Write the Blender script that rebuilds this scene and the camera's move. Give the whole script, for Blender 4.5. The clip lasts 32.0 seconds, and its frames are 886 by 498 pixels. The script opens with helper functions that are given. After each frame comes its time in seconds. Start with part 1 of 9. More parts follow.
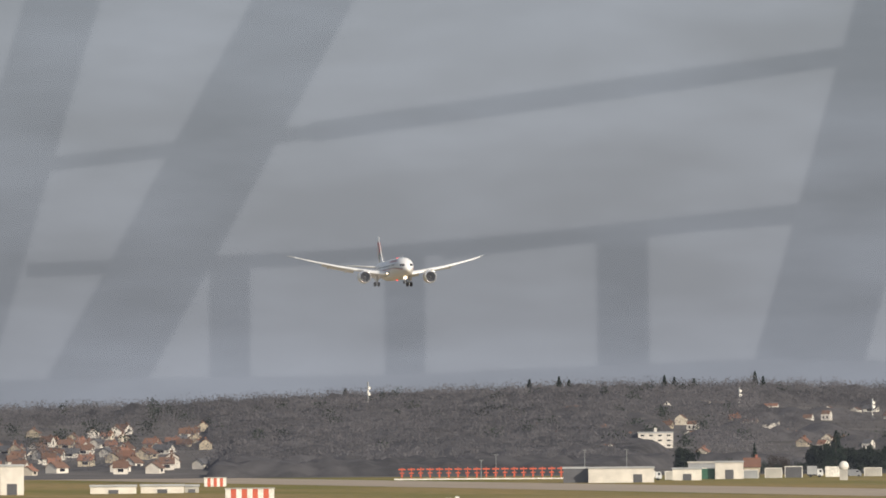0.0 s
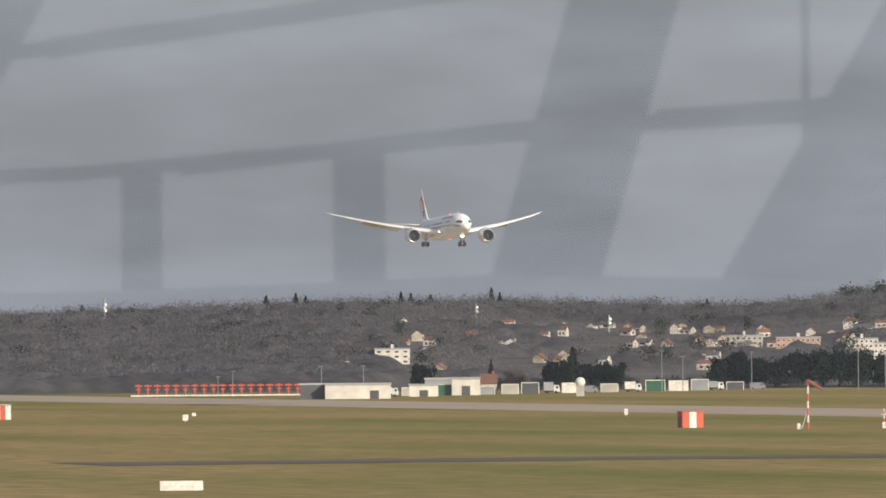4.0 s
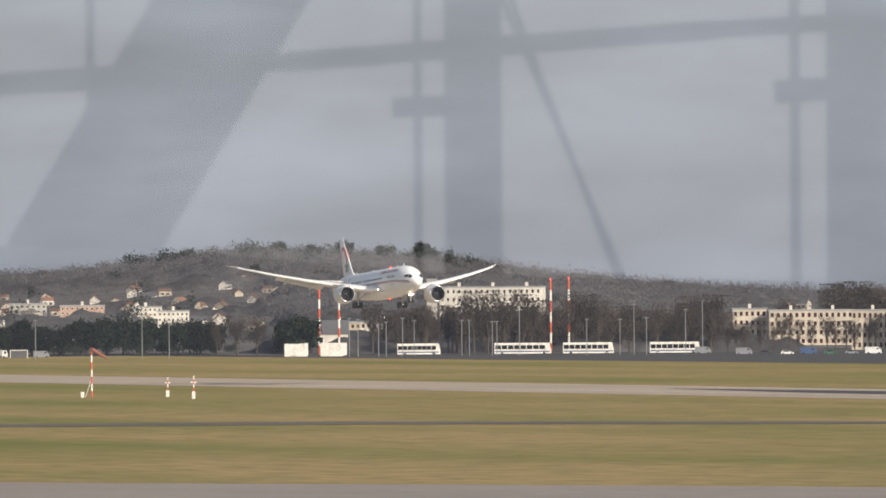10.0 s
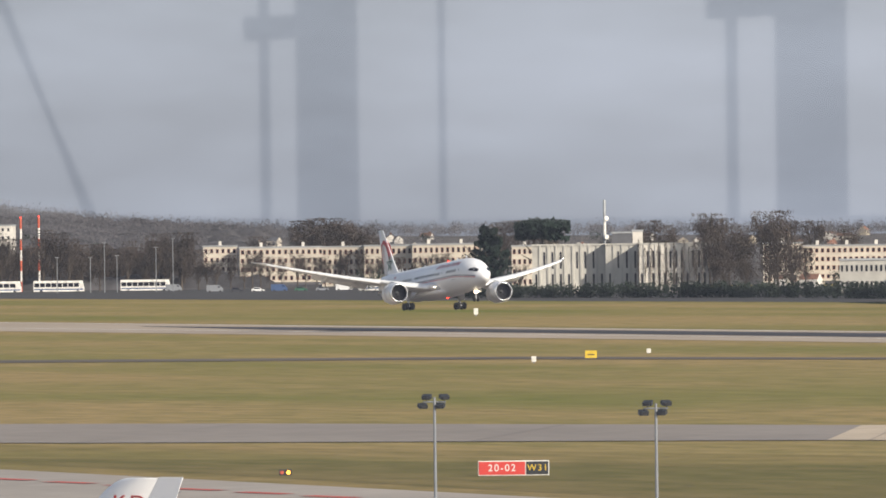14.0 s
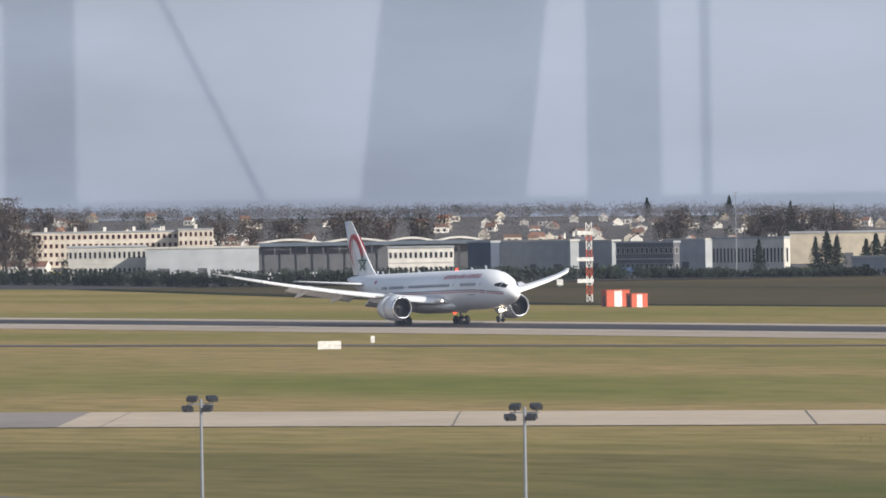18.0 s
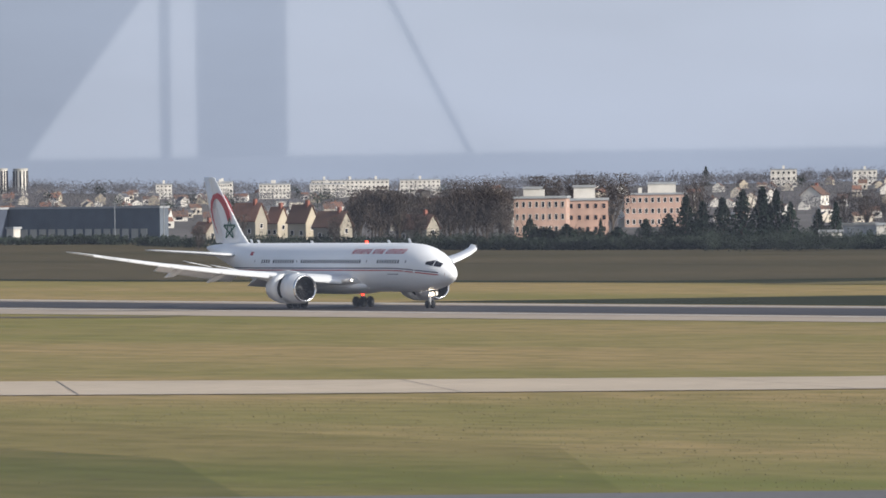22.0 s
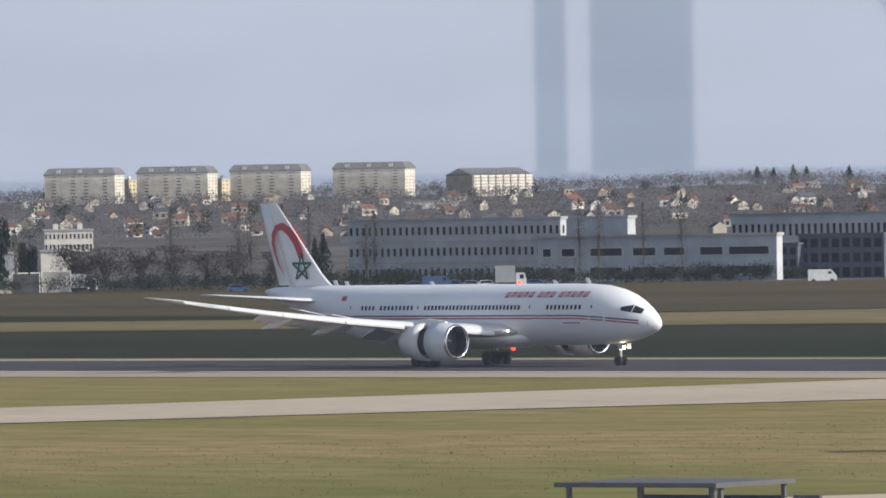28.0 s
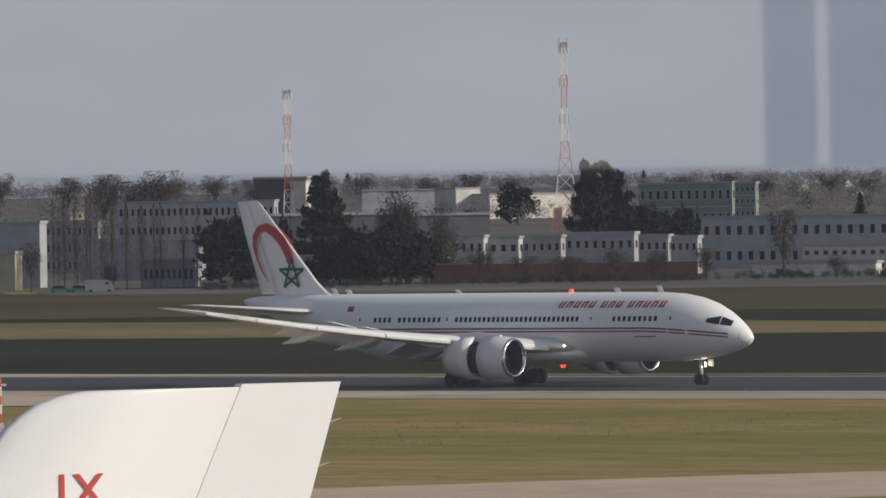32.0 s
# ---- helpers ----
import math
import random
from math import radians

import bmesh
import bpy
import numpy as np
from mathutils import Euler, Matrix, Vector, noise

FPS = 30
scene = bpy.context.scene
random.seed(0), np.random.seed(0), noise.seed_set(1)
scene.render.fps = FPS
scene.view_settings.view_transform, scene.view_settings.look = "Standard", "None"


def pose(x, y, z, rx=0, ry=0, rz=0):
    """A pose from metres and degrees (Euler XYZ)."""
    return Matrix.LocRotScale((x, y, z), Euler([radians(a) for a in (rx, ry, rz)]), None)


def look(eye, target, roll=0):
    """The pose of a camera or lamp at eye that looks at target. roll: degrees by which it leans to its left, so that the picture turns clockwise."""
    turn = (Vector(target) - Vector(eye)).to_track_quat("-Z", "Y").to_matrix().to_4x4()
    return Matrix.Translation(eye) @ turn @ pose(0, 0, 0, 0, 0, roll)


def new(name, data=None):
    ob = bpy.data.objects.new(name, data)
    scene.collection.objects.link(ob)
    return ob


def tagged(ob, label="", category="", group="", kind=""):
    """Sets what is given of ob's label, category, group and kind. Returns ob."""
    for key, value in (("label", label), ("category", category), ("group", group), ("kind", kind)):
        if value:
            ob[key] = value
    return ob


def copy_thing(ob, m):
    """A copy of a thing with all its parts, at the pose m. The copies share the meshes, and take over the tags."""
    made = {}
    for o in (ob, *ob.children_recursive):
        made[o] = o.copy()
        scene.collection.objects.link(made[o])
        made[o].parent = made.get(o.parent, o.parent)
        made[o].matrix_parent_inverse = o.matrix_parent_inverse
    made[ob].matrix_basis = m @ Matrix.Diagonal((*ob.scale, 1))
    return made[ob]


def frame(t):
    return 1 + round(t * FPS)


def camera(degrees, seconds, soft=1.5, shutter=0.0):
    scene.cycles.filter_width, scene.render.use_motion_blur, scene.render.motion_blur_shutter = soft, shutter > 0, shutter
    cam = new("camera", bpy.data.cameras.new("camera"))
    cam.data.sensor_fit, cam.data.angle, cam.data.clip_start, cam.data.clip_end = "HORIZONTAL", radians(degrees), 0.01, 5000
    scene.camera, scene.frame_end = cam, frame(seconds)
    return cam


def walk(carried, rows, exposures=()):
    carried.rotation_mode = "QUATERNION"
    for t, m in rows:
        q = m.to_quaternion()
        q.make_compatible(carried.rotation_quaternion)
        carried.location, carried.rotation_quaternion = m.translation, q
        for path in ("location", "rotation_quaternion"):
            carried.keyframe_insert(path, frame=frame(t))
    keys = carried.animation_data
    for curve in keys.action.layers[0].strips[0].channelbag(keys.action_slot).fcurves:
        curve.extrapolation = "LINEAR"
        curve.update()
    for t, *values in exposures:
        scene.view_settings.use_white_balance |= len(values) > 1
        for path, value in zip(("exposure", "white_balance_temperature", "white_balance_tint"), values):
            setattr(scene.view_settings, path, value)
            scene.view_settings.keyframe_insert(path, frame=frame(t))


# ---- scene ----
EXPOSURES = [(0, -0.1, 6800, 10), (6, 0.02, 6850, 10), (10, 0.15, 6850, 10), (13, 0.08, 6720, 10), (14, 0.24, 6600, 10), (18, 0.2, 6150, 10), (21, 0.2, 6150, 10), (24, 0.14, 6080, 10), (28, 0.1, 6090, 10), (29, 0.16, 6100, 10), (30, 0.02, 6350, 10), (30.6, -0.2, 6470, 10), (31, -0.3, 6550, 10), (32, -0.5, 6550, 10)]
cam = camera(5.3853, 32.0, soft=1.7)
EYE = (0.0, 0.0, 17.0)
TURNS = [
    (0.0, 91.073, 0.438, 76.208),
    (0.5, 91.156, 0.314, 76.083),
    (1.0, 91.245, 0.331, 75.863),
    (1.5, 91.094, 0.314, 75.575),
    (2.0, 90.912, 0.511, 75.405),
    (2.5, 90.768, 0.555, 75.324),
    (4.5, 90.571, 0.541, 74.239),
    (5.0, 90.645, 0.669, 73.828),
    (5.5, 90.674, 0.825, 73.487),
    (6.0, 90.471, 1.137, 73.502),
    (6.5, 90.530, 1.218, 72.928),
    (7.0, 90.546, 1.106, 72.708),
    (7.5, 90.493, 0.810, 72.408),
    (8.0, 90.419, 0.813, 72.163),
    (8.5, 90.422, 0.761, 71.896),
    (9.0, 90.279, 0.608, 71.239),
    (9.5, 90.405, 0.488, 70.618),
    (10.0, 90.326, 0.405, 70.253),
    (10.5, 90.372, 0.332, 70.036),
    (11.0, 90.449, 0.596, 69.579),
    (11.5, 90.393, 0.609, 68.987),
    (12.0, 90.291, 0.621, 68.696),
    (12.5, 90.102, 0.627, 68.318),
    (13.0, 89.878, 0.702, 67.996),
    (13.5, 89.711, 0.806, 67.672),
    (14.0, 89.915, 0.731, 67.032),
    (14.5, 89.935, 0.663, 66.612),
    (16.5, 89.639, 0.877, 64.556),
    (17.0, 89.644, 0.945, 63.918),
    (17.5, 89.774, 0.747, 62.923),
    (18.0, 89.773, 0.862, 62.341),
    (18.5, 89.740, 0.894, 61.549),
    (19.0, 89.583, 0.766, 60.700),
    (19.5, 89.631, 0.718, 59.907),
    (20.0, 89.608, 0.718, 59.013),
    (20.5, 89.643, 0.959, 58.427),
    (21.0, 89.542, 0.874, 57.623),
    (21.5, 89.554, 0.951, 56.396),
    (22.0, 89.512, 0.750, 55.598),
    (22.5, 89.561, 0.961, 55.008),
    (23.0, 89.565, 1.067, 54.349),
    (23.5, 89.470, 1.019, 53.414),
    (24.0, 89.529, 1.039, 52.588),
    (24.5, 89.569, 1.090, 51.801),
    (25.0, 89.620, 1.046, 50.843),
    (25.5, 89.450, 1.129, 49.891),
    (27.5, 89.633, 1.286, 46.632),
    (28.0, 89.662, 1.008, 45.212),
    (28.5, 89.406, 0.967, 44.110),
    (29.0, 89.562, 0.908, 43.298),
    (29.5, 89.666, 1.106, 42.106),
    (30.0, 89.746, 1.121, 40.956),
    (30.5, 89.645, 1.278, 39.691),
    (31.0, 89.539, 1.153, 38.768),
    (31.5, 89.629, 0.927, 37.836),
    (32.0, 89.643, 0.912, 37.021),
]
walk(cam, [(t, pose(*EYE, rx, ry, rz)) for t, rx, ry, rz in TURNS], exposures=EXPOSURES)

# ---- world and sun ----
WEST_CLOUD, SUN_HAZE = 0.68, 3.4
SUN_AZ, SUN_EL = math.atan2(0.407, 0.916), radians(25)
world = bpy.data.worlds.new("sky")
scene.world = world
world.use_nodes = True
wn, wl = world.node_tree.nodes, world.node_tree.links
wn.clear()
w_out = wn.new("ShaderNodeOutputWorld")
w_bg = wn.new("ShaderNodeBackground")
w_bg.inputs["Strength"].default_value = 0.10
w_sky = wn.new("ShaderNodeTexSky")
w_sky.sky_type = "NISHITA"
w_sky.sun_disc = False
w_sky.sun_elevation = SUN_EL
w_sky.sun_rotation = math.pi / 2 - SUN_AZ
w_sky.dust_density = 1.0
w_sky.air_density = 1.0
# thin high cloud: grey-white, streaked, over the clear sky
w_co = wn.new("ShaderNodeTexCoord")
w_map = wn.new("ShaderNodeMapping")
w_map.inputs["Scale"].default_value = (11.0, 11.0, 40.0)
w_noise = wn.new("ShaderNodeTexNoise")
w_noise.inputs["Scale"].default_value = 2.2
w_noise.inputs["Detail"].default_value = 6.0
w_ramp = wn.new("ShaderNodeMapRange")
w_ramp.inputs["From Min"].default_value = 0.34
w_ramp.inputs["From Max"].default_value = 0.70
w_ramp.inputs["To Min"].default_value = 4.0
w_ramp.inputs["To Max"].default_value = 5.9
w_mul = wn.new("ShaderNodeVectorMath")
w_mul.operation = "SCALE"
w_mix = wn.new("ShaderNodeMix")
w_mix.data_type = "RGBA"
w_mix.inputs["Factor"].default_value = 0.86
w_sep = wn.new("ShaderNodeSeparateXYZ")
wl.new(w_co.outputs["Generated"], w_sep.inputs[0])


def w_range(v, a, b, c, d):
    r = wn.new("ShaderNodeMapRange")
    for key, val in (("From Min", a), ("From Max", b), ("To Min", c), ("To Max", d)):
        r.inputs[key].default_value = val
    wl.new(v, r.inputs["Value"])
    return r.outputs[0]


def w_times(a, b, op="MULTIPLY"):
    m = wn.new("ShaderNodeMath")
    m.operation = op
    wl.new(a, m.inputs[0])
    if isinstance(b, float):
        m.inputs[1].default_value = b
    else:
        wl.new(b, m.inputs[1])
    return m.outputs[0]


wl.new(w_co.outputs["Generated"], w_map.inputs[0])
wl.new(w_map.outputs[0], w_noise.inputs["Vector"])
wl.new(w_noise.outputs[0], w_ramp.inputs["Value"])
# heavier cloud to the west, bright haze round the sun, thinner cloud overhead
w_dot = wn.new("ShaderNodeVectorMath")
w_dot.operation = "DOT_PRODUCT"
wl.new(w_co.outputs["Generated"], w_dot.inputs[0])
w_dot.inputs[1].default_value = (math.cos(SUN_AZ) * math.cos(SUN_EL), math.sin(SUN_AZ) * math.cos(SUN_EL), math.sin(SUN_EL))
west = w_range(w_sep.outputs["X"], -0.97, -0.80, WEST_CLOUD, 1.0)
haze = w_range(w_dot.outputs["Value"], 0.1, 1.0, 1.0, SUN_HAZE)
# bluish cloud away from the sun, cream towards it
w_tint = wn.new("ShaderNodeMix")
w_tint.data_type = "RGBA"
w_tint.inputs["A"].default_value = (0.85, 0.945, 1.18, 1)
w_tint.inputs["B"].default_value = (1.0, 0.97, 0.94, 1)
wl.new(w_range(w_dot.outputs["Value"], -0.1, 0.7, 0.0, 1.0), w_tint.inputs["Factor"])
wl.new(w_tint.outputs["Result"], w_mul.inputs[0])
relief = w_times(w_times(w_ramp.outputs[0], -4.9, "ADD"), w_range(w_sep.outputs["X"], -0.96, -0.85, 1.15, 0.3))
wl.new(w_times(w_times(w_times(relief, 4.9, "ADD"), west), haze), w_mul.inputs["Scale"])
wl.new(w_range(w_sep.outputs["Z"], 0.05, 0.4, 0.88, 0.2), w_mix.inputs["Factor"])
wl.new(w_sky.outputs[0], w_mix.inputs["A"])
wl.new(w_mul.outputs[0], w_mix.inputs["B"])
wl.new(w_mix.outputs["Result"], w_bg.inputs[0])
wl.new(w_bg.outputs[0], w_out.inputs[0])
sun = new("sun", bpy.data.lights.new("sun", "SUN"))
sun.data.energy, sun.data.angle, sun.data.color = 5.0, radians(0.6), (1.0, 0.91, 0.78)
sun.matrix_world = look((math.cos(SUN_AZ) * math.cos(SUN_EL), math.sin(SUN_AZ) * math.cos(SUN_EL), math.sin(SUN_EL)), (0, 0, 0))


# ---- materials ----
def mat(name, col, rough=0.7, metal=0.0, vary=0.18, grain=1.5, stain=0.08, bump=0.0, rand=0.0, spec=0.5):
    """Painted or mineral surface: base colour with fine grain, broad stains and an optional change from piece to piece."""
    m = bpy.data.materials.new(name)
    m.use_nodes = True
    n, l = m.node_tree.nodes, m.node_tree.links
    b = n["Principled BSDF"]
    b.inputs["Roughness"].default_value = rough
    b.inputs["Metallic"].default_value = metal
    b.inputs["Specular IOR Level"].default_value = spec
    co = n.new("ShaderNodeTexCoord")
    fine, broad = n.new("ShaderNodeTexNoise"), n.new("ShaderNodeTexNoise")
    fine.inputs["Scale"].default_value, fine.inputs["Detail"].default_value = grain, 4
    broad.inputs["Scale"].default_value, broad.inputs["Detail"].default_value = stain, 3
    l.new(co.outputs["Object"], fine.inputs["Vector"])
    l.new(co.outputs["Object"], broad.inputs["Vector"])
    add = n.new("ShaderNodeMath")
    add.operation = "ADD"
    l.new(fine.outputs[0], add.inputs[0])
    l.new(broad.outputs[0], add.inputs[1])
    rng = n.new("ShaderNodeMapRange")
    rng.inputs["From Min"].default_value, rng.inputs["From Max"].default_value = 0.7, 1.3
    rng.inputs["To Min"].default_value, rng.inputs["To Max"].default_value = 1 - vary, 1 + vary
    l.new(add.outputs[0], rng.inputs["Value"])
    level = rng.outputs[0]
    if rand:
        info = n.new("ShaderNodeObjectInfo")
        r2 = n.new("ShaderNodeMapRange")
        r2.inputs["To Min"].default_value, r2.inputs["To Max"].default_value = 1 - rand, 1 + rand
        l.new(info.outputs["Random"], r2.inputs["Value"])
        mm = n.new("ShaderNodeMath")
        mm.operation = "MULTIPLY"
        l.new(level, mm.inputs[0])
        l.new(r2.outputs[0], mm.inputs[1])
        level = mm.outputs[0]
    sc = n.new("ShaderNodeVectorMath")
    sc.operation = "SCALE"
    sc.inputs[0].default_value = col
    l.new(level, sc.inputs["Scale"])
    l.new(sc.outputs[0], b.inputs["Base Color"])
    if bump:
        bp = n.new("ShaderNodeBump")
        bp.inputs["Strength"].default_value = bump
        l.new(fine.outputs[0], bp.inputs["Height"])
        l.new(bp.outputs[0], b.inputs["Normal"])
    return m


def glow(name, col, power):
    m = bpy.data.materials.new(name)
    m.use_nodes = True
    b = m.node_tree.nodes["Principled BSDF"]
    b.inputs["Base Color"].default_value = (*col, 1)
    b.inputs["Emission Color"].default_value = (*col, 1)
    b.inputs["Emission Strength"].default_value = power
    return m


def grass_material(name, green, straw, soil, shift):
    """Mown winter grass: green and straw in long drifts along the mowing lines, with bare flecks."""
    m = bpy.data.materials.new(name)
    m.use_nodes = True
    n, l = m.node_tree.nodes, m.node_tree.links
    b = n["Principled BSDF"]
    b.inputs["Roughness"].default_value = 1.0
    b.inputs["Specular IOR Level"].default_value = 0.0
    geo = n.new("ShaderNodeNewGeometry")

    def noise_at(sx, sy, detail):
        mp, t = n.new("ShaderNodeMapping"), n.new("ShaderNodeTexNoise")
        mp.inputs["Scale"].default_value = (sx, sy, 1)
        mp.inputs["Location"].default_value = (shift, shift * 0.7, 0)
        t.inputs["Scale"].default_value, t.inputs["Detail"].default_value = 1, detail
        l.new(geo.outputs["Position"], mp.inputs[0])
        l.new(mp.outputs[0], t.inputs["Vector"])
        return t.outputs[0]

    def steep(v, a, c):
        r = n.new("ShaderNodeMapRange")
        r.inputs["From Min"].default_value, r.inputs["From Max"].default_value = a, c
        l.new(v, r.inputs["Value"])
        return r.outputs[0]

    def blend(f, a, c):
        x = n.new("ShaderNodeMix")
        x.data_type = "RGBA"
        l.new(f, x.inputs["Factor"])
        for key, v in (("A", a), ("B", c)):
            if isinstance(v, tuple):
                x.inputs[key].default_value = (*v, 1)
            else:
                l.new(v, x.inputs[key])
        return x.outputs["Result"]

    drift = steep(noise_at(0.004, 0.015, 7), 0.28, 0.61)
    tuft = steep(noise_at(0.10, 0.22, 10), 0.36, 0.68)
    fleck = steep(noise_at(0.5, 0.5, 6), 0.58, 0.76)
    a = blend(drift, green, straw)
    c = blend(tuft, a, tuple(0.62 * g for g in green))
    half = n.new("ShaderNodeMix")
    half.data_type = "RGBA"
    half.inputs["Factor"].default_value = 0.5
    l.new(a, half.inputs["A"])
    l.new(c, half.inputs["B"])
    l.new(blend(fleck, half.outputs["Result"], soil), b.inputs["Base Color"])
    return m


M_GRASS = grass_material("grass", (0.172, 0.180, 0.047), (0.366, 0.262, 0.122), (0.115, 0.092, 0.045), 3.0)
M_STRAW = grass_material("straw_grass", (0.150, 0.135, 0.060), (0.250, 0.198, 0.115), (0.115, 0.092, 0.045), 3.0)
M_GRASS_VERGE = grass_material("verge_grass", (0.142, 0.150, 0.036), (0.305, 0.222, 0.099), (0.105, 0.085, 0.042), 3.0)
M_GRASS_DARKER = grass_material("darker_grass", (0.108, 0.120, 0.030), (0.225, 0.172, 0.073), (0.085, 0.070, 0.035), 3.0)
# rough grass, its green set very dark to hold the cloud's shade
M_GRASS_ROUGH_SHADE = grass_material("shaded_rough_grass", (0.027, 0.036, 0.021), (0.050, 0.050, 0.031), (0.028, 0.027, 0.02), 9.0)
# dry brown grass, darkened further to take in cloud shadow on the meadow
M_GRASS_DRY = grass_material("dry_meadow_grass", (0.078, 0.070, 0.042), (0.122, 0.098, 0.060), (0.058, 0.050, 0.034), 14.0)
M_HILL = mat("leaf_litter_slope", (0.140, 0.130, 0.126), 0.95, spec=0.0, vary=0.3, grain=0.03, stain=0.004)
M_SOIL = mat("ploughed_soil", (0.034, 0.028, 0.025), 0.95, vary=0.3, grain=0.3, stain=0.02)
M_ASPH = mat("runway_concrete", (0.400, 0.325, 0.250), 0.9, vary=0.16, grain=0.25, stain=0.012, spec=0.2)
M_RUBBER = mat("rubbered_asphalt", (0.050, 0.044, 0.046), 0.8, vary=0.25, grain=0.12, stain=0.015, spec=0.25)
M_TAXI = mat("taxiway_concrete", (0.500, 0.405, 0.300), 0.9, vary=0.14, grain=0.3, stain=0.03, spec=0.2)
M_APRON = mat("apron_concrete", (0.35, 0.305, 0.26), 0.85, vary=0.14, grain=0.3, stain=0.03, spec=0.3)
M_ROAD = mat("service_road_asphalt", (0.125, 0.102, 0.076), 0.9, vary=0.2, grain=0.3, stain=0.03, spec=0.2)
M_LINE = mat("white_marking", (0.72, 0.71, 0.68), 0.7, vary=0.15)
M_REDLINE = mat("red_marking", (0.55, 0.08, 0.05), 0.7, vary=0.2)
M_JOINT = mat("joint_filler", (0.20, 0.17, 0.14), 0.9)
M_WHITE = mat("aircraft_white", (0.87, 0.87, 0.88), 0.42, vary=0.03, grain=0.5, stain=0.15)
M_WING = mat("wing_grey", (0.74, 0.74, 0.75), 0.33, vary=0.05, grain=0.6, stain=0.2)
M_ENGWHITE = mat("nacelle_white", (0.80, 0.80, 0.80), 0.3, vary=0.05, grain=0.8, stain=0.3)
M_CHROME = mat("bare_metal_lip", (0.72, 0.72, 0.74), 0.22, 1.0, vary=0.05)
M_TITAN = mat("exhaust_metal", (0.30, 0.27, 0.25), 0.4, 1.0, vary=0.15)
M_RED = mat("red_paint", (0.44, 0.025, 0.035), 0.35, vary=0.05)
M_NAVY = mat("navy_paint", (0.05, 0.05, 0.09), 0.35, vary=0.05)
M_GREENP = mat("green_paint", (0.010, 0.10, 0.06), 0.35, vary=0.05)
M_GLASS = mat("dark_glass", (0.012, 0.012, 0.020), 0.2, vary=0.05, spec=0.2)
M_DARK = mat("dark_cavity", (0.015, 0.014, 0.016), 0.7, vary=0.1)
M_FAN = mat("fan_blades", (0.05, 0.05, 0.055), 0.35, 0.6, vary=0.1)
M_TYRE = mat("tyre_rubber", (0.022, 0.021, 0.021), 0.85, vary=0.1)
M_STRUT = mat("gear_strut", (0.45, 0.45, 0.46), 0.4, 0.3)
M_LAMP = glow("lit_lamp", (1.0, 0.80, 0.55), 14.0)
M_WARN = glow("amber_lamp", (1.0, 0.33, 0.03), 6.0)
M_BEACON = glow("red_beacon", (1.0, 0.05, 0.02), 4.0)
M_WALLWHITE = mat("white_render", (0.66, 0.62, 0.56), 0.85, rand=0.08, grain=0.4, stain=0.05)
M_PLASTER = mat("ochre_render", (0.44, 0.38, 0.29), 0.9, rand=0.15, grain=0.4, stain=0.05)
M_CONCRETE = mat("pale_concrete", (0.46, 0.44, 0.40), 0.9, rand=0.08, grain=0.4, stain=0.05)
M_GREYWALL = mat("grey_concrete", (0.50, 0.515, 0.535), 0.9, rand=0.06, grain=0.4, stain=0.05)
M_DULL = mat("dull_concrete", (0.39, 0.405, 0.425), 0.9, rand=0.1, grain=0.4, stain=0.05)
# cream wall colour at about 0.63, so its shade is in the paint
M_CREAM_SHADED = mat("shaded_cream_render", (0.36, 0.32, 0.26), 0.9, rand=0.08, grain=0.4, stain=0.05)
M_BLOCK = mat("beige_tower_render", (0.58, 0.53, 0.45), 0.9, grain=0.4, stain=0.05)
M_TAXIGREY = mat("taxiway_asphalt", (0.27, 0.232, 0.20), 0.9, vary=0.14, grain=0.3, stain=0.03, spec=0.2)
M_BEIGE = mat("beige_cladding", (0.50, 0.45, 0.33), 0.85, rand=0.05, grain=0.4, stain=0.05)
M_CREAM = mat("cream_wall", (0.57, 0.51, 0.42), 0.9, rand=0.1, grain=0.4, stain=0.05)
M_YELLOWISH = mat("cream_render", (0.68, 0.56, 0.36), 0.9, grain=0.4, stain=0.05)
M_PINK = mat("pink_render", (0.50, 0.33, 0.26), 0.9, rand=0.06, grain=0.4, stain=0.05)
M_REDWALL = mat("red_cladding", (0.34, 0.055, 0.05), 0.75, grain=0.4, stain=0.06)
M_GREEN = mat("green_grey_panels", (0.20, 0.25, 0.22), 0.8, grain=0.4, stain=0.06)
M_BRICKRED = mat("brick_red_panels", (0.27, 0.10, 0.07), 0.85, rand=0.1)
M_SLATE = mat("dark_slate", (0.10, 0.10, 0.11), 0.75, rand=0.15, grain=0.5, stain=0.06)
M_METALGREY = mat("grey_metal_cladding", (0.34, 0.35, 0.36), 0.6, rand=0.12, grain=0.3, stain=0.05)
M_BLUEDARK = mat("dark_blue_cladding", (0.060, 0.075, 0.115), 0.6, rand=0.1, grain=0.3, stain=0.05)
M_BLUEGREY = mat("blue_grey_cladding", (0.105, 0.125, 0.155), 0.65, grain=0.3, stain=0.05)
M_TILE = mat("orange_roof_tiles", (0.22, 0.11, 0.075), 0.9, rand=0.25, grain=0.8)
M_ROOFBROWN = mat("brown_roof_tiles", (0.15, 0.085, 0.06), 0.9, rand=0.2, grain=0.8)
M_TANKBLUE = mat("pale_blue_tank_paint", (0.23, 0.30, 0.37), 0.55, vary=0.1, grain=0.3, stain=0.08)
M_TANKWHITE = mat("off_white_tank_paint", (0.36, 0.36, 0.365), 0.55, vary=0.1, grain=0.3, stain=0.08)
M_ORANGE = mat("orange_red_paint", (0.56, 0.10, 0.045), 0.6, vary=0.2, grain=2)
M_FADED = mat("faded_red_paint", (0.54, 0.165, 0.095), 0.75, vary=0.3, grain=2.5, stain=0.6)
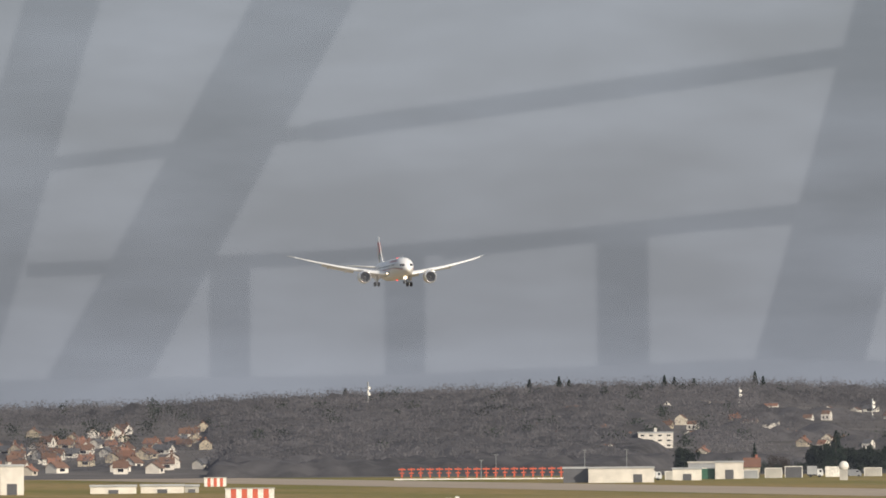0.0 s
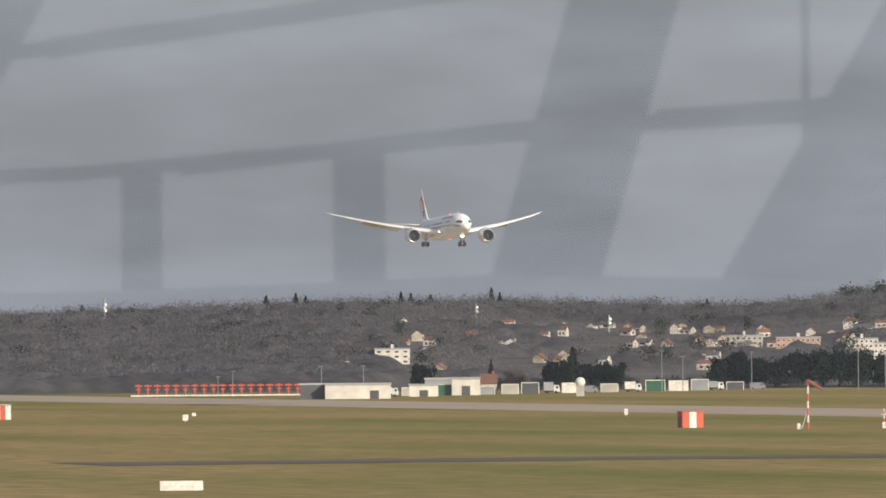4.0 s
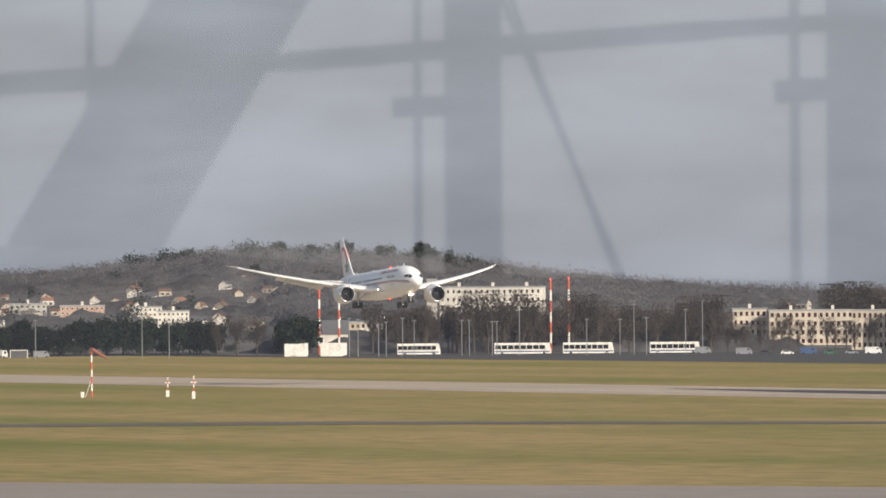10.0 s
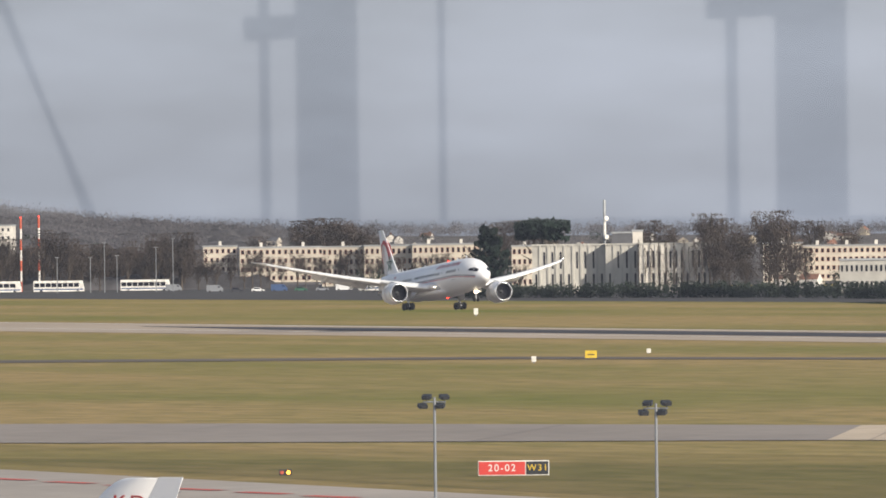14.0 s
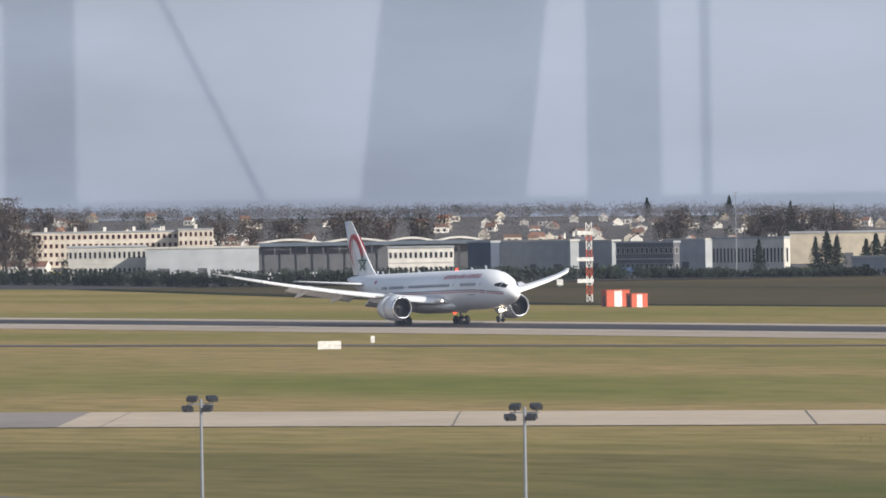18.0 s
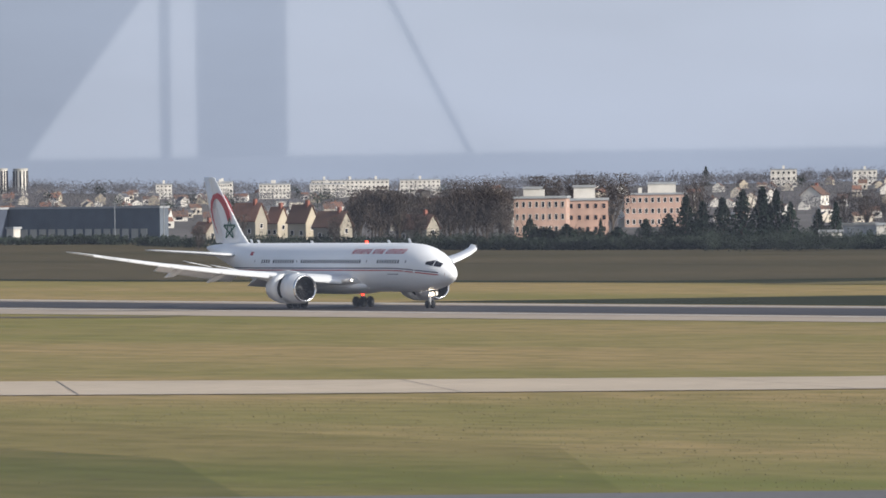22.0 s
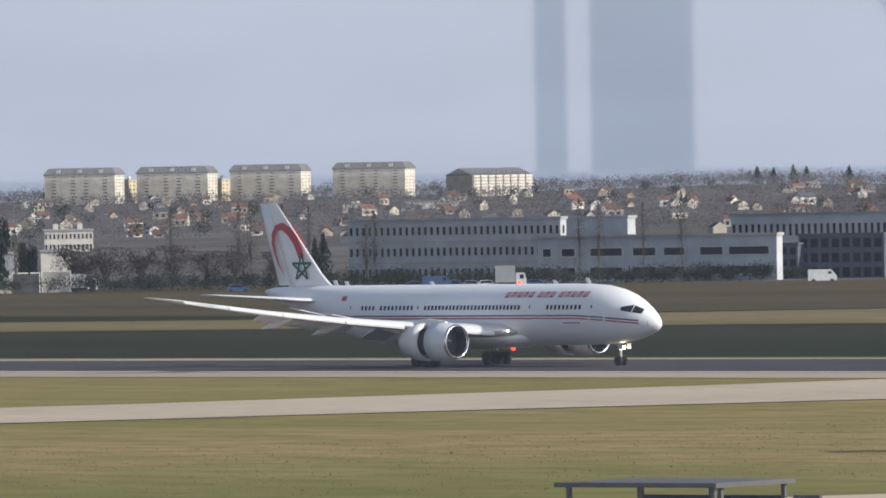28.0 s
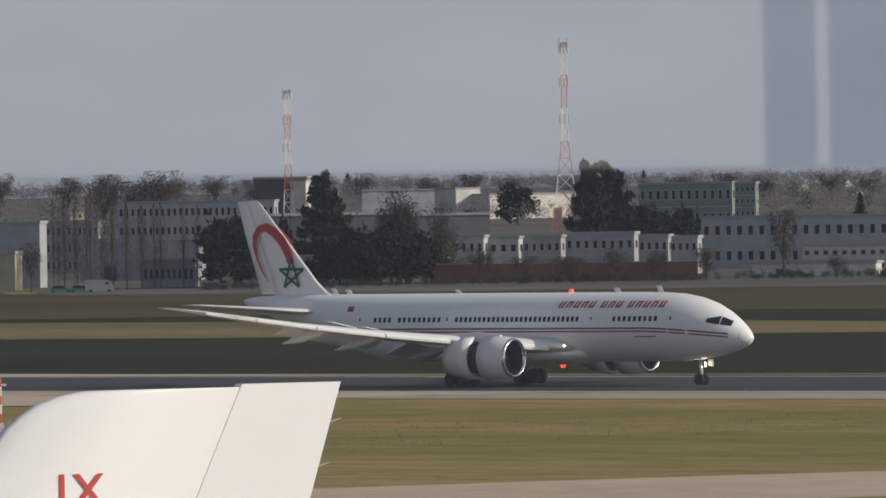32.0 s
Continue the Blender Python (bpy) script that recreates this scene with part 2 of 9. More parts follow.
M_PINKISH = mat("bleached_pink_paint", (0.62, 0.40, 0.31), 0.8, vary=0.25, grain=2.5, stain=0.6)
M_STAINED = mat("stained_concrete", (0.36, 0.31, 0.27), 0.9, vary=0.4, grain=1.8, stain=0.5)
M_RUST = mat("dark_red_steel_panel", (0.095, 0.030, 0.024), 0.7, vary=0.3, grain=1.5, stain=0.4)
M_STRWHITE = mat("weathered_white_paint", (0.78, 0.75, 0.70), 0.65, vary=0.22, grain=2, stain=0.5)
M_YELLOW = mat("sign_yellow", (0.70, 0.48, 0.03), 0.5)
M_SIGNRED = mat("sign_red", (0.62, 0.045, 0.03), 0.5, vary=0.08)
M_BLACK = mat("black_paint", (0.02, 0.02, 0.02), 0.5)
M_STEEL = mat("galvanised_steel", (0.32, 0.33, 0.34), 0.5, 0.6)
M_DULLSTEEL = mat("dull_steel", (0.20, 0.21, 0.225), 0.6)
M_POLE = mat("dark_pole", (0.11, 0.11, 0.11), 0.6, 0.2)
M_BARK = mat("bark", (0.075, 0.060, 0.047), 0.95, rand=0.25)
M_TWIG = mat("bare_twigs", (0.072, 0.058, 0.050), 0.95, rand=0.3, spec=0.1)
M_FIR = mat("fir_needles", (0.018, 0.029, 0.019), 0.9, rand=0.3, spec=0.08)
M_PINE = mat("pine_needles", (0.018, 0.026, 0.016), 0.9, rand=0.3, spec=0.08)
M_CEDAR = mat("cedar_needles", (0.019, 0.029, 0.022), 0.9, rand=0.2, spec=0.08)
M_CARS = [mat("car_paint_white", (0.7, 0.7, 0.7), 0.35), mat("car_paint_grey", (0.22, 0.23, 0.25), 0.35), mat("car_paint_blue", (0.05, 0.09, 0.2), 0.35), mat("car_paint_dark", (0.035, 0.035, 0.04), 0.35), mat("car_paint_green", (0.04, 0.13, 0.08), 0.4)]


def woods_material(name, col, vary, patch_size=55.0):
    """Far foliage: colour drifts over whole stands and from crown to crown, some light comes through."""
    m = mat(name, col, 0.95)
    n, l = m.node_tree.nodes, m.node_tree.links
    geo, sc = n.new("ShaderNodeNewGeometry"), n.new("ShaderNodeVectorMath")
    stand, crown = n.new("ShaderNodeTexNoise"), n.new("ShaderNodeTexNoise")
    for tex, size, detail in ((stand, patch_size, 4), (crown, patch_size / 9, 2)):
        tex.inputs["Scale"].default_value, tex.inputs["Detail"].default_value = 1 / size, detail
        l.new(geo.outputs["Position"], tex.inputs["Vector"])

    def spread(v, a, c, lo, hi):
        r = n.new("ShaderNodeMapRange")
        for key, val in (("From Min", a), ("From Max", c), ("To Min", lo), ("To Max", hi)):
            r.inputs[key].default_value = val
        l.new(v, r.inputs["Value"])
        return r.outputs[0]

    def times(a, c):
        x = n.new("ShaderNodeMath")
        x.operation = "MULTIPLY"
        l.new(a, x.inputs[0])
        l.new(c, x.inputs[1])
        return x.outputs[0]

    level = times(spread(stand.outputs[0], 0.36, 0.64, 1 - 1.8 * vary, 1 + 1.5 * vary), spread(crown.outputs[0], 0.35, 0.65, 1 - vary, 1 + vary))
    sc.operation = "SCALE"
    sc.inputs[0].default_value = col
    soft, mix, out = n.new("ShaderNodeBsdfTranslucent"), n.new("ShaderNodeMixShader"), n["Material Output"]
    mix.inputs["Fac"].default_value = 0.45
    l.new(n["Principled BSDF"].outputs[0], mix.inputs[1])
    l.new(soft.outputs[0], mix.inputs[2])
    l.new(sc.outputs[0], soft.inputs["Color"])
    l.new(mix.outputs[0], out.inputs["Surface"])
    n["Principled BSDF"].inputs["Specular IOR Level"].default_value = 0.05
    l.new(level, sc.inputs["Scale"])
    l.new(sc.outputs[0], n["Principled BSDF"].inputs["Base Color"])
    return m


# grey twigs, lightened and cooled so the colour carries some distance haze
M_WOODS = woods_material("winter_woods", (0.185, 0.175, 0.182), 0.14)
M_CANOPY = woods_material("woods_canopy", (0.165, 0.157, 0.162), 0.17, 60.0)
M_WOODS_DARK = woods_material("evergreen_woods", (0.050, 0.062, 0.046), 0.25, 30.0)

M_TUFT = woods_material("grass_blades", (0.235, 0.20, 0.078), 0.26, 9.0)


# ---- mesh helpers ----
def mesh_of(name, bm, *materials, smooth=False):
    me = bpy.data.meshes.new(name)
    bm.normal_update()
    bm.to_mesh(me)
    bm.free()
    for m in materials:
        me.materials.append(m)
    if smooth:
        me.shade_smooth()
    return me


def hang(name, me, parent, m=None, label=""):
    """A part on a mesh that other parts may share, at the pose m in its parent."""
    ob = new(name, me)
    ob.parent = parent
    if m is not None:
        ob.matrix_basis = m
    if label:
        ob["label"] = label
    return ob


def part(name, bm, material, parent=None, label="", smooth=False):
    me = mesh_of(name, bm, material, smooth=smooth)
    if parent is None:
        return new(name, me)
    return hang(name, me, parent, None, label)


def thing(name, m, label, category, group=""):
    ob = tagged(new(name), label, category, group)
    ob.matrix_basis = m
    return ob


def box(bm, x0, x1, y0, y1, z0, z1, index=0):
    v = [bm.verts.new((x, y, z)) for x in (x0, x1) for y in (y0, y1) for z in (z0, z1)]
    for f in ((0, 1, 3, 2), (4, 6, 7, 5), (0, 4, 5, 1), (2, 3, 7, 6), (0, 2, 6, 4), (1, 5, 7, 3)):
        bm.faces.new([v[i] for i in f]).material_index = index
    return bm


def a_box(x0, x1, y0, y1, z0, z1):
    return box(bmesh.new(), x0, x1, y0, y1, z0, z1)


def loft(bm, rings, close=True, cap0=False, cap1=False):
    vs = [[bm.verts.new(p) for p in r] for r in rings]
    n = len(vs[0])
    for a, b in zip(vs, vs[1:]):
        for i in range(n if close else n - 1):
            j = (i + 1) % n
            bm.faces.new((a[i], a[j], b[j], b[i]))
    if cap0:
        bm.faces.new(vs[0][::-1])
    if cap1:
        bm.faces.new(vs[-1])
    return bm


def tube(bm, a, b, r0, r1, n=8):
    a, b = Vector(a), Vector(b)
    q = (b - a).to_track_quat("Z", "Y")
    ring = lambda p, r: [p + q @ Vector((r * math.cos(k * math.tau / n), r * math.sin(k * math.tau / n), 0)) for k in range(n)]
    return loft(bm, [ring(a, r0), ring(b, r1)], True, True, True)


def a_tube(a, b, r0, r1, n=8):
    return tube(bmesh.new(), a, b, r0, r1, n)


# ---- the lie of the land ----
RIDGE = [(8, 30), (11.1, 41), (12.3, 52), (13.5, 66), (14.5, 75), (15.7, 76), (16.5, 68), (17.2, 62), (17.6, 72), (18.1, 90), (18.5, 101), (19.4, 96), (20, 78), (20.5, 58), (21, 41), (21.5, 31), (23, 24), (25, 19), (27.5, 16), (29.5, 11), (30.7, -3), (33, -16), (35, -12), (37, -7), (39.2, 0), (40, 17), (41.5, 22), (45, 25), (46.7, 34), (48, 26), (50, 22), (52.7, 29), (55, 28), (60, 28)]
RIDGE_B, RIDGE_E = [b for b, e in RIDGE], [e for b, e in RIDGE]


def gz(x, y):
    """Height of the ground: level airfield, then slopes up to the ridge that closes the view."""
    b, r = math.degrees(math.atan2(y, -x)), math.hypot(x, y)
    if b < 2 or b > 75:
        return 0.0
    near = min(1290 / math.sin(math.radians(b)), 3120)
    ridge = 10.0 + float(np.interp(b, RIDGE_B, RIDGE_E)) * 0.27
    fade = min(1, (b - 2) / 6, (75 - b) / 12)
    return ridge * fade * min(1.0, max(0.0, (r - near) / (4450 - near)))


def build_ground():
    bs = [5 + 0.5 * i for i in range(116)] + [70 + 10 * i for i in range(30)]
    rs = [40, 120, 240, 420, 660, 900, 1150] + [1300 + 130 * i for i in range(28)]
    bm = bmesh.new()
    mid = bm.verts.new((0, 0, 0))
    rings = [[bm.verts.new((-r * math.cos(math.radians(b)), r * math.sin(math.radians(b)), 0)) for b in bs] for r in rs]
    for ring in rings:
        for v in ring:
            v.co.z = gz(v.co.x, v.co.y)
    n = len(bs)
    for i in range(n):
        bm.faces.new((mid, rings[0][(i + 1) % n], rings[0][i]))
        for a, c in zip(rings, rings[1:]):
            bm.faces.new((a[i], a[(i + 1) % n], c[(i + 1) % n], c[i]))
    for f in bm.faces:
        c = f.calc_center_median()
        b, r = math.degrees(math.atan2(c.y, -c.x)), math.hypot(c.x, c.y)
        f.material_index = 1 if 5 < b < 70 and r > min(1290 / math.sin(math.radians(b)), 3120) - 50 else 0
    tagged(new("ground", mesh_of("ground", bm, M_GRASS, M_HILL, smooth=True)), "wide mown airfield grass, part green, part straw", "ground", kind="structure")


def sheet(name, pts, z, material, label, category):
    bm = bmesh.new()
    f = bm.faces.new([bm.verts.new((x, y, z)) for x, y in pts])
    bmesh.ops.recalc_face_normals(bm, faces=bm.faces)
    f.normal_update()
    if f.normal.z < 0:
        f.normal_flip()
    return tagged(part(name, bm, material), label, category, kind="structure")


def ribbon(name, far, near, z, material, label, category):
    bm = bmesh.new()
    a, c = [bm.verts.new((*p, z)) for p in far], [bm.verts.new((*p, z)) for p in near]
    for i in range(len(a) - 1):
        bm.faces.new((c[i], c[i + 1], a[i + 1], a[i]))
    return tagged(part(name, bm, material), label, category, kind="structure")


build_ground()
sheet("field", [(-3150, 960), (-2000, 950), (-1830, 1010), (-1900, 1215), (-3150, 1215)], 0.03, M_SOIL, "dark ploughed soil beyond the runway", "field")
sheet("rough_meadow", [(-2000, 948), (-1500, 800), (-1250, 790), (-1100, 800), (-960, 792), (-840, 760), (-700, 702), (-600, 697), (200, 697), (200, 1390), (-1950, 1230)], 0.03, M_GRASS_ROUGH_SHADE, "dark rough grass beyond the runway", "meadow")
sheet("dry_meadow", [(-1950, 1000), (-1500, 960), (-1050, 930), (-940, 922), (-860, 985), (-770, 1050), (-400, 1080), (200, 1100), (200, 1700), (-1000, 1560), (-1945, 1330)], 0.07, M_GRASS_DRY, "brown dry grass along the far fence", "meadow")
sheet("dry_meadow", [(-2000, 957), (-1500, 812), (-1250, 800), (-1130, 812), (-1060, 928), (-1500, 957), (-1950, 997)], 0.065, M_GRASS_DRY, "brown dry grass beyond the runway", "meadow")
sheet("runway", [(-4300, 612), (-1300, 612), (-1050, 604), (-850, 604), (-600, 612), (300, 612), (300, 690), (-520, 690), (-800, 673), (-1050, 672), (-1300, 680), (-4300, 680)], 0.05, M_ASPH, "pale grey-tan concrete runway", "runway")
ribbon("runway_wear", [(-1700, 658), (-1600, 665), (-1200, 665), (-1000, 659), (-800, 663), (-520, 688), (200, 700)], [(-1700, 656), (-1600, 644), (-1200, 639), (-1000, 631), (-800, 629), (-520, 634), (200, 634)], 0.09, M_RUBBER, "dark rubber-stained asphalt of the touchdown zone", "runway")
for name_z, edge in ((0.12, [(-1850, 674), (-1250, 672), (-1000, 665), (-850, 666), (-620, 680), (100, 684)]), (0.12, [(-1850, 631), (-1250, 631), (-1000, 624), (-800, 623), (-560, 631), (100, 631)])):
    ribbon("runway_edge_line", [(x, y + 1.1) for x, y in edge], edge, name_z, M_LINE, "worn white runway edge line", "marking")
# dark sheet that paints a strip of shade along the runway's far edge
sheet("shade_strip", [(-1000, 676), (-955, 745), (-941, 800), (-800, 850), (-690, 862), (-600, 870), (-560, 694), (-700, 686), (-850, 676)], 0.045, M_GRASS_ROUGH_SHADE, "strip of grass painted dark as shade beside the runway", "ground")
sheet("straw_strip", [(-1080, 792), (-941, 806), (-800, 854), (-690, 866), (-590, 890), (-590, 930), (-700, 975), (-860, 975), (-941, 892), (-1080, 850)], 0.09, M_STRAW, "strip of straw-coloured grass beyond the runway", "ground")
TAXI_FAR = [(-1000, 200), (-860, 268), (-797, 318), (-738, 352), (-686, 385), (-636, 420), (-600, 450), (-586, 480), (-570, 530), (-560, 590), (-556, 640), (-620, 700)]
TAXI_NEAR = [(-940, 165), (-800, 232), (-735, 278), (-688, 325), (-640, 360), (-596, 396), (-556, 436), (-540, 465), (-520, 520), (-503, 560), (-470, 622), (-430, 680)]
ribbon("taxiway", TAXI_FAR[:4], TAXI_NEAR[:4], 0.07, M_TAXIGREY, "grey asphalt taxiway", "taxiway")
ribbon("taxiway", TAXI_FAR[3:], TAXI_NEAR[3:], 0.07, M_TAXI, "pale concrete taxiway with dark joints", "taxiway")
ribbon("service_road", [(-1300, 300), (-1296, 384), (-1278, 442), (-1195, 518), (-1110, 545), (-1000, 575), (-930, 600)], [(-1262, 300), (-1262, 378), (-1246, 434), (-1175, 506), (-1100, 536), (-995, 567), (-930, 594)], 0.06, M_ROAD, "narrow dark service road", "road")
sheet("apron", [(-900, 242), (-430, 242), (-380, 305), (-345, 395), (-318, 450), (-250, 560), (120, 560), (120, -200), (-900, -200)], 0.06, M_APRON, "pale concrete apron beside the terminal", "apron")
sheet("apron_asphalt", [(-545, 242), (-430, 242), (-380, 305), (-360, 250), (-360, -150), (-545, -150)], 0.09, mat("apron_asphalt", (0.135, 0.128, 0.125), 0.9, spec=0.2), "grey asphalt strip of the apron", "apron")
sheet("apron_concrete", [(-380, 305), (-345, 395), (-318, 450), (-250, 560), (120, 560), (120, 100), (-300, 100), (-365, 240)], 0.08, M_TAXI, "pale tan concrete of the apron", "apron")
sheet("apron_grass", [(-372, 243), (-326, 330), (-304, 380), (-280, 440), (-150, 440), (-150, 243)], 0.10, M_GRASS, "grass island on the apron", "ground")
for i in range(14):
    x0 = -690 + i * 12
    sheet("red_apron_mark", [(x0, 231), (x0 + 7, 231.6), (x0 + 7, 233), (x0, 232.4)], 0.10, M_REDLINE, "broken red painted line on the apron", "marking")
for i in range(16):
    f = i / 15 * 8 + 2
    k, u = int(f), f - int(f)
    p = [TAXI_FAR[k][j] * (1 - u) + TAXI_FAR[k + 1][j] * u for j in (0, 1)]
    q = [TAXI_NEAR[k][j] * (1 - u) + TAXI_NEAR[k + 1][j] * u for j in (0, 1)]
    sheet("taxiway_joint", [(p[0], p[1]), (q[0], q[1]), (q[0] + 0.10, q[1] + 0.08), (p[0] + 0.10, p[1] + 0.08)], 0.10, M_JOINT, "dark tarred joint across the taxiway", "joint")


# ---- buildings ----
def at(x, y, rz):
    return pose(x, y, gz(x, y) - 0.15, 0, 0, rz)


def high(x, y, top, least=2.0):
    return max(least, top - gz(x, y) + 0.15)


WINDOWS = {}


def window_mesh(w, h, frame_m, glass_m):
    key = (round(w, 1), round(h, 1), frame_m.name, glass_m.name)
    if key not in WINDOWS:
        bm = bmesh.new()
        w, h = key[0] / 2, key[1] / 2
        t = min(0.16, w * 0.25)
        for a in ((-w, w, -h, -h + t), (-w, w, h - t, h), (-w, -w + t, -h + t, h - t), (w - t, w, -h + t, h - t)):
            box(bm, a[0], a[1], -0.09, 0.02, a[2], a[3])
        box(bm, -w + t, w - t, -0.03, 0.02, -h + t, h - t, 1)
        WINDOWS[key] = mesh_of("window", bm, frame_m, glass_m)
    return WINDOWS[key]


def front_windows(body, w, depth, h, floors, bays, fill_w=0.5, fill_h=0.5, frame_m=None, low=0.0, side=True):
    fh, bw = (h - low) / floors, w / bays
    me = window_mesh(bw * fill_w, fh * fill_h, frame_m or M_WALLWHITE, M_GLASS)
    for k in range(floors):
        for i in range(bays):
            hang("window", me, body, Matrix.Translation((-w / 2 + (i + 0.5) * bw, -depth / 2, low + (k + 0.52) * fh)))
        if side:
            hang("window", me, body, Matrix.Translation((w / 2, 0, low + (k + 0.52) * fh)) @ pose(0, 0, 0, 0, 0, 90))


def flat_roof(root, w, depth, h, material):
    bm = bmesh.new()
    e = 0.25
    box(bm, -w / 2 - e, w / 2 + e, -depth / 2 - e, depth / 2 + e, h, h + 0.12)
    for a in ((-w / 2 - e, w / 2 + e, -depth / 2 - e, -depth / 2), (-w / 2 - e, w / 2 + e, depth / 2, depth / 2 + e), (-w / 2 - e, -w / 2, -depth / 2, depth / 2), (w / 2, w / 2 + e, -depth / 2, depth / 2)):
        box(bm, *a, h + 0.12, h + 0.5)
    return part("roof", bm, material, root)


def shed(x, y, rz, w, top, depth, wall):
    h = high(x, y, top)
    root = thing("shed", at(x, y, rz), {"white_render": "white flat-roofed airport shed on the field's edge", "dark_blue_cladding": "dark blue metal-clad cargo hall", "dark_slate": "dark slate-grey flat-roofed service building", "grey_metal_cladding": "grey metal-clad flat-roofed warehouse"}.get(wall.name, "pale flat-roofed service building with plain walls"), "building")
    root_h = h - 0.5
    part("wall", a_box(-w / 2, w / 2, -depth / 2, depth / 2, 0, root_h), wall, root)
    flat_roof(root, w, depth, root_h, M_METALGREY if wall is not M_METALGREY else M_CONCRETE)
    n = max(1, int(w / 9))
    dw, dh = min(2.6, w / n * 0.5), min(3.0, root_h * 0.6)
    bm = bmesh.new()
    box(bm, -dw / 2, dw / 2, -0.08, 0.02, 0.1, dh)
    for k in range(4):
        box(bm, -dw / 2, dw / 2, -0.11, -0.08, 0.15 + k * dh / 4, 0.2 + k * dh / 4)
    me = mesh_of("door", bm, M_SLATE)
    for i in range(n):
        if (i * 7 + int(abs(x))) % 3 != 1:
            hang("door", me, root, Matrix.Translation((-w / 2 + (i + 0.5) * w / n, -depth / 2, 0)))
    return root


def apartments(x, y, rz, w, top, depth, floors, bays, wall, panel):
    h = high(x, y, top, 6) - 0.5
    root = thing("apartment_building", at(x, y, rz), {"pink_render": "pink rendered flats with white window bays", "white_render": "long white block of flats with many windows"}.get(wall.name, "long pale block of flats with many windows"), "building")
    body = part("wall", a_box(-w / 2, w / 2, -depth / 2, depth / 2, 0, h), wall, root)
    flat_roof(root, w, depth, h, M_METALGREY)
    front_windows(body, w, depth, h, floors, bays, 0.52, 0.5, panel)
    me = mesh_of("chimney", a_box(-0.5, 0.5, -0.6, 0.6, h + 0.1, h + 1.9), M_WALLWHITE)
    for i in range(max(1, bays // 5)):
        hang("chimney", me, root, Matrix.Translation((-w / 2 + (i + 0.5) * w / max(1, bays // 5), 1, 0)))
    return root


def office(x, y, rz, w, top, depth, floors, bays, wall):
    h = high(x, y, top, 3.2) - 0.5
    root = thing("office_building", at(x, y, rz), {"red_cladding": "red-clad two-storey office with white windows", "white_render": "white office building with a row of windows", "grey_concrete": "grey concrete office building with window rows"}.get(wall.name, "pale flat-roofed office building with window rows"), "building")
    body = part("wall", a_box(-w / 2, w / 2, -depth / 2, depth / 2, 0, h), wall, root)
    flat_roof(root, w, depth, h, M_METALGREY)
    front_windows(body, w, depth, h, floors, bays, 0.58, 0.42, M_CONCRETE)
    bm = bmesh.new()
    for k in range(1, floors):
        box(bm, -w / 2 - 0.05, w / 2 + 0.05, -depth / 2 - 0.10, -depth / 2 - 0.004, k * h / floors - 0.12, k * h / floors + 0.12)
    if floors > 1:
        part("floor_band", bm, M_CONCRETE, root)
    return root


def strip_office(x, y, rz, w, top, depth, floors, wall):
    h = high(x, y, top, 5) - 0.5
    root = thing("office_building", at(x, y, rz), "long grey two-storey office with dark ribbon windows", "building")
    body = part("wall", a_box(-w / 2, w / 2, -depth / 2, depth / 2, 0, h), wall, root)
    flat_roof(root, w, depth, h, M_CONCRETE)
    for k in range(floors):
        for a, c in ((0.02, 0.06), (0.1, 0.16), (0.22, 0.36), (0.40, 0.50), (0.53, 0.62), (0.68, 0.78), (0.80, 0.97)):
            me = window_mesh((c - a) * w, h * 0.20, M_WALLWHITE, M_GLASS)
            hang("window", me, body, Matrix.Translation((((a + c) / 2 - 0.5) * w, -depth / 2, h * (0.26 + 0.42 * k))))
    return root


def glass_block(x, y, rz, w, top):
    h = high(x, y, top, 5) - 0.5
    root = thing("glass_office", at(x, y, rz), "blue-grey glazed office entrance block", "building")
    body = part("wall", a_box(-w / 2, w / 2, -5, 5, 0, h), M_BLUEGREY, root)
    flat_roof(root, w, 10, h, M_SLATE)
    front_windows(body, w, 10, h, 3, max(3, int(w / 2)), 0.84, 0.74, M_BLUEGREY)


def slit_hall(x, y, rz, w, top, wall, n):
    h = high(x, y, top, 5) - 0.5
    root = thing("hall", at(x, y, rz), "pale windowless hall with tall slit windows", "building")
    body = part("wall", a_box(-w / 2, w / 2, -9, 9, 0, h), wall, root)
    flat_roof(root, w, 18, h, M_CONCRETE)
    me = window_mesh(0.7, h * 0.36, M_CONCRETE, M_GLASS)
    rib = mesh_of("pilaster", a_box(-0.25, 0.25, -0.3, 0.02, 0, h), wall)
    for i in range(n):
        xx = -w / 2 + (i + 0.5) * w / n
        for zz in (0.24, 0.70):
            if (i + int(zz * 10)) % 4 != 3:
                hang("window", me, body, Matrix.Translation((xx, -9, h * zz)))
        hang("pilaster", rib, root, Matrix.Translation((xx + w / n * 0.45, -9, 0)))


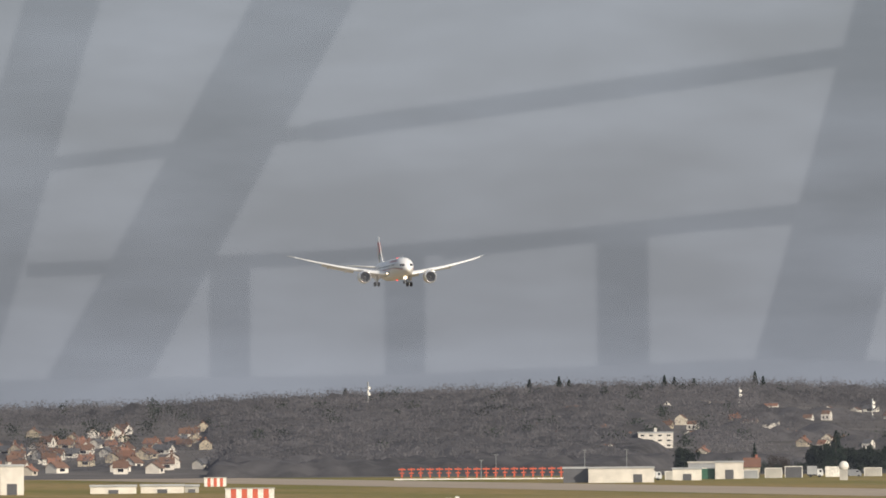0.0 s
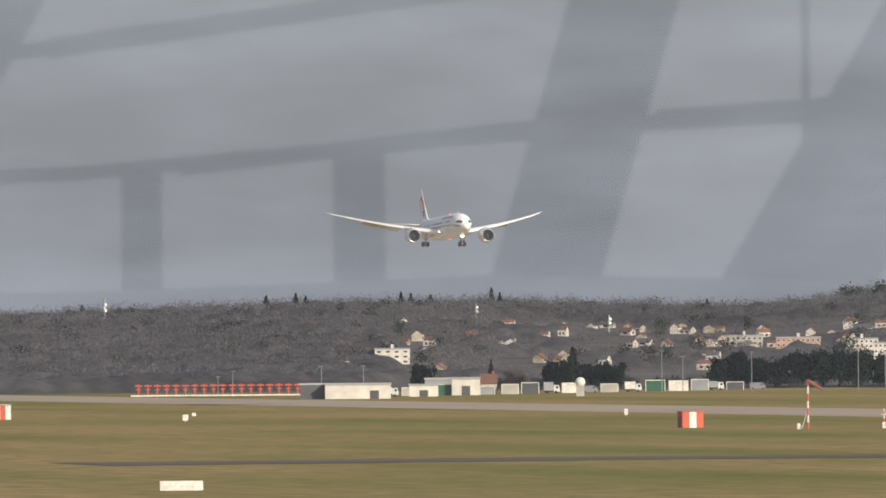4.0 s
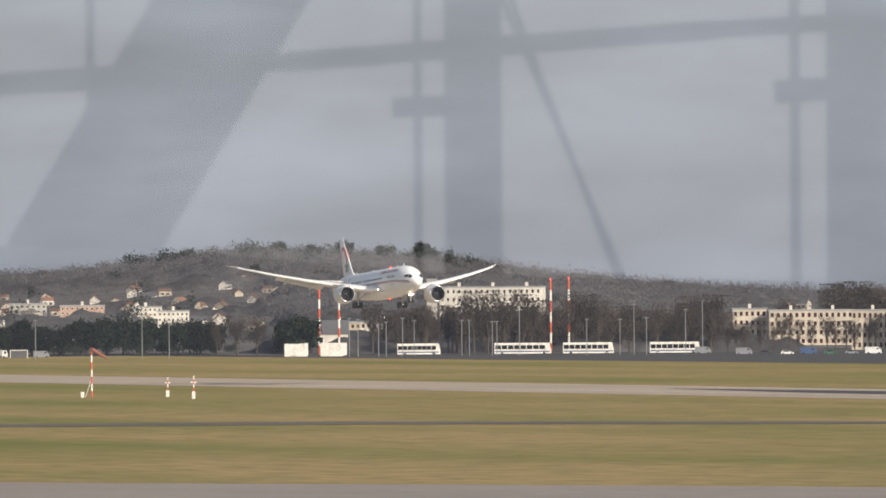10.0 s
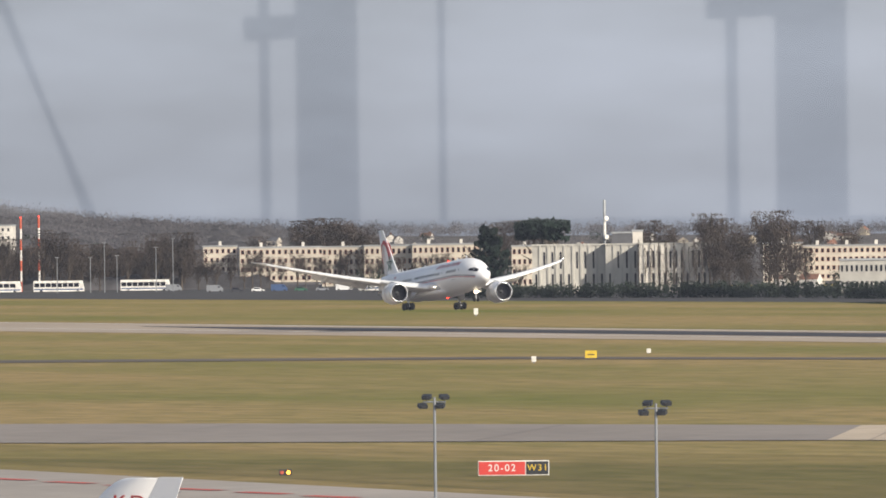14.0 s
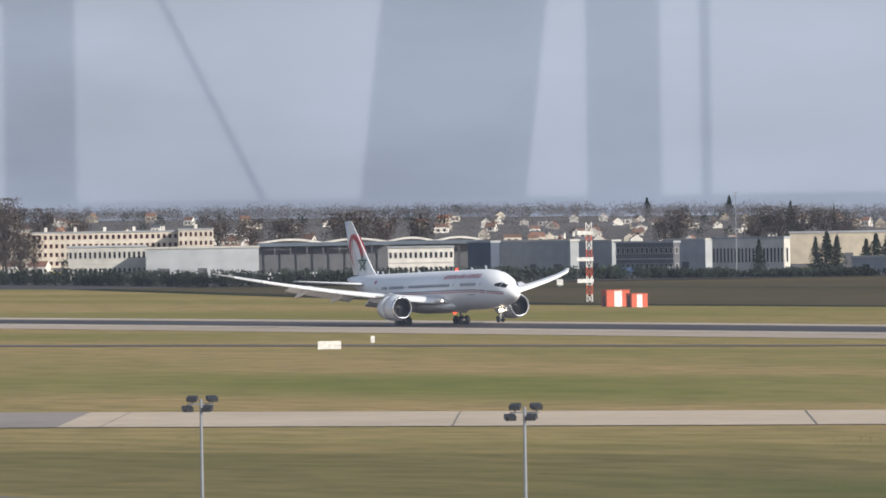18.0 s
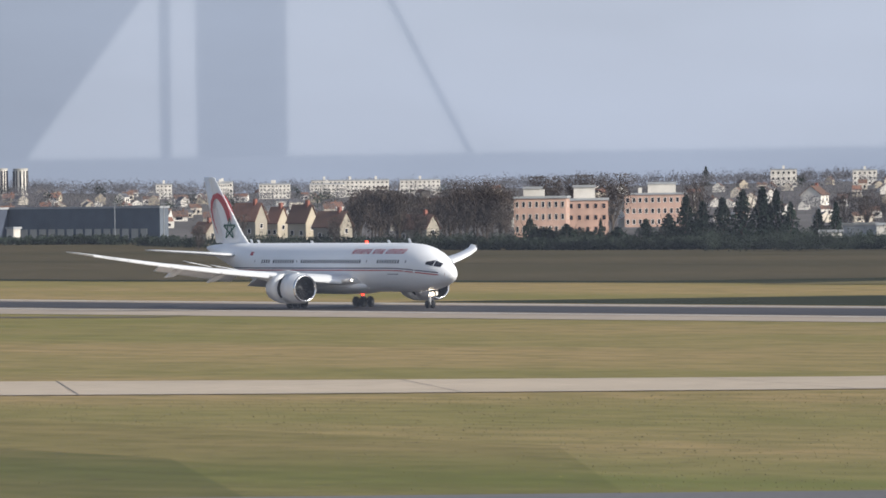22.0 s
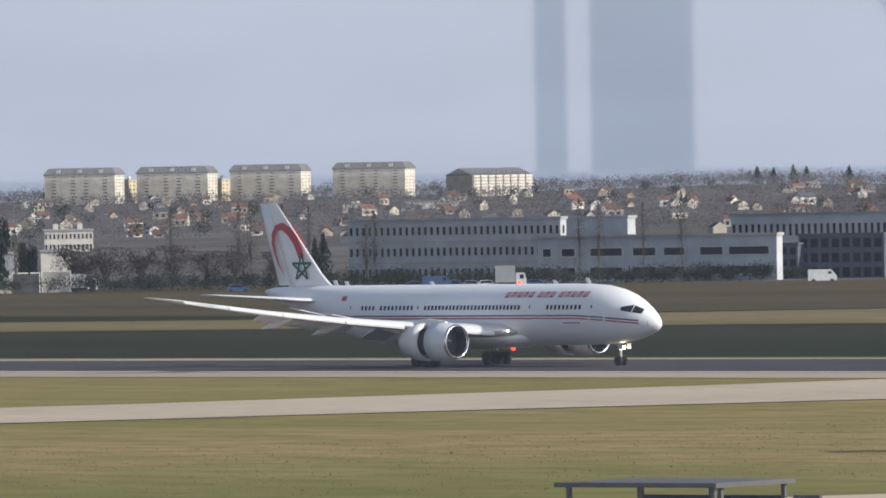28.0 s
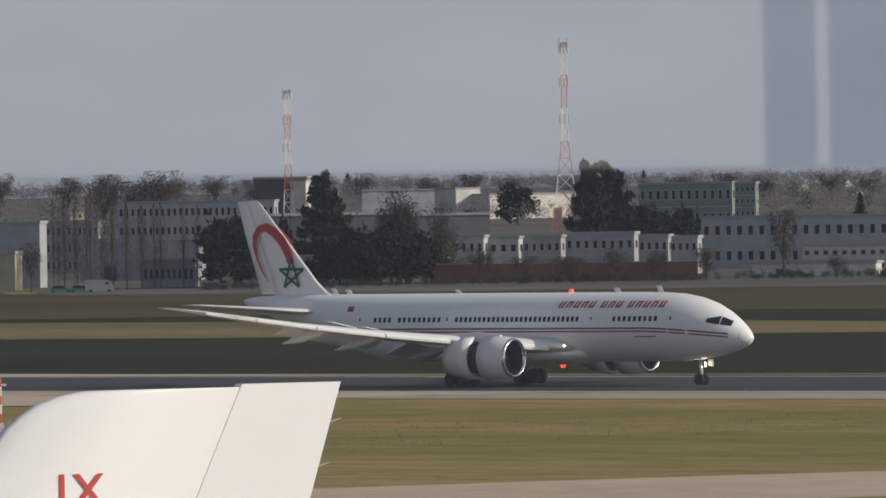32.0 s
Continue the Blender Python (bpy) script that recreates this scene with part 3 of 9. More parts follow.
def arch_hall(x, y, rz, w, top, depth):
    h = high(x, y, top, 7)
    root = thing("arched_hall", at(x, y, rz), "cargo hall with white arched roofs and open front", "building")
    # dark wall, fascia and posts: shade under the roof put into their colours
    part("wall", a_box(-w / 2, w / 2, -depth / 2 + 3, depth / 2, 0, h * 0.90), M_SLATE, root)
    for i in range(2):
        x0 = -w / 2 + i * w / 2
        bm = bmesh.new()
        pts = [(x0 + w / 2 * k / 14, h * (0.90 + 0.10 * math.sin(math.pi * k / 14))) for k in range(15)]
        loft(bm, [[(px, yy, pz) for px, pz in pts] + [(px, yy, pz - 0.5) for px, pz in reversed(pts)] for yy in (-depth / 2, depth / 2)], True, True, True)
        part("roof", bm, M_WALLWHITE, root)
    part("fascia", a_box(-w / 2, w / 2, -depth / 2 - 0.1, -depth / 2 + 0.3, h * 0.80, h * 0.90), M_BLUEGREY, root)
    post = mesh_of("post", a_box(-0.15, 0.15, -0.15, 0.15, 0, h * 0.80), M_SLATE)
    for i in range(9):
        hang("post", post, root, Matrix.Translation((-w / 2 + 0.3 + i * (w - 0.6) / 8, -depth / 2 + 0.4, 0)))


def dock_hall(x, y, rz, w, top, depth):
    h = high(x, y, top, 6) - 0.5
    root = thing("dock_hall", at(x, y, rz), "long blue-grey freight hall with white loading docks", "building")
    part("wall", a_box(-w / 2, w / 2, -depth / 2, depth / 2, 0, h), M_BLUEGREY, root)
    flat_roof(root, w, depth, h, M_METALGREY)
    me = mesh_of("dock_door", a_box(-1.0, 1.0, -0.3, 0.02, 0.8, 3.6), M_CONCRETE)
    for i in range(14):
        hang("dock_door", me, root, Matrix.Translation((-w / 2 + w * (0.12 + 0.06 * i), -depth / 2, 0)))


def house(x, y, rz, w, top, depth, wall, roof):
    h = high(x, y, top, 5)
    root = thing("house", at(x, y, rz), "detached house with rendered walls and tiled roof", "house", "suburban houses")
    house_parts(root, w, depth, h, wall, roof)


def house_parts(root, w, depth, h, wall, roof):
    e = h * 0.6
    bm = bmesh.new()
    prof = [(-depth / 2, 0), (depth / 2, 0), (depth / 2, e), (0, h), (-depth / 2, e)]
    loft(bm, [[(sx, py, pz) for py, pz in prof] for sx in (-w / 2, w / 2)], True, True, True)
    body = part("wall", bm, wall, root)
    for s in (-1, 1):
        bm = bmesh.new()
        loft(bm, [[(sx, s * (depth / 2 + 0.4), e - 0.25), (sx, 0, h + 0.02), (sx, 0, h + 0.22), (sx, s * (depth / 2 + 0.4), e - 0.05)] for sx in (-w / 2 - 0.3, w / 2 + 0.3)], True, True, True)
        bmesh.ops.recalc_face_normals(bm, faces=bm.faces)
        part("roof", bm, roof, root)
    part("chimney", a_box(w * 0.22, w * 0.22 + 0.7, -0.4, 0.4, h - 0.8, h + 1.1), M_BRICKRED, root)
    me = window_mesh(1.1, 1.2, M_WALLWHITE, M_GLASS)
    for i in range(max(2, int(w / 4))):
        hang("window", me, body, Matrix.Translation((-w / 2 + (i + 0.5) * w / max(2, int(w / 4)), -depth / 2, e * 0.6)))
    hang("window", me, body, Matrix.Translation((w / 2, 0, e * 0.8)) @ pose(0, 0, 0, 0, 0, 90))


def tower_block(x, y, rz, w, top):
    h = high(x, y, top, 12)
    d = w * 0.55
    root = thing("tower_block", at(x, y, rz), "beige tower block under a dark mansard roof", "building", "row of tower blocks")
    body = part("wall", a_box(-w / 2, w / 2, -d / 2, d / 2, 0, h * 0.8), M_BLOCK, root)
    bm = bmesh.new()
    loft(bm, [[(sx * q, sy * q2, z) for sx, sy in ((-1, -1), (1, -1), (1, 1), (-1, 1))] for q, q2, z in ((w / 2 + 0.4, d / 2 + 0.4, h * 0.8), (w / 2 + 0.4, d / 2 + 0.4, h * 0.84), (w / 2 - 1.6, d / 2 - 1.6, h))], True, True, True)
    part("roof", bm, M_SLATE, root)
    me = window_mesh(w / 14, h * 0.8 / 9 * 0.5, M_WALLWHITE, M_GLASS)
    for k in range(9):
        for i in range(3):
            hang("window", me, body, Matrix.Translation((w / 2, -d / 3 + i * d / 3, (k + 0.5) * h * 0.8 / 9)) @ pose(0, 0, 0, 0, 0, 90))
        for i in (1, 4, 6, 9):
            hang("window", me, body, Matrix.Translation((-w / 2 + (i + 0.5) * w / 11, -d / 2, (k + 0.5) * h * 0.8 / 9)))
    dm = mesh_of("dormer", a_box(-0.9, 0.9, -d / 2 - 0.3, -d / 2 + 2, h * 0.86, h * 0.95), M_CONCRETE)
    for i in range(3):
        hang("dormer", dm, root, Matrix.Translation(((i - 1) * w * 0.3, 0, 0)))


def balcony_block(x, y, rz, w, top):
    h = high(x, y, top, 12)
    w, d = w * 0.9, w * 0.5
    root = thing("balcony_block", at(x, y, rz), "sunlit block of flats with white balconies and gables", "building")
    body = part("wall", a_box(-w / 2, w / 2, -d / 2, d / 2, 0, h * 0.75), M_PLASTER, root)
    bm = bmesh.new()
    loft(bm, [[(sx, -d / 2 - 0.4, h * 0.75), (sx, d / 2 + 0.4, h * 0.75), (sx, 0, h)] for sx in (-w / 2 - 0.3, w / 2 + 0.3)], True, True, True)
    part("roof", bm, M_SLATE, root)
    me = mesh_of("balcony", box(a_box(-w / 20, w / 20, -0.9, 0, 0, 0.15), -w / 20, w / 20, -0.95, -0.85, 0.15, 1.0), M_WALLWHITE)
    for face in (0, 1):
        n = 8 if face == 0 else 5
        for k in range(7):
            for i in range(n):
                if face == 0:
                    m = Matrix.Translation((-w / 2 + (i + 0.5) * w / n, -d / 2, (k + 0.3) * h * 0.75 / 7))
                else:
                    m = Matrix.Translation((w / 2, -d / 2 + (i + 0.5) * d / n, (k + 0.3) * h * 0.75 / 7)) @ pose(0, 0, 0, 0, 0, 90)
                hang("balcony", me, body, m)


def slab_tower(x, y, rz, w, top):
    h = high(x, y, top, 14)
    w = w * 0.8
    root = thing("tower_block", at(x, y, rz), "slim cream tower block lit by low sun", "building", "cream tower blocks")
    body = part("wall", a_box(-w / 2, w / 2, -w * 0.4, w * 0.4, 0, h), M_YELLOWISH, root)
    flat_roof(root, w, w * 0.8, h, M_WALLWHITE)
    part("lift_house", a_box(-w / 2, -w / 5, -2, 2, h, h + 2.2), M_WALLWHITE, root)
    me = window_mesh(w / 9, h / 12 * 0.55, M_WALLWHITE, M_GLASS)
    for k in range(11):
        for i in range(4):
            hang("window", me, body, Matrix.Translation((-w / 2 + (i + 0.5) * w / 4, -w * 0.4, (k + 0.7) * h / 12)))
            hang("window", me, body, Matrix.Translation((w / 2, (i - 1.5) * w / 5, (k + 0.7) * h / 12)) @ pose(0, 0, 0, 0, 0, 90))


def round_tower(x, y, rz, w, top):
    h = high(x, y, top, 10)
    root = thing("round_tower", at(x, y, rz), "round pale residential tower on the skyline", "building", "round towers")
    part("wall", a_tube((0, 0, 0), (0, 0, h), w / 2, w / 2, 24), M_WALLWHITE, root)
    part("roof", a_tube((0, 0, h), (0, 0, h + 0.6), w / 2 + 0.3, w / 2 + 0.3, 24), M_CONCRETE, root)
    bm = bmesh.new()
    for k in range(12):
        tube(bm, (w / 2 * math.cos(k * math.tau / 12), w / 2 * math.sin(k * math.tau / 12), 1), (w / 2 * math.cos(k * math.tau / 12), w / 2 * math.sin(k * math.tau / 12), h - 0.5), 0.35, 0.35, 6)
    part("window_bay", bm, M_GLASS, root)


def fuel_tank(x, y, rz, w, top, paint):
    h = high(x, y, top, 6)
    r = w / 2
    root = thing("fuel_tank", at(x, y, rz) @ Matrix.Translation((0, r, 0)), "pale blue cylindrical fuel storage tank" if paint is M_TANKBLUE else "off-white cylindrical fuel storage tank", "tank", "fuel tanks")
    part("shell", a_tube((0, 0, 0), (0, 0, h - 0.6), r, r, 64), paint, root, smooth=False)
    bm = bmesh.new()
    tube(bm, (0, 0, h - 0.6), (0, 0, h), r * 0.995, r * 0.2, 64)
    part("roof", bm, M_TANKWHITE, root)
    bm = bmesh.new()
    for zz in (h - 1.3, h * 0.5):
        loft(bm, [[((r + q) * math.cos(a), (r + q) * math.sin(a), zz + dz) for q, dz in ((0.01, 0), (0.14, 0), (0.14, 0.22), (0.01, 0.22))] for a in [k * math.tau / 64 for k in range(65)]])
    part("ring_girder", bm, M_STEEL, root)
    bm = bmesh.new()
    for k in range(20):
        a = -2.2 + k * 0.045
        box(bm, (r + 0.5) * math.cos(a) - 0.5, (r + 0.5) * math.cos(a) + 0.5, (r + 0.5) * math.sin(a) - 0.5, (r + 0.5) * math.sin(a) + 0.5, h * (0.95 - k * 0.045), h * (0.95 - k * 0.045) + 0.2)
    part("stair", bm, M_SLATE, root)


def water_tower(x, y, rz, w, top):
    h = high(x, y, top, 14)
    root = thing("water_tower", at(x, y, rz), "concrete water tower on a ring of columns", "tower")
    part("tank", a_tube((0, 0, h - 3.9), (0, 0, h), w * 0.50, w * 0.52, 24), M_CREAM_SHADED, root)
    part("roof", a_tube((0, 0, h), (0, 0, h + 0.8), w * 0.5, w * 0.15, 24), M_GREYWALL, root)
    part("shaft", a_tube((0, 0, 0), (0, 0, h - 3.9), w * 0.14, w * 0.14, 12), M_CONCRETE, root)
    for k in range(8):
        a = k * math.tau / 8
        part("column", a_tube((w * 0.42 * math.cos(a), w * 0.42 * math.sin(a), 0), (w * 0.42 * math.cos(a), w * 0.42 * math.sin(a), h - 3.9), 0.35, 0.35, 8), M_CONCRETE, root)


def brick_wall(x, y, rz, w, top):
    h = min(3.5, high(x, y, top, 2.2))
    root = thing("boundary_wall", at(x, y, rz), "long low red-brown boundary wall", "wall")
    part("panel", a_box(-w / 2, w / 2, -0.15, 0.15, 0, h), M_BRICKRED, root)
    part("coping", a_box(-w / 2 - 0.1, w / 2 + 0.1, -0.25, 0.25, h, h + 0.12), M_CONCRETE, root)
    me = mesh_of("pier", a_box(-0.3, 0.3, -0.3, 0.3, 0, h - 0.004), M_BRICKRED)
    for i in range(10):
        hang("pier", me, root, Matrix.Translation((-w / 2 + (i + 0.5) * w / 10, 0, 0)))


# ---- vehicles ----
CUBES = {}


def wheel_mesh(r, t):
    key = ("wheel", r, t)
    if key not in CUBES:
        CUBES[key] = mesh_of("wheel", a_tube((0, -t / 2, 0), (0, t / 2, 0), r, r, 14), M_TYRE)
    return CUBES[key]


def wheels(root, spots, r, t):
    for px, py in spots:
        hang("wheel", wheel_mesh(r, t), root, Matrix.Translation((px, py, r)))


def container(x, y, rz, w, top, paint):
    h, w = min(4.2, high(x, y, top, 2.5)), max(2.4, w)
    root = thing("container", at(x, y, rz), "ribbed steel freight container on the yard", "container", "yard containers")
    bm = a_box(-w / 2, w / 2, -1.25, 1.25, 0.15, h)
    n = max(4, int(w / 0.5))
    for i in range(n):
        x0 = -w / 2 + (i + 0.25) * w / n
        box(bm, x0, x0 + w / n * 0.5, -1.31, -1.25, 0.3, h - 0.2)
    part("body", bm, [M_STRWHITE, M_METALGREY, M_CONCRETE, M_SLATE, M_CARS[4]][paint % 5], root)
    bm = bmesh.new()
    for sx in (-1, 1):
        box(bm, sx * w / 2 - 0.1, sx * w / 2 + 0.1, -1.36, -1.20, 0.15, h + 0.05)
    box(bm, -w / 2, w / 2, -1.36, -1.31, h - 0.18, h + 0.05)
    part("frame", bm, M_STRWHITE, root)
    part("skid", a_box(-w / 2 + 0.3, w / 2 - 0.3, -1.1, 1.1, 0, 0.15), M_DARK, root)


def truck(x, y, rz, w, top, paint):
    h, w = min(4.0, high(x, y, top, 3.0)), max(5.0, w)
    root = thing("truck", at(x, y, rz), "box truck with a pale body parked on the yard", "truck", "parked trucks")
    part("cargo_box", a_box(-w / 2, w / 2 - 2.0, -1.25, 1.25, 1.0, h), M_STRWHITE if paint % 2 else M_METALGREY, root)
    bm = bmesh.new()
    loft(bm, [[(w / 2 - 1.9, s, 0.6), (w / 2, s, 0.6), (w / 2, s, 1.6), (w / 2 - 0.35, s, 2.7), (w / 2 - 1.9, s, 2.7)] for s in (-1.2, 1.2)], True, True, True)
    cab = part("cab", bm, M_CARS[0], root)
    part("windscreen", a_box(w / 2 - 1.2, w / 2 - 0.5, -1.225, 1.225, 1.65, 2.4), M_GLASS, cab)
    part("chassis", a_box(-w / 2, w / 2 - 1.9, -0.9, 0.9, 0.6, 1.0), M_DARK, root)
    wheels(root, [(sx, sy) for sx in (-w / 2 + 1.0, w / 2 - 1.2) for sy in (-1.05, 1.05)], 0.5, 0.3)


def van(x, y, rz, w, top, paint):
    root = thing("van", at(x, y, rz), "parked delivery van with dark side windows", "van", "parked vans")
    bm = bmesh.new()
    loft(bm, [[(-2.6, s, 0.35), (2.6, s, 0.35), (2.6, s, 1.15), (1.7, s * 0.93, 2.2), (1.3, s * 0.93, 2.35), (-2.6, s * 0.93, 2.35)] for s in (-1.0, 1.0)], True, True, True)
    body = part("body", bm, M_CARS[paint % 3 if paint % 3 else 0], root)
    part("windscreen", a_box(1.0, 1.65, -0.97, 0.97, 1.3, 2.0), M_GLASS, body)
    part("bumper", a_box(2.5, 2.72, -0.9, 0.9, 0.35, 0.65), M_DARK, body)
    wheels(root, [(sx, sy) for sx in (-1.6, 1.7) for sy in (-0.93, 0.93)], 0.35, 0.24)


def car(x, y, rz, w, top, paint):
    root = thing("car", at(x, y, rz), "parked car in front of the offices", "car", "parked cars")
    bm = bmesh.new()
    loft(bm, [[(-2.1, s * 0.9, 0.3), (2.1, s * 0.9, 0.3), (2.1, s * 0.9, 0.75), (1.1, s * 0.88, 0.95), (0.5, s * 0.72, 1.45), (-1.2, s * 0.72, 1.45), (-1.9, s * 0.85, 0.95)] for s in (-1, 1)], True, True, True)
    body = part("body", bm, M_CARS[paint % 5], root)
    bm = bmesh.new()
    loft(bm, [[(-1.5, s * 0.87, 0.98), (0.9, s * 0.87, 0.98), (0.4, s * 0.76, 1.38), (-1.1, s * 0.76, 1.38)] for s in (-1, 1)], True, True, True)
    part("side_window", bm, M_GLASS, body)
    wheels(root, [(sx, sy) for sx in (-1.3, 1.3) for sy in (-0.82, 0.82)], 0.32, 0.2)


def coach(x, y, rz, w, top):
    w = max(10.0, w)
    h = min(3.9, high(x, y, top, 3.2))
    root = thing("coach", at(x, y, rz), "white touring coach with dark windows", "coach", "parked coaches")
    bm = bmesh.new()
    loft(bm, [[(-w / 2, s, 0.4), (w / 2, s, 0.4), (w / 2, s, 1.6), (w / 2 - 0.5, s, h), (-w / 2, s, h)] for s in (-1.25, 1.25)], True, True, True)
    body = part("body", bm, M_STRWHITE, root)
    me = window_mesh(w / 9 * 0.9, h * 0.34, M_DARK, M_GLASS)
    for i in range(8):
        hang("window", me, body, Matrix.Translation((-w / 2 + (i + 0.6) * w / 9, -1.25, h * 0.64)))
    part("windscreen", a_box(w / 2 - 0.38, w / 2 + 0.02, -1.1, 1.1, 1.5, h - 0.5), M_GLASS, body)
    part("stripe", a_box(-w / 2 + 0.2, w / 2 - 0.4, -1.27, -1.25, 0.9, 1.3), M_CARS[2], body)
    wheels(root, [(sx, sy) for sx in (-w / 2 + 2.5, w / 2 - 2.2) for sy in (-1.1, 1.1)], 0.5, 0.3)


# ---- airfield furniture ----
def banded(root, a, b, r, n, name="band", first=M_ORANGE, second=M_STRWHITE):
    a, b = Vector(a), Vector(b)
    for k in range(n):
        part(name, a_tube(a + (b - a) * k / n, a + (b - a) * (k + 1) / n, r, r, 8), (first, second)[k % 2], root)


def striped_mast(x, y, rz, w, top):
    h = high(x, y, top, 8)
    root = thing("striped_mast", at(x, y, rz), "slim mast banded red and white", "mast", "red and white masts")
    banded(root, (0, 0, 0), (0, 0, h), 0.36, 7)
    part("lamp", a_tube((0, 0, h), (0, 0, h + 0.5), 0.2, 0.15, 8), M_BEACON, root)


def hill_mast(x, y, rz, w, top):
    h = high(x, y, top, 8)
    root = thing("radio_mast", at(x, y, rz), "slim pale radio mast with small dishes", "mast")
    banded(root, (0, 0, 0), (0, 0, h), 0.4, 5, "section", M_STEEL, M_STRWHITE)
    for zz in (0.6, 0.8):
        part("dish", a_tube((0.3, -0.3, h * zz), (0.6, -0.8, h * zz), 0.7, 0.7, 12), M_STRWHITE, root)


def lattice_mast(x, y, rz, w, top, spread):
    h = high(x, y, top, 10)
    root = thing("lattice_mast", at(x, y, rz), "red and white lattice telecom mast with panel antennas", "mast", "lattice masts")
    legs = [(sx, sy) for sx in (-1, 1) for sy in (-1, 1)]
    n = 12
    wid = lambda f: 0.7 + spread * max(0.0, 1 - f / 0.55) ** 1.2
    for k in range(n):
        bm = bmesh.new()
        f0, f1 = k / n, (k + 1) / n
        for i, (sx, sy) in enumerate(legs):
            p, q = (sx * wid(f0), sy * wid(f0), h * f0), (sx * wid(f1), sy * wid(f1), h * f1)
            tube(bm, p, q, 0.11, 0.11, 5)
            ox, oy = legs[(1, 3, 0, 2)[i]]
            tube(bm, p, (ox * wid(f1), oy * wid(f1), h * f1), 0.06, 0.06, 4)
            tube(bm, q, (ox * wid(f1), oy * wid(f1), h * f1), 0.06, 0.06, 4)
        part("section", bm, (M_ORANGE, M_STRWHITE)[k // 2 % 2], root)
    for f in (0.97, 0.80, 0.62):
        for a in (0, 120, 240):
            part("antenna", a_box(-0.2, 0.2, -1.35, -1.1, h * f - 1.3, h * f + 0.9), M_CONCRETE, root).matrix_basis = pose(0, 0, 0, 0, 0, a)
    part("antenna_head", a_box(-1.15, 1.15, -1.15, 1.15, h * 0.975, h * 1.0), M_DULLSTEEL, root, "grey platform with panel antennas")
    for a in (45, 135, 225, 315):
        part("antenna", a_box(-0.16, 0.16, -1.55, -1.25, h * 0.955, h * 1.02), M_CONCRETE, root).matrix_basis = pose(0, 0, 0, 0, 0, a)


def glide_mast(x, y, rz, w, top):
    h = high(x, y, top, 10)
    root = thing("glide_path_mast", at(x, y, rz), "red and white lattice glide path mast with antennas", "mast")
    n = 9
    for k in range(n):
        bm = bmesh.new()
        for sx in (-0.5, 0.5):
            for sy in (-0.5, 0.5):
                tube(bm, (sx, sy, h * k / n), (sx, sy, h * (k + 1) / n), 0.09, 0.09, 5)
        for a, c in (((-0.5, -0.5), (0.5, -0.5)), ((0.5, -0.5), (0.5, 0.5)), ((0.5, 0.5), (-0.5, 0.5)), ((-0.5, 0.5), (-0.5, -0.5))):
            tube(bm, (*a, h * k / n), (*c, h * (k + 1) / n), 0.07, 0.07, 4)
            tube(bm, (*a, h * k / n), (*c, h * k / n), 0.07, 0.07, 4)
        part("section", bm, (M_STRWHITE, M_ORANGE)[k % 2], root)
    for f in (0.25, 0.52, 0.85):
        part("antenna", a_box(-2.2, 0.8, -0.9, -0.6, h * f, h * f + 0.7), M_STRWHITE, root)


def striped_cabin(x, y, rz, w, top):
    h = min(3.4, high(x, y, top, 2.4))
    root = thing("striped_cabin", at(x, y, rz + 18), "equipment cabin painted in orange and white stripes", "cabin")
    n = 3
    for k in range(n):
        part("panel", a_box(-w / 2 + k * w / n, -w / 2 + (k + 1) * w / n, -1.5, 1.5, 0.1, h), (M_ORANGE, M_STRWHITE)[k % 2], root)
    part("roof", a_box(-w / 2 - 0.1, w / 2 + 0.1, -1.6, 1.6, h, h + 0.12), M_ORANGE, root)
    part("plinth", a_box(-w / 2 - 0.1, w / 2 + 0.1, -1.6, 1.6, 0, 0.1), M_CONCRETE, root)
    part("door", a_box(-w / 2 - 0.04, -w / 2, -0.5, 0.5, 0.1, 2.1), M_SLATE, root)


def checker_hut(x, y, rz, w, top, depth, n):
    h = min(3.6, high(x, y, top, 2.6))
    root = thing("checker_hut", at(x, y, rz), "low airfield hut painted in red and white checks", "hut")
    for k in range(n):
        part("panel", a_box(-w / 2 + k * w / n, -w / 2 + (k + 1) * w / n, -depth / 2, depth / 2, 0, h), (M_STRWHITE, M_ORANGE)[k % 2], root)
    part("roof", a_box(-w / 2 - 0.2, w / 2 + 0.2, -depth / 2 - 0.2, depth / 2 + 0.2, h, h + 0.2), M_CONCRETE, root)
    part("door", a_box(-w / 2 - 0.05, -w / 2, -0.6, 0.6, 0, 2.1), M_SLATE, root)


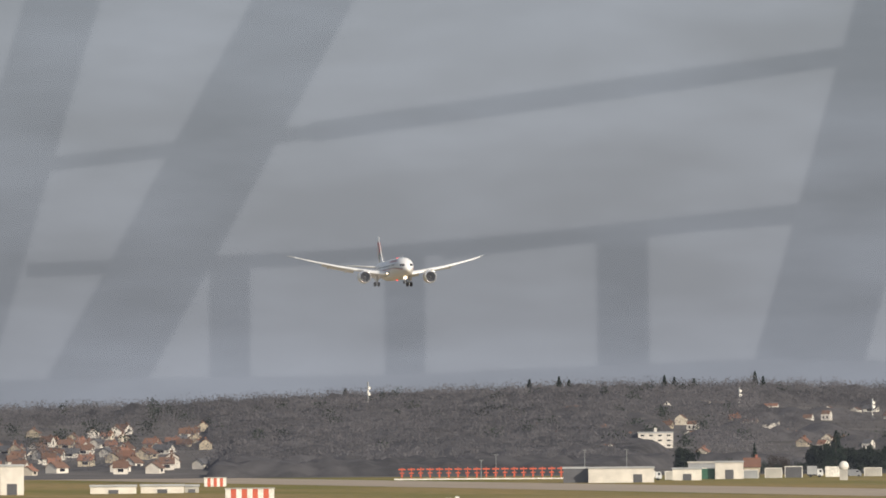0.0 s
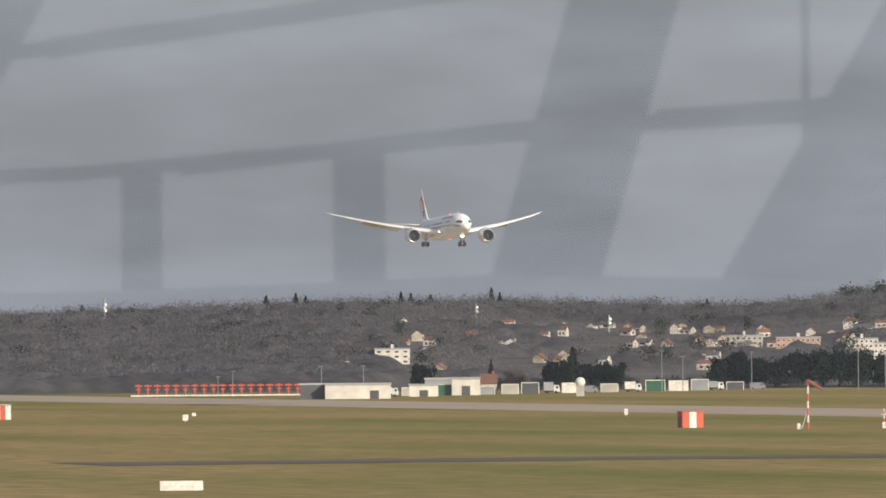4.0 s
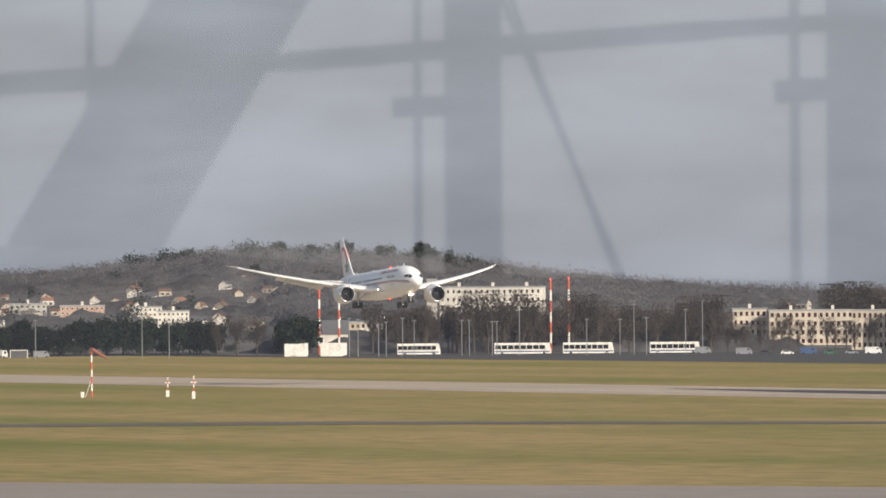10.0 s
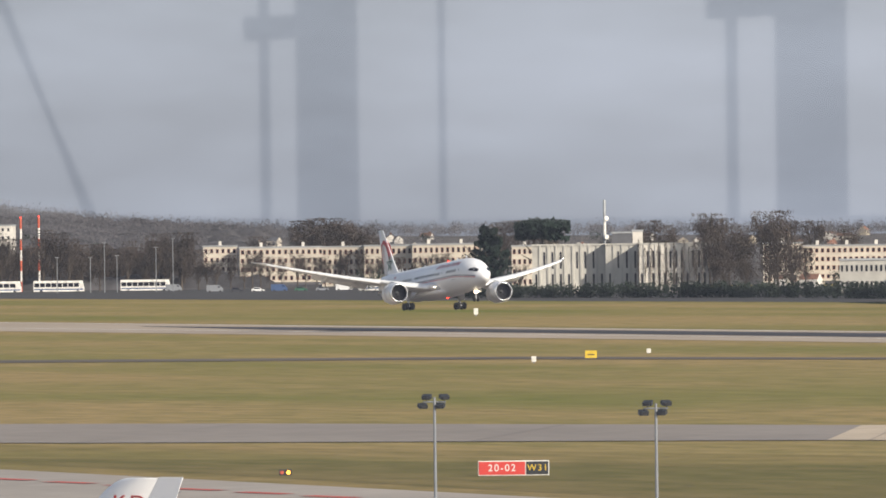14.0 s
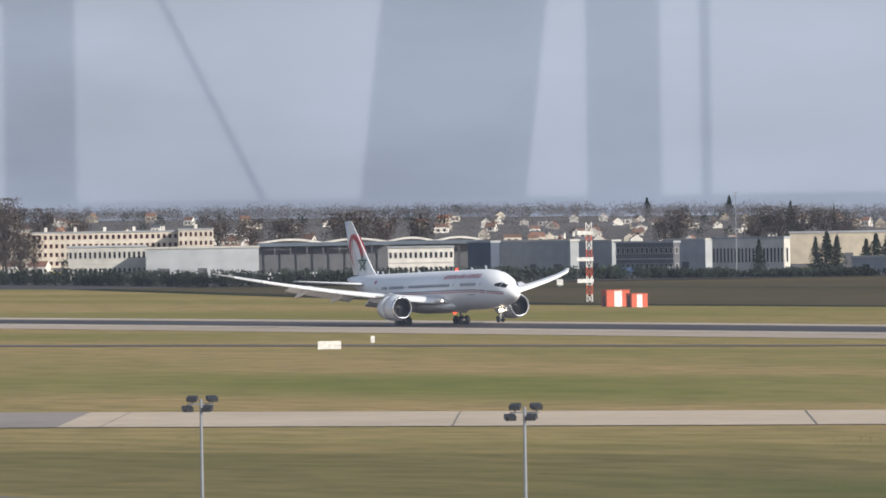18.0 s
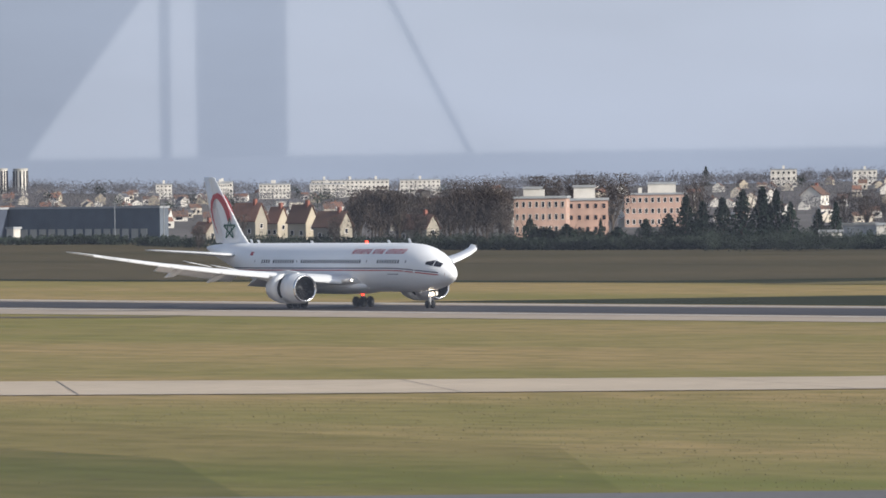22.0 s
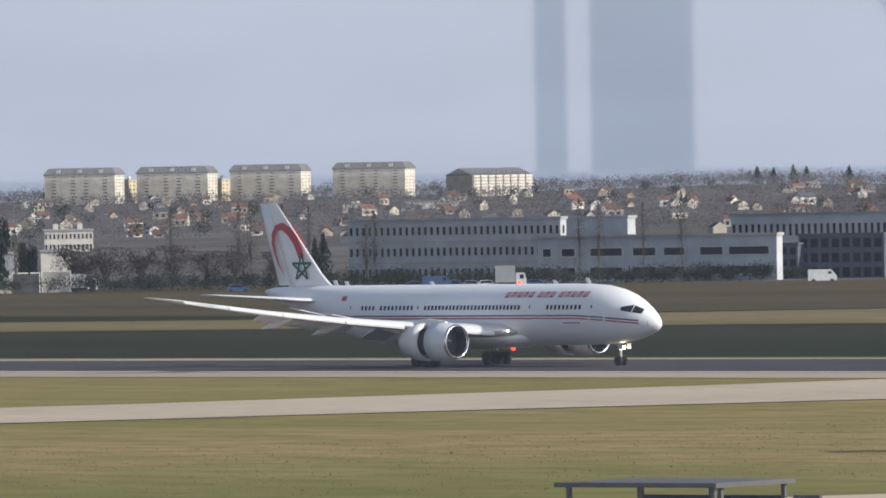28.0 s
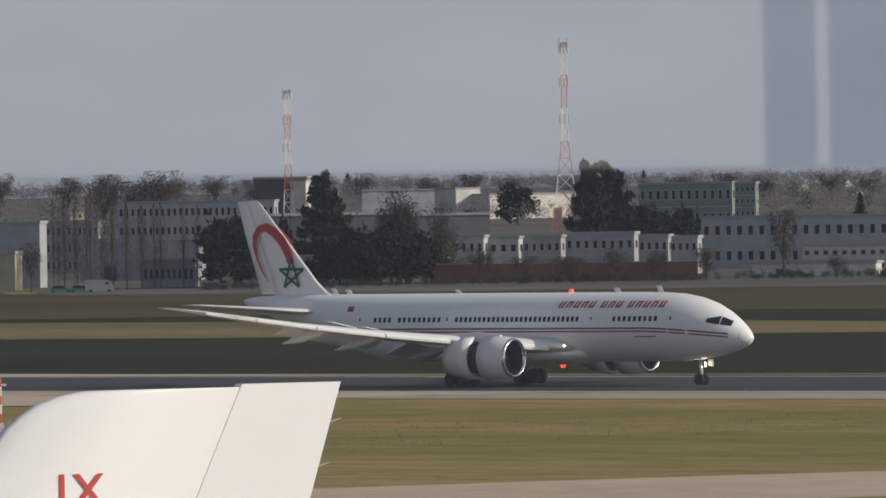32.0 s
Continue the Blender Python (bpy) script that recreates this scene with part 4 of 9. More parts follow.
def checker_tower(x, y, rz, w, top):
    h = high(x, y, top, 5)
    root = thing("checker_tower", at(x, y, rz) @ pose(0, 0, 0, 0, 0, -2) @ pose(0, 0, 0, 0, 0, 19), "airfield hut with lookout tower, faded red and white", "hut")
    s = w * 0.5
    # tower: three painted bands to each side, the lower ones stained
    for k in range(3):
        x0, x1 = -s + k * 2 * s / 3, -s + (k + 1) * 2 * s / 3
        part("tower_panel", a_box(x0, x1, -1.6, 1.6, 0.5, h), (M_FADED, M_STRWHITE, M_PINKISH)[k], root)
        part("tower_side_panel", a_box(-s - 0.03, -s, -1.6 + k * 3.2 / 3, -1.6 + (k + 1) * 3.2 / 3, 0.5, h), (M_STRWHITE, M_FADED, M_STRWHITE)[k], root)
    part("tower_base", a_box(-s - 0.05, s, -1.62, 1.6, 0, 0.5), M_STAINED, root, "stained grey base of the tower")
    part("tower_roof", a_box(-s - 0.55, s + 0.4, -2.1, 2.0, h, h + 0.16), M_SLATE, root)
    win = part("tower_window", a_box(-0.95, 1.0, -1.64, -1.6, h - 1.0, h - 0.5), M_GLASS, root)
    part("sill", a_box(-1.05, 1.1, -1.74, -1.6, h - 1.14, h - 1.0), M_STRWHITE, win)
    part("lintel", a_box(-1.05, 1.1, -1.68, -1.6, h - 0.5, h - 0.42), M_STRWHITE, win)
    for sx in (-0.3, 0.35):
        part("mullion", a_box(sx - 0.03, sx + 0.03, -1.66, -1.6, h - 1.0, h - 0.5), M_STRWHITE, win)
    part("bracket", a_tube((s, -1.7, h - 0.6), (s + 0.5, -1.9, h + 0.35), 0.05, 0.05, 6), M_STEEL, root)
    part("bracket", a_tube((s + 0.5, -1.9, h + 0.35), (s + 0.62, -1.9, h + 0.3), 0.05, 0.05, 6), M_STEEL, root)
    part("lamp", a_box(-s - 0.35, -s - 0.1, -1.75, -1.5, h - 1.2, h - 0.95), M_DARK, root)
    # long hut: ten bands, the joints a little uneven
    x0, x1, h2 = s - 0.85, s + 8.1, h * 0.545
    n = 10
    for k in range(n):
        d = 0.012 * ((k * 7) % 3)
        part("wall_panel", a_box(x0 + k * (x1 - x0) / n, x0 + (k + 1) * (x1 - x0) / n, -2.4 - d, 1.5, 0.35, h2), (M_STRWHITE, M_FADED)[k % 2] if k < 9 else M_PINKISH, root)
    part("base_course", a_box(x0 - 0.01, x1 + 0.01, -2.45, 1.5, 0, 0.35), M_STAINED, root, "stained concrete base course")
    part("roof", a_box(x0 - 1.7, x1 + 0.55, -3.0, 1.9, h2, h2 + 0.13), M_SLATE, root)
    part("fascia", a_box(x0 - 1.7, x1 + 0.55, -3.03, -3.0, h2 - 0.06, h2 + 0.10), M_POLE, root)
    for a, c, bars in ((0.055, 0.245, (0.52,)), (0.385, 0.57, (0.55,)), (0.66, 0.945, (0.55, 0.72))):
        a, c = x0 + a * (x1 - x0), x0 + c * (x1 - x0)
        win = part("window", a_box(a, c, -2.47, -2.40, h2 * 0.36, h2 * 0.63), M_GLASS, root)
        part("sill", a_box(a - 0.1, c + 0.1, -2.58, -2.42, h2 * 0.32, h2 * 0.36), M_STRWHITE, win)
        part("lintel", a_box(a - 0.05, c + 0.05, -2.5, -2.42, h2 * 0.63, h2 * 0.655), M_STRWHITE, win)
        for u in bars:
            part("mullion", a_box(a + (c - a) * u - 0.05, a + (c - a) * u + 0.05, -2.5, -2.42, h2 * 0.36, h2 * 0.63), M_STRWHITE, win)
        part("jamb", a_box(a - 0.05, a, -2.5, -2.42, h2 * 0.36, h2 * 0.63), M_STRWHITE, win)
        part("jamb", a_box(c, c + 0.05, -2.5, -2.42, h2 * 0.36, h2 * 0.63), M_STRWHITE, win)
    part("meter_box", a_box(x0 + 2.65, x0 + 3.0, -2.65, -2.42, h2 * 0.37, h2 * 0.52), M_DARK, root)
    # entrance beside the tower; a near-black block paints the shade of its recess
    door = part("door", a_box(x0 - 0.95, x0 - 0.05, -2.2, -2.1, 0, 2.25), M_METALGREY, root, "pale grey steel door")
    part("door_handle", a_tube((x0 - 0.82, -2.26, 1.05), (x0 - 0.82, -2.26, 1.2), 0.03, 0.03, 6), M_STEEL, door)
    part("recess_shade", a_box(x0 - 1.75, x0 - 0.95, -2.15, -1.66, 0, h2 - 0.02), M_DARK, root, "near-black block painted as the shaded recess beside the door")
    part("down_pipe", a_tube((-s - 0.12, -1.7, 0), (-s - 0.12, -1.7, h), 0.06, 0.06, 6), M_SLATE, root)


def localizer(x, y, rz, w, top):
    h = max(4.0, high(x, y, top, 3))
    root = thing("localizer_array", at(x, y, rz), "row of red antennas on a white beam", "antenna array")
    part("beam", a_box(-w / 2 - 1, w / 2 + 1, -0.4, 0.4, 0, 0.55), M_STRWHITE, root)
    me = mesh_of("antenna", box(box(box(a_box(-0.13, 0.13, -0.13, 0.13, 0.5, h), -1.15, 1.15, -0.2, 0.2, h * 0.80, h * 0.92), -0.75, 0.75, -0.25, -0.13, h * 0.52, h * 0.62), -0.3, 0.3, -0.3, -0.13, h * 0.28, h * 0.45), M_ORANGE)
    for i in range(19):
        hang("antenna", me, root, Matrix.Translation((-w / 2 + (i + 0.5) * w / 19, 0, 0)))


def radar_dome(x, y, rz, w, top):
    h = max(4.0, high(x, y, top, 4))
    root = thing("radar_dome", at(x, y, rz), "small white radome on a concrete base", "radome")
    bm = bmesh.new()
    bmesh.ops.create_uvsphere(bm, u_segments=16, v_segments=10, radius=1.5, matrix=Matrix.Translation((0, 0, h - 1.5)))
    part("dome", bm, M_STRWHITE, root, smooth=True)
    part("base", a_box(-1.2, 1.2, -1.2, 1.2, 0, h - 2.5), M_CONCRETE, root)


def light_pole(x, y, rz, w, top):
    h = high(x, y, top, 6)
    root = thing("light_pole", at(x, y, rz), "tall slim lighting pole beside the yard", "lamp post", "yard light poles")
    part("pole", a_tube((0, 0, 0), (0, 0, h), 0.16, 0.1, 6), M_STEEL, root)
    part("head", a_box(-0.7, 0.7, -0.15, 0.15, h, h + 0.18), M_STEEL, root)


def windsock_mast(x, y, rz, w, top):
    h = high(x, y, top, 5)
    root = thing("windsock_mast", at(x, y, rz), "red and white windsock mast with drooping dark sock", "windsock")
    banded(root, (0, 0, 0), (0, 0, h), 0.16, 7)
    bm = bmesh.new()
    loft(bm, [[(0.2 + u * 2.6, 0.45 * q * math.cos(a), h - 0.3 - u * 1.6 + 0.45 * q * math.sin(a)) for a in [k * math.tau / 10 for k in range(10)]] for u, q in ((0, 1), (0.4, 0.9), (0.7, 0.7), (1, 0.5))])
    part("sock", bm, M_BRICKRED, root)
    part("cabinet", a_box(-2.0, -1.4, -0.3, 0.3, 0, 1.2), M_STRWHITE, root)
    part("stay", a_tube((-1.2, 0, 0.1), (0, 0, h * 0.4), 0.05, 0.05, 5), M_STRWHITE, root)


def marker_post(x, y, rz, w, top):
    h = min(4.5, high(x, y, top, 2.5))
    root = thing("marker_post", at(x, y, rz), "short post banded red and white on a white foot", "post", "banded posts")
    banded(root, (0, 0, h * 0.35), (0, 0, h), 0.12, 4)
    part("foot", a_box(-0.3, 0.3, -0.3, 0.3, 0, h * 0.35), M_STRWHITE, root)
    part("arm", a_box(-0.5, 0.5, -0.08, 0.08, h * 0.7, h * 0.76), M_STRWHITE, root)


def striped_post(x, y, rz, w, top):
    h = min(4.3, high(x, y, top, 2.5))
    root = thing("striped_post", at(x, y, rz), "red and white banded antenna post on the grass", "post")
    banded(root, (0, 0, h * 0.25), (0, 0, h), 0.10, 5)
    part("foot", a_box(-0.25, 0.25, -0.25, 0.25, 0, h * 0.25), M_STRWHITE, root)
    part("arm", a_box(-0.45, 0.45, -0.05, 0.05, h * 0.86, h * 0.90), M_STRWHITE, root)


def white_box(x, y, rz, w, top):
    h, w = min(1.8, high(x, y, top, 0.7)), max(0.5, min(1.4, w))
    root = thing("marker_box", at(x, y, rz), "small white equipment box in the grass", "equipment box", "airfield boxes")
    part("body", a_box(-w / 2, w / 2, -w / 2, w / 2, h * 0.3, h), M_STRWHITE, root)
    part("leg", a_box(-w / 6, w / 6, -w / 6, w / 6, 0, h * 0.3), M_STEEL, root)


def ground_box(x, y, rz, w, top):
    root = thing("cable_cabinet", at(x, y, rz), "small grey cabinet with a white door", "cabinet")
    part("body", a_box(-0.75, 0.35, -0.4, 0.4, 0, 0.95), M_SLATE, root)
    part("door", a_box(0.35, 0.75, -0.42, 0.42, 0, 1.0), M_STRWHITE, root)


def blank_sign(x, y, rz, w, top):
    h = min(1.5, high(x, y, top, 1.0))
    root = thing("blank_sign", at(x, y, rz), "white back of a low taxiway sign", "sign")
    part("panel", a_box(-w / 2, w / 2, -0.12, 0.12, 0.25, h), M_STRWHITE, root)
    for sx in (-0.35, 0.35):
        part("leg", a_tube((w * sx, 0, 0), (w * sx, 0, 0.25), 0.05, 0.05, 6), M_STEEL, root)


def yellow_sign(x, y, rz, w, top):
    h = min(1.5, high(x, y, top, 0.9))
    root = thing("yellow_sign", at(x, y, rz), "small yellow taxiway sign on legs", "sign")
    panel = part("panel", a_box(-w / 2, w / 2, -0.1, 0.1, 0.25, h), M_YELLOW, root)
    part("bar", a_box(-w * 0.3, w * 0.3, -0.11, -0.1, h * 0.5, h * 0.62), M_BLACK, panel)
    for sx in (-0.35, 0.35):
        part("leg", a_tube((w * sx, 0, 0), (w * sx, 0, 0.25), 0.05, 0.05, 6), M_STEEL, root)


def lettering(name, body, size, material, parent, m):
    cu = bpy.data.curves.new(name, "FONT")
    cu.body, cu.size, cu.align_x, cu.align_y, cu.extrude = body, size, "CENTER", "CENTER", 0.003
    cu.offset = 0.006 * size
    cu.space_character = 1.25
    cu.materials.append(material)
    ob = new(name, cu)
    ob.parent, ob.matrix_basis = parent, m
    return ob


def taxi_sign(x, y, rz, w, top):
    h = high(x, y, top, 1.2)
    root = thing("runway_sign", at(x, y, rz), "red and black runway sign with white and yellow lettering", "sign")
    xm = w * 0.17
    part("frame", a_box(-w / 2, w / 2, -0.10, 0.14, 0.2, h), M_STRWHITE, root)
    red = part("red_panel", a_box(-w / 2 + 0.06, xm - 0.04, -0.14, -0.10, 0.27, h - 0.07), M_SIGNRED, root)
    black = part("black_panel", a_box(xm + 0.04, w / 2 - 0.06, -0.14, -0.10, 0.27, h - 0.07), M_BLACK, root)
    lettering("lettering", "20-02", (h - 0.2) * 0.66, M_LINE, red, pose((-w / 2 + xm) / 2, -0.15, (h + 0.2) / 2, 90))
    lettering("lettering", "W31", (h - 0.2) * 0.60, M_YELLOW, black, pose((xm + w / 2) / 2, -0.15, (h + 0.2) / 2, 90))
    for sx in (-0.4, -0.1, 0.2, 0.42):
        part("leg", a_tube((w * sx, 0, 0), (w * sx, 0, 0.2), 0.05, 0.05, 6), M_STEEL, root)


def guard_light(x, y, rz, w, top):
    root = thing("guard_light", at(x, y, rz), "low runway guard light with amber lamps", "signal light")
    part("housing", a_box(-0.45, 0.45, -0.2, 0.2, 0.2, 0.6), M_BLACK, root)
    part("leg", a_tube((0, 0, 0), (0, 0, 0.2), 0.06, 0.06, 6), M_STEEL, root)
    for sx in (-0.22, 0.22):
        part("lamp", a_tube((sx, -0.2, 0.4), (sx, -0.23, 0.4), 0.14, 0.14, 12), M_WARN if sx > 0 else M_ORANGE, root)


def shelter(x, y, rz, w, top):
    """Open corner shelter: flat roof on posts, dark red panels that stop short of it, machines inside."""
    h = high(x, y, top, 2.5)
    root = thing("shelter", at(x, y, rz) @ Matrix.Translation((w * 0.17, -1.5, 0)) @ pose(0, 0, 0, 0, 0, -34), "dark open shelter with a flat roof and red steel panels", "shelter")
    a, d = 8.0, 5.8
    roof = part("roof", a_box(-a - 0.55, 0.35, -0.35, d + 0.4, h - 0.12, h), M_SLATE, root)
    part("roof_edge", a_box(-a - 0.58, 0.38, -0.38, -0.35, h - 0.2, h + 0.02), M_POLE, roof)
    part("roof_edge", a_box(0.35, 0.38, -0.35, d + 0.4, h - 0.2, h + 0.02), M_POLE, roof)
    for px, py in ((-a, 0), (-a / 2, 0), (0, 0), (0, d), (-a, d), (-a / 2, d), (0, 0.55)):
        part("post", a_box(px - 0.1, px + 0.1, py - 0.1, py + 0.1, 0, h - 0.12), M_POLE, root)
    top_z = h * 0.74
    for p0, p1 in ((-a + 0.1, -a / 2 - 0.1), (-a / 2 + 0.1, -0.1)):
        part("front_panel", a_box(p0, p1, -0.04, 0.04, 0, top_z), M_RUST, root)
        # back panels in cavity black: the darkness inside is put into their colour
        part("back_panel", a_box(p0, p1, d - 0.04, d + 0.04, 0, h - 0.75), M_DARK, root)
    part("side_panel", a_box(-a - 0.04, -a + 0.04, 0.1, d - 0.1, 0, top_z), M_RUST, root)
    part("rail", a_box(-0.05, 0.05, 0.65, d - 0.1, top_z - 0.12, top_z), M_POLE, root)
    part("lamp_bar", a_box(0.06, 0.16, d * 0.45, d * 0.45 + 1.9, h * 0.70, h * 0.73), M_WARN, root, "lit amber lamp bar")
    machine = part("generator", a_box(-2.3, -0.5, d * 0.4, d * 0.8, 0, h * 0.42), M_BLUEDARK, root, "dark blue machine inside the shelter")
    part("gauge", a_box(-1.5, -1.2, d * 0.4 - 0.03, d * 0.4, h * 0.28, h * 0.36), M_STRWHITE, machine)
    part("switch_box", a_box(0.12, 0.42, d - 0.6, d - 0.1, h * 0.30, h * 0.44), M_YELLOW, root)
    for k, paint in enumerate((M_ORANGE, M_STRWHITE, M_ORANGE)):
        part("barrier_post", a_box(0.5 + k * 0.55, 0.62 + k * 0.55, d + 0.2, d + 0.32, 0, h * 0.76), paint, root)
    part("barrier_bar", a_box(0.5, 1.72, d + 0.32, d + 0.38, h * 0.62, h * 0.66), M_STRWHITE, root)
    part("barrier_top", a_box(0.4, 1.85, d + 0.15, d + 0.4, h * 0.76, h * 0.80), M_SLATE, root)


def floodlight(x, y, h):
    root = thing("floodlight_mast", pose(x, y, 0.06, 0, 0, math.degrees(math.atan2(x, -y)) + 180 - 180), "slim grey apron mast with four black floodlights", "lamp post", "apron floodlights")
    part("pole", a_tube((0, 0, 0), (0, 0, h), 0.085, 0.055, 8), M_DULLSTEEL, root)
    part("crossbar", a_tube((-0.5, 0, h - 0.2), (0.5, 0, h - 0.2), 0.035, 0.035, 6), M_DULLSTEEL, root)
    bm = a_box(-0.19, 0.19, -0.2, 0.12, -0.08, 0.08)
    loft(bm, [[(-0.17, -0.22, -0.13), (0.17, -0.22, -0.13), (0.17, -0.22, 0.06), (-0.17, -0.22, 0.06)], [(-0.12, 0.2, -0.04), (0.12, 0.2, -0.04), (0.12, 0.2, 0.06), (-0.12, 0.2, 0.06)]], True, True, True)
    me = mesh_of("floodlight", bm, M_BLACK)
    for sx, sz, turn in ((-0.43, 0.0, 20), (0.34, 0.0, -15), (-0.22, -0.38, -20), (0.50, -0.38, 15)):
        hang("floodlight", me, root, Matrix.Translation((sx, 0, h + sz)) @ pose(0, 0, 0, -18, 0, turn))
        part("stalk", a_tube((sx, 0, h - 0.2), (sx, 0, h + sz), 0.025, 0.025, 5), M_BLACK, root)


for cot in (2.367, 2.220, 2.035, 1.870, 1.666):
    floodlight(-157 * cot, 157, 10.0)


# ---- trees ----
TREES = {}


def leaf(vs, fs, c, size, rng, slim=0.5):
    d = rng.normal(size=3)
    d /= np.linalg.norm(d) + 1e-9
    e = np.cross(d, rng.normal(size=3))
    e /= np.linalg.norm(e) + 1e-9
    k = len(vs)
    vs += [tuple(c + d * size), tuple(c - d * size * 0.5 + e * size * slim), tuple(c - d * size * 0.5 - e * size * slim)]
    fs.append((k, k + 1, k + 2))


def limbs(kind, rng):
    bm = bmesh.new()
    tube(bm, (0, 0, 0), (0, 0, 0.45), 0.035, 0.022, 7)
    tips = []
    n = {"bare_tree": 9, "poplar": 8, "cedar": 7, "umbrella_pine": 7}.get(kind, 4)
    for k in range(n):
        a = k * 2.4 + rng.uniform(-0.3, 0.3)
        z0 = rng.uniform(0.2, 0.45)
        reach, z1 = (rng.uniform(0.15, 0.36), rng.uniform(0.6, 0.95)) if kind != "poplar" else (rng.uniform(0.05, 0.25), rng.uniform(0.6, 1.0))
        if kind in ("cedar", "umbrella_pine"):
            reach, z1 = rng.uniform(0.25, 0.45), z0 + rng.uniform(0.1, 0.4)
        tip = (reach * math.cos(a), reach * math.sin(a), z1)
        tube(bm, (0, 0, z0), tip, 0.016, 0.005, 5)
        tips.append(tip)
    tube(bm, (0, 0, 0.45), (rng.uniform(-0.05, 0.05), 0, 0.97), 0.022, 0.004, 5)
    return bm, tips


def tree_meshes(kind, seed):
    if (kind, seed) in TREES:
        return TREES[kind, seed]
    rng = np.random.default_rng(seed + len(kind) * 31)
    bm, tips = limbs(kind, rng)
    vs, fs = [], []
    if kind == "bare_tree":
        lumps = [(np.array(t) * [1, 1, 1], rng.uniform(0.10, 0.2)) for t in tips] + [(np.array([rng.uniform(-0.25, 0.25), rng.uniform(-0.25, 0.25), rng.uniform(0.35, 0.85)]), rng.uniform(0.1, 0.2)) for _ in range(7)]
        for c, s in lumps:
            for _ in range(100):
                p = c + rng.normal(size=3) * s * 0.62
                p[:2] = np.clip(p[:2], -0.5, 0.5)
                p[2] = min(max(p[2], 0.12), 1.0)
                leaf(vs, fs, p, rng.uniform(0.03, 0.065), rng, 0.17)
    elif kind == "poplar":
        for _ in range(900):
            z = rng.uniform(0.12, 1.0)
            rr = 0.5 * math.sin(min(1.0, (1.02 - z) * 2.2) * 1.57) * rng.uniform(0, 1) ** 0.6
            a = rng.uniform(0, math.tau)
            leaf(vs, fs, np.array([rr * math.cos(a), rr * math.sin(a), z]), rng.uniform(0.02, 0.045), rng, 0.22)
    elif kind == "fir":
        for layer in range(13):
            z = 0.06 + layer * 0.072
            rad = 0.5 * (1 - (z - 0.03)) * rng.uniform(0.75, 1.1)
            for k in range(16):
                a = k * math.tau / 16 + rng.uniform(-0.2, 0.2)
                for u in (0.25, 0.5, 0.75, 1.0):
                    rr = rad * u * rng.uniform(0.8, 1.1)
                    leaf(vs, fs, np.array([rr * math.cos(a), rr * math.sin(a), z - 0.05 * u + rng.uniform(-0.02, 0.03)]), rng.uniform(0.03, 0.055), rng, 0.7)
    elif kind == "round_pine":
        for _ in range(16):
            c = np.array([rng.uniform(-0.32, 0.32), rng.uniform(-0.32, 0.32), rng.uniform(0.3, 0.85)])
            for _ in range(120):
                p = c + rng.normal(size=3) * 0.09
                leaf(vs, fs, p, rng.uniform(0.04, 0.075), rng, 0.8)
    else:
        flat = kind == "umbrella_pine"
        for k in range(18):
            a, z = k * 2.4, (rng.uniform(0.74, 0.95) if flat else 0.22 + 0.042 * k)
            rad = 0.42 if flat else 0.5 * (1.05 - z) ** 0.7
            for _ in range(80):
                u = rng.uniform(0.15, 1)
                b = a + rng.normal() * 0.35 / (0.4 + u)
                leaf(vs, fs, np.array([rad * u * math.cos(b), rad * u * math.sin(b), z + rng.normal() * 0.018 + (0.04 * u if not flat else -0.05 * u * u)]), rng.uniform(0.035, 0.065), rng, 0.85)
    crown = bpy.data.meshes.new("crown")
    crown.from_pydata(vs, [], fs)
    crown.materials.append({"bare_tree": M_TWIG, "poplar": M_TWIG, "fir": M_FIR, "round_pine": M_PINE}.get(kind, M_CEDAR))
    TREES[kind, seed] = mesh_of("trunk", bm, M_BARK), crown
    return TREES[kind, seed]


TREE_LABEL = {"bare_tree": ("leafless winter tree with grey-brown twigs", "tree"), "poplar": ("tall narrow leafless tree with upright branches", "tree"), "fir": ("dark green pointed fir tree", "conifer"), "round_pine": ("dark rounded evergreen tree", "evergreen"), "cedar": ("dark spreading cedar with layered boughs", "cedar"), "umbrella_pine": ("flat-topped umbrella pine above the roofs", "pine")}
tree_count = 0


def tree(kind, x, y, w, top):
    global tree_count
    tree_count += 1
    h = min(high(x, y, top, 4.0), 40)
    trunk, crown = tree_meshes(kind, tree_count % 4)
    root = thing(kind, at(x, y, tree_count * 77 % 360), *TREE_LABEL[kind], group=kind.replace("_", " ") + "s")
    root.scale = (w * 1.15, w * 1.15, h)
    hang("trunk", trunk, root)
    hang("crown", crown, root)


def bare_tree(x, y, rz, w, top):
    tree("bare_tree", x, y, w, top)


def poplar(x, y, rz, w, top):
    tree("poplar", x, y, w, top)


def fir(x, y, rz, w, top):
    tree("fir", x, y, w * 1.45, top)


def round_pine(x, y, rz, w, top):
    tree("round_pine", x, y, w, top)


def cedar(x, y, rz, w, top):
    tree("cedar", x, y, w, top)


def umbrella_pine(x, y, rz, w, top):
    tree("umbrella_pine", x, y, w, top)


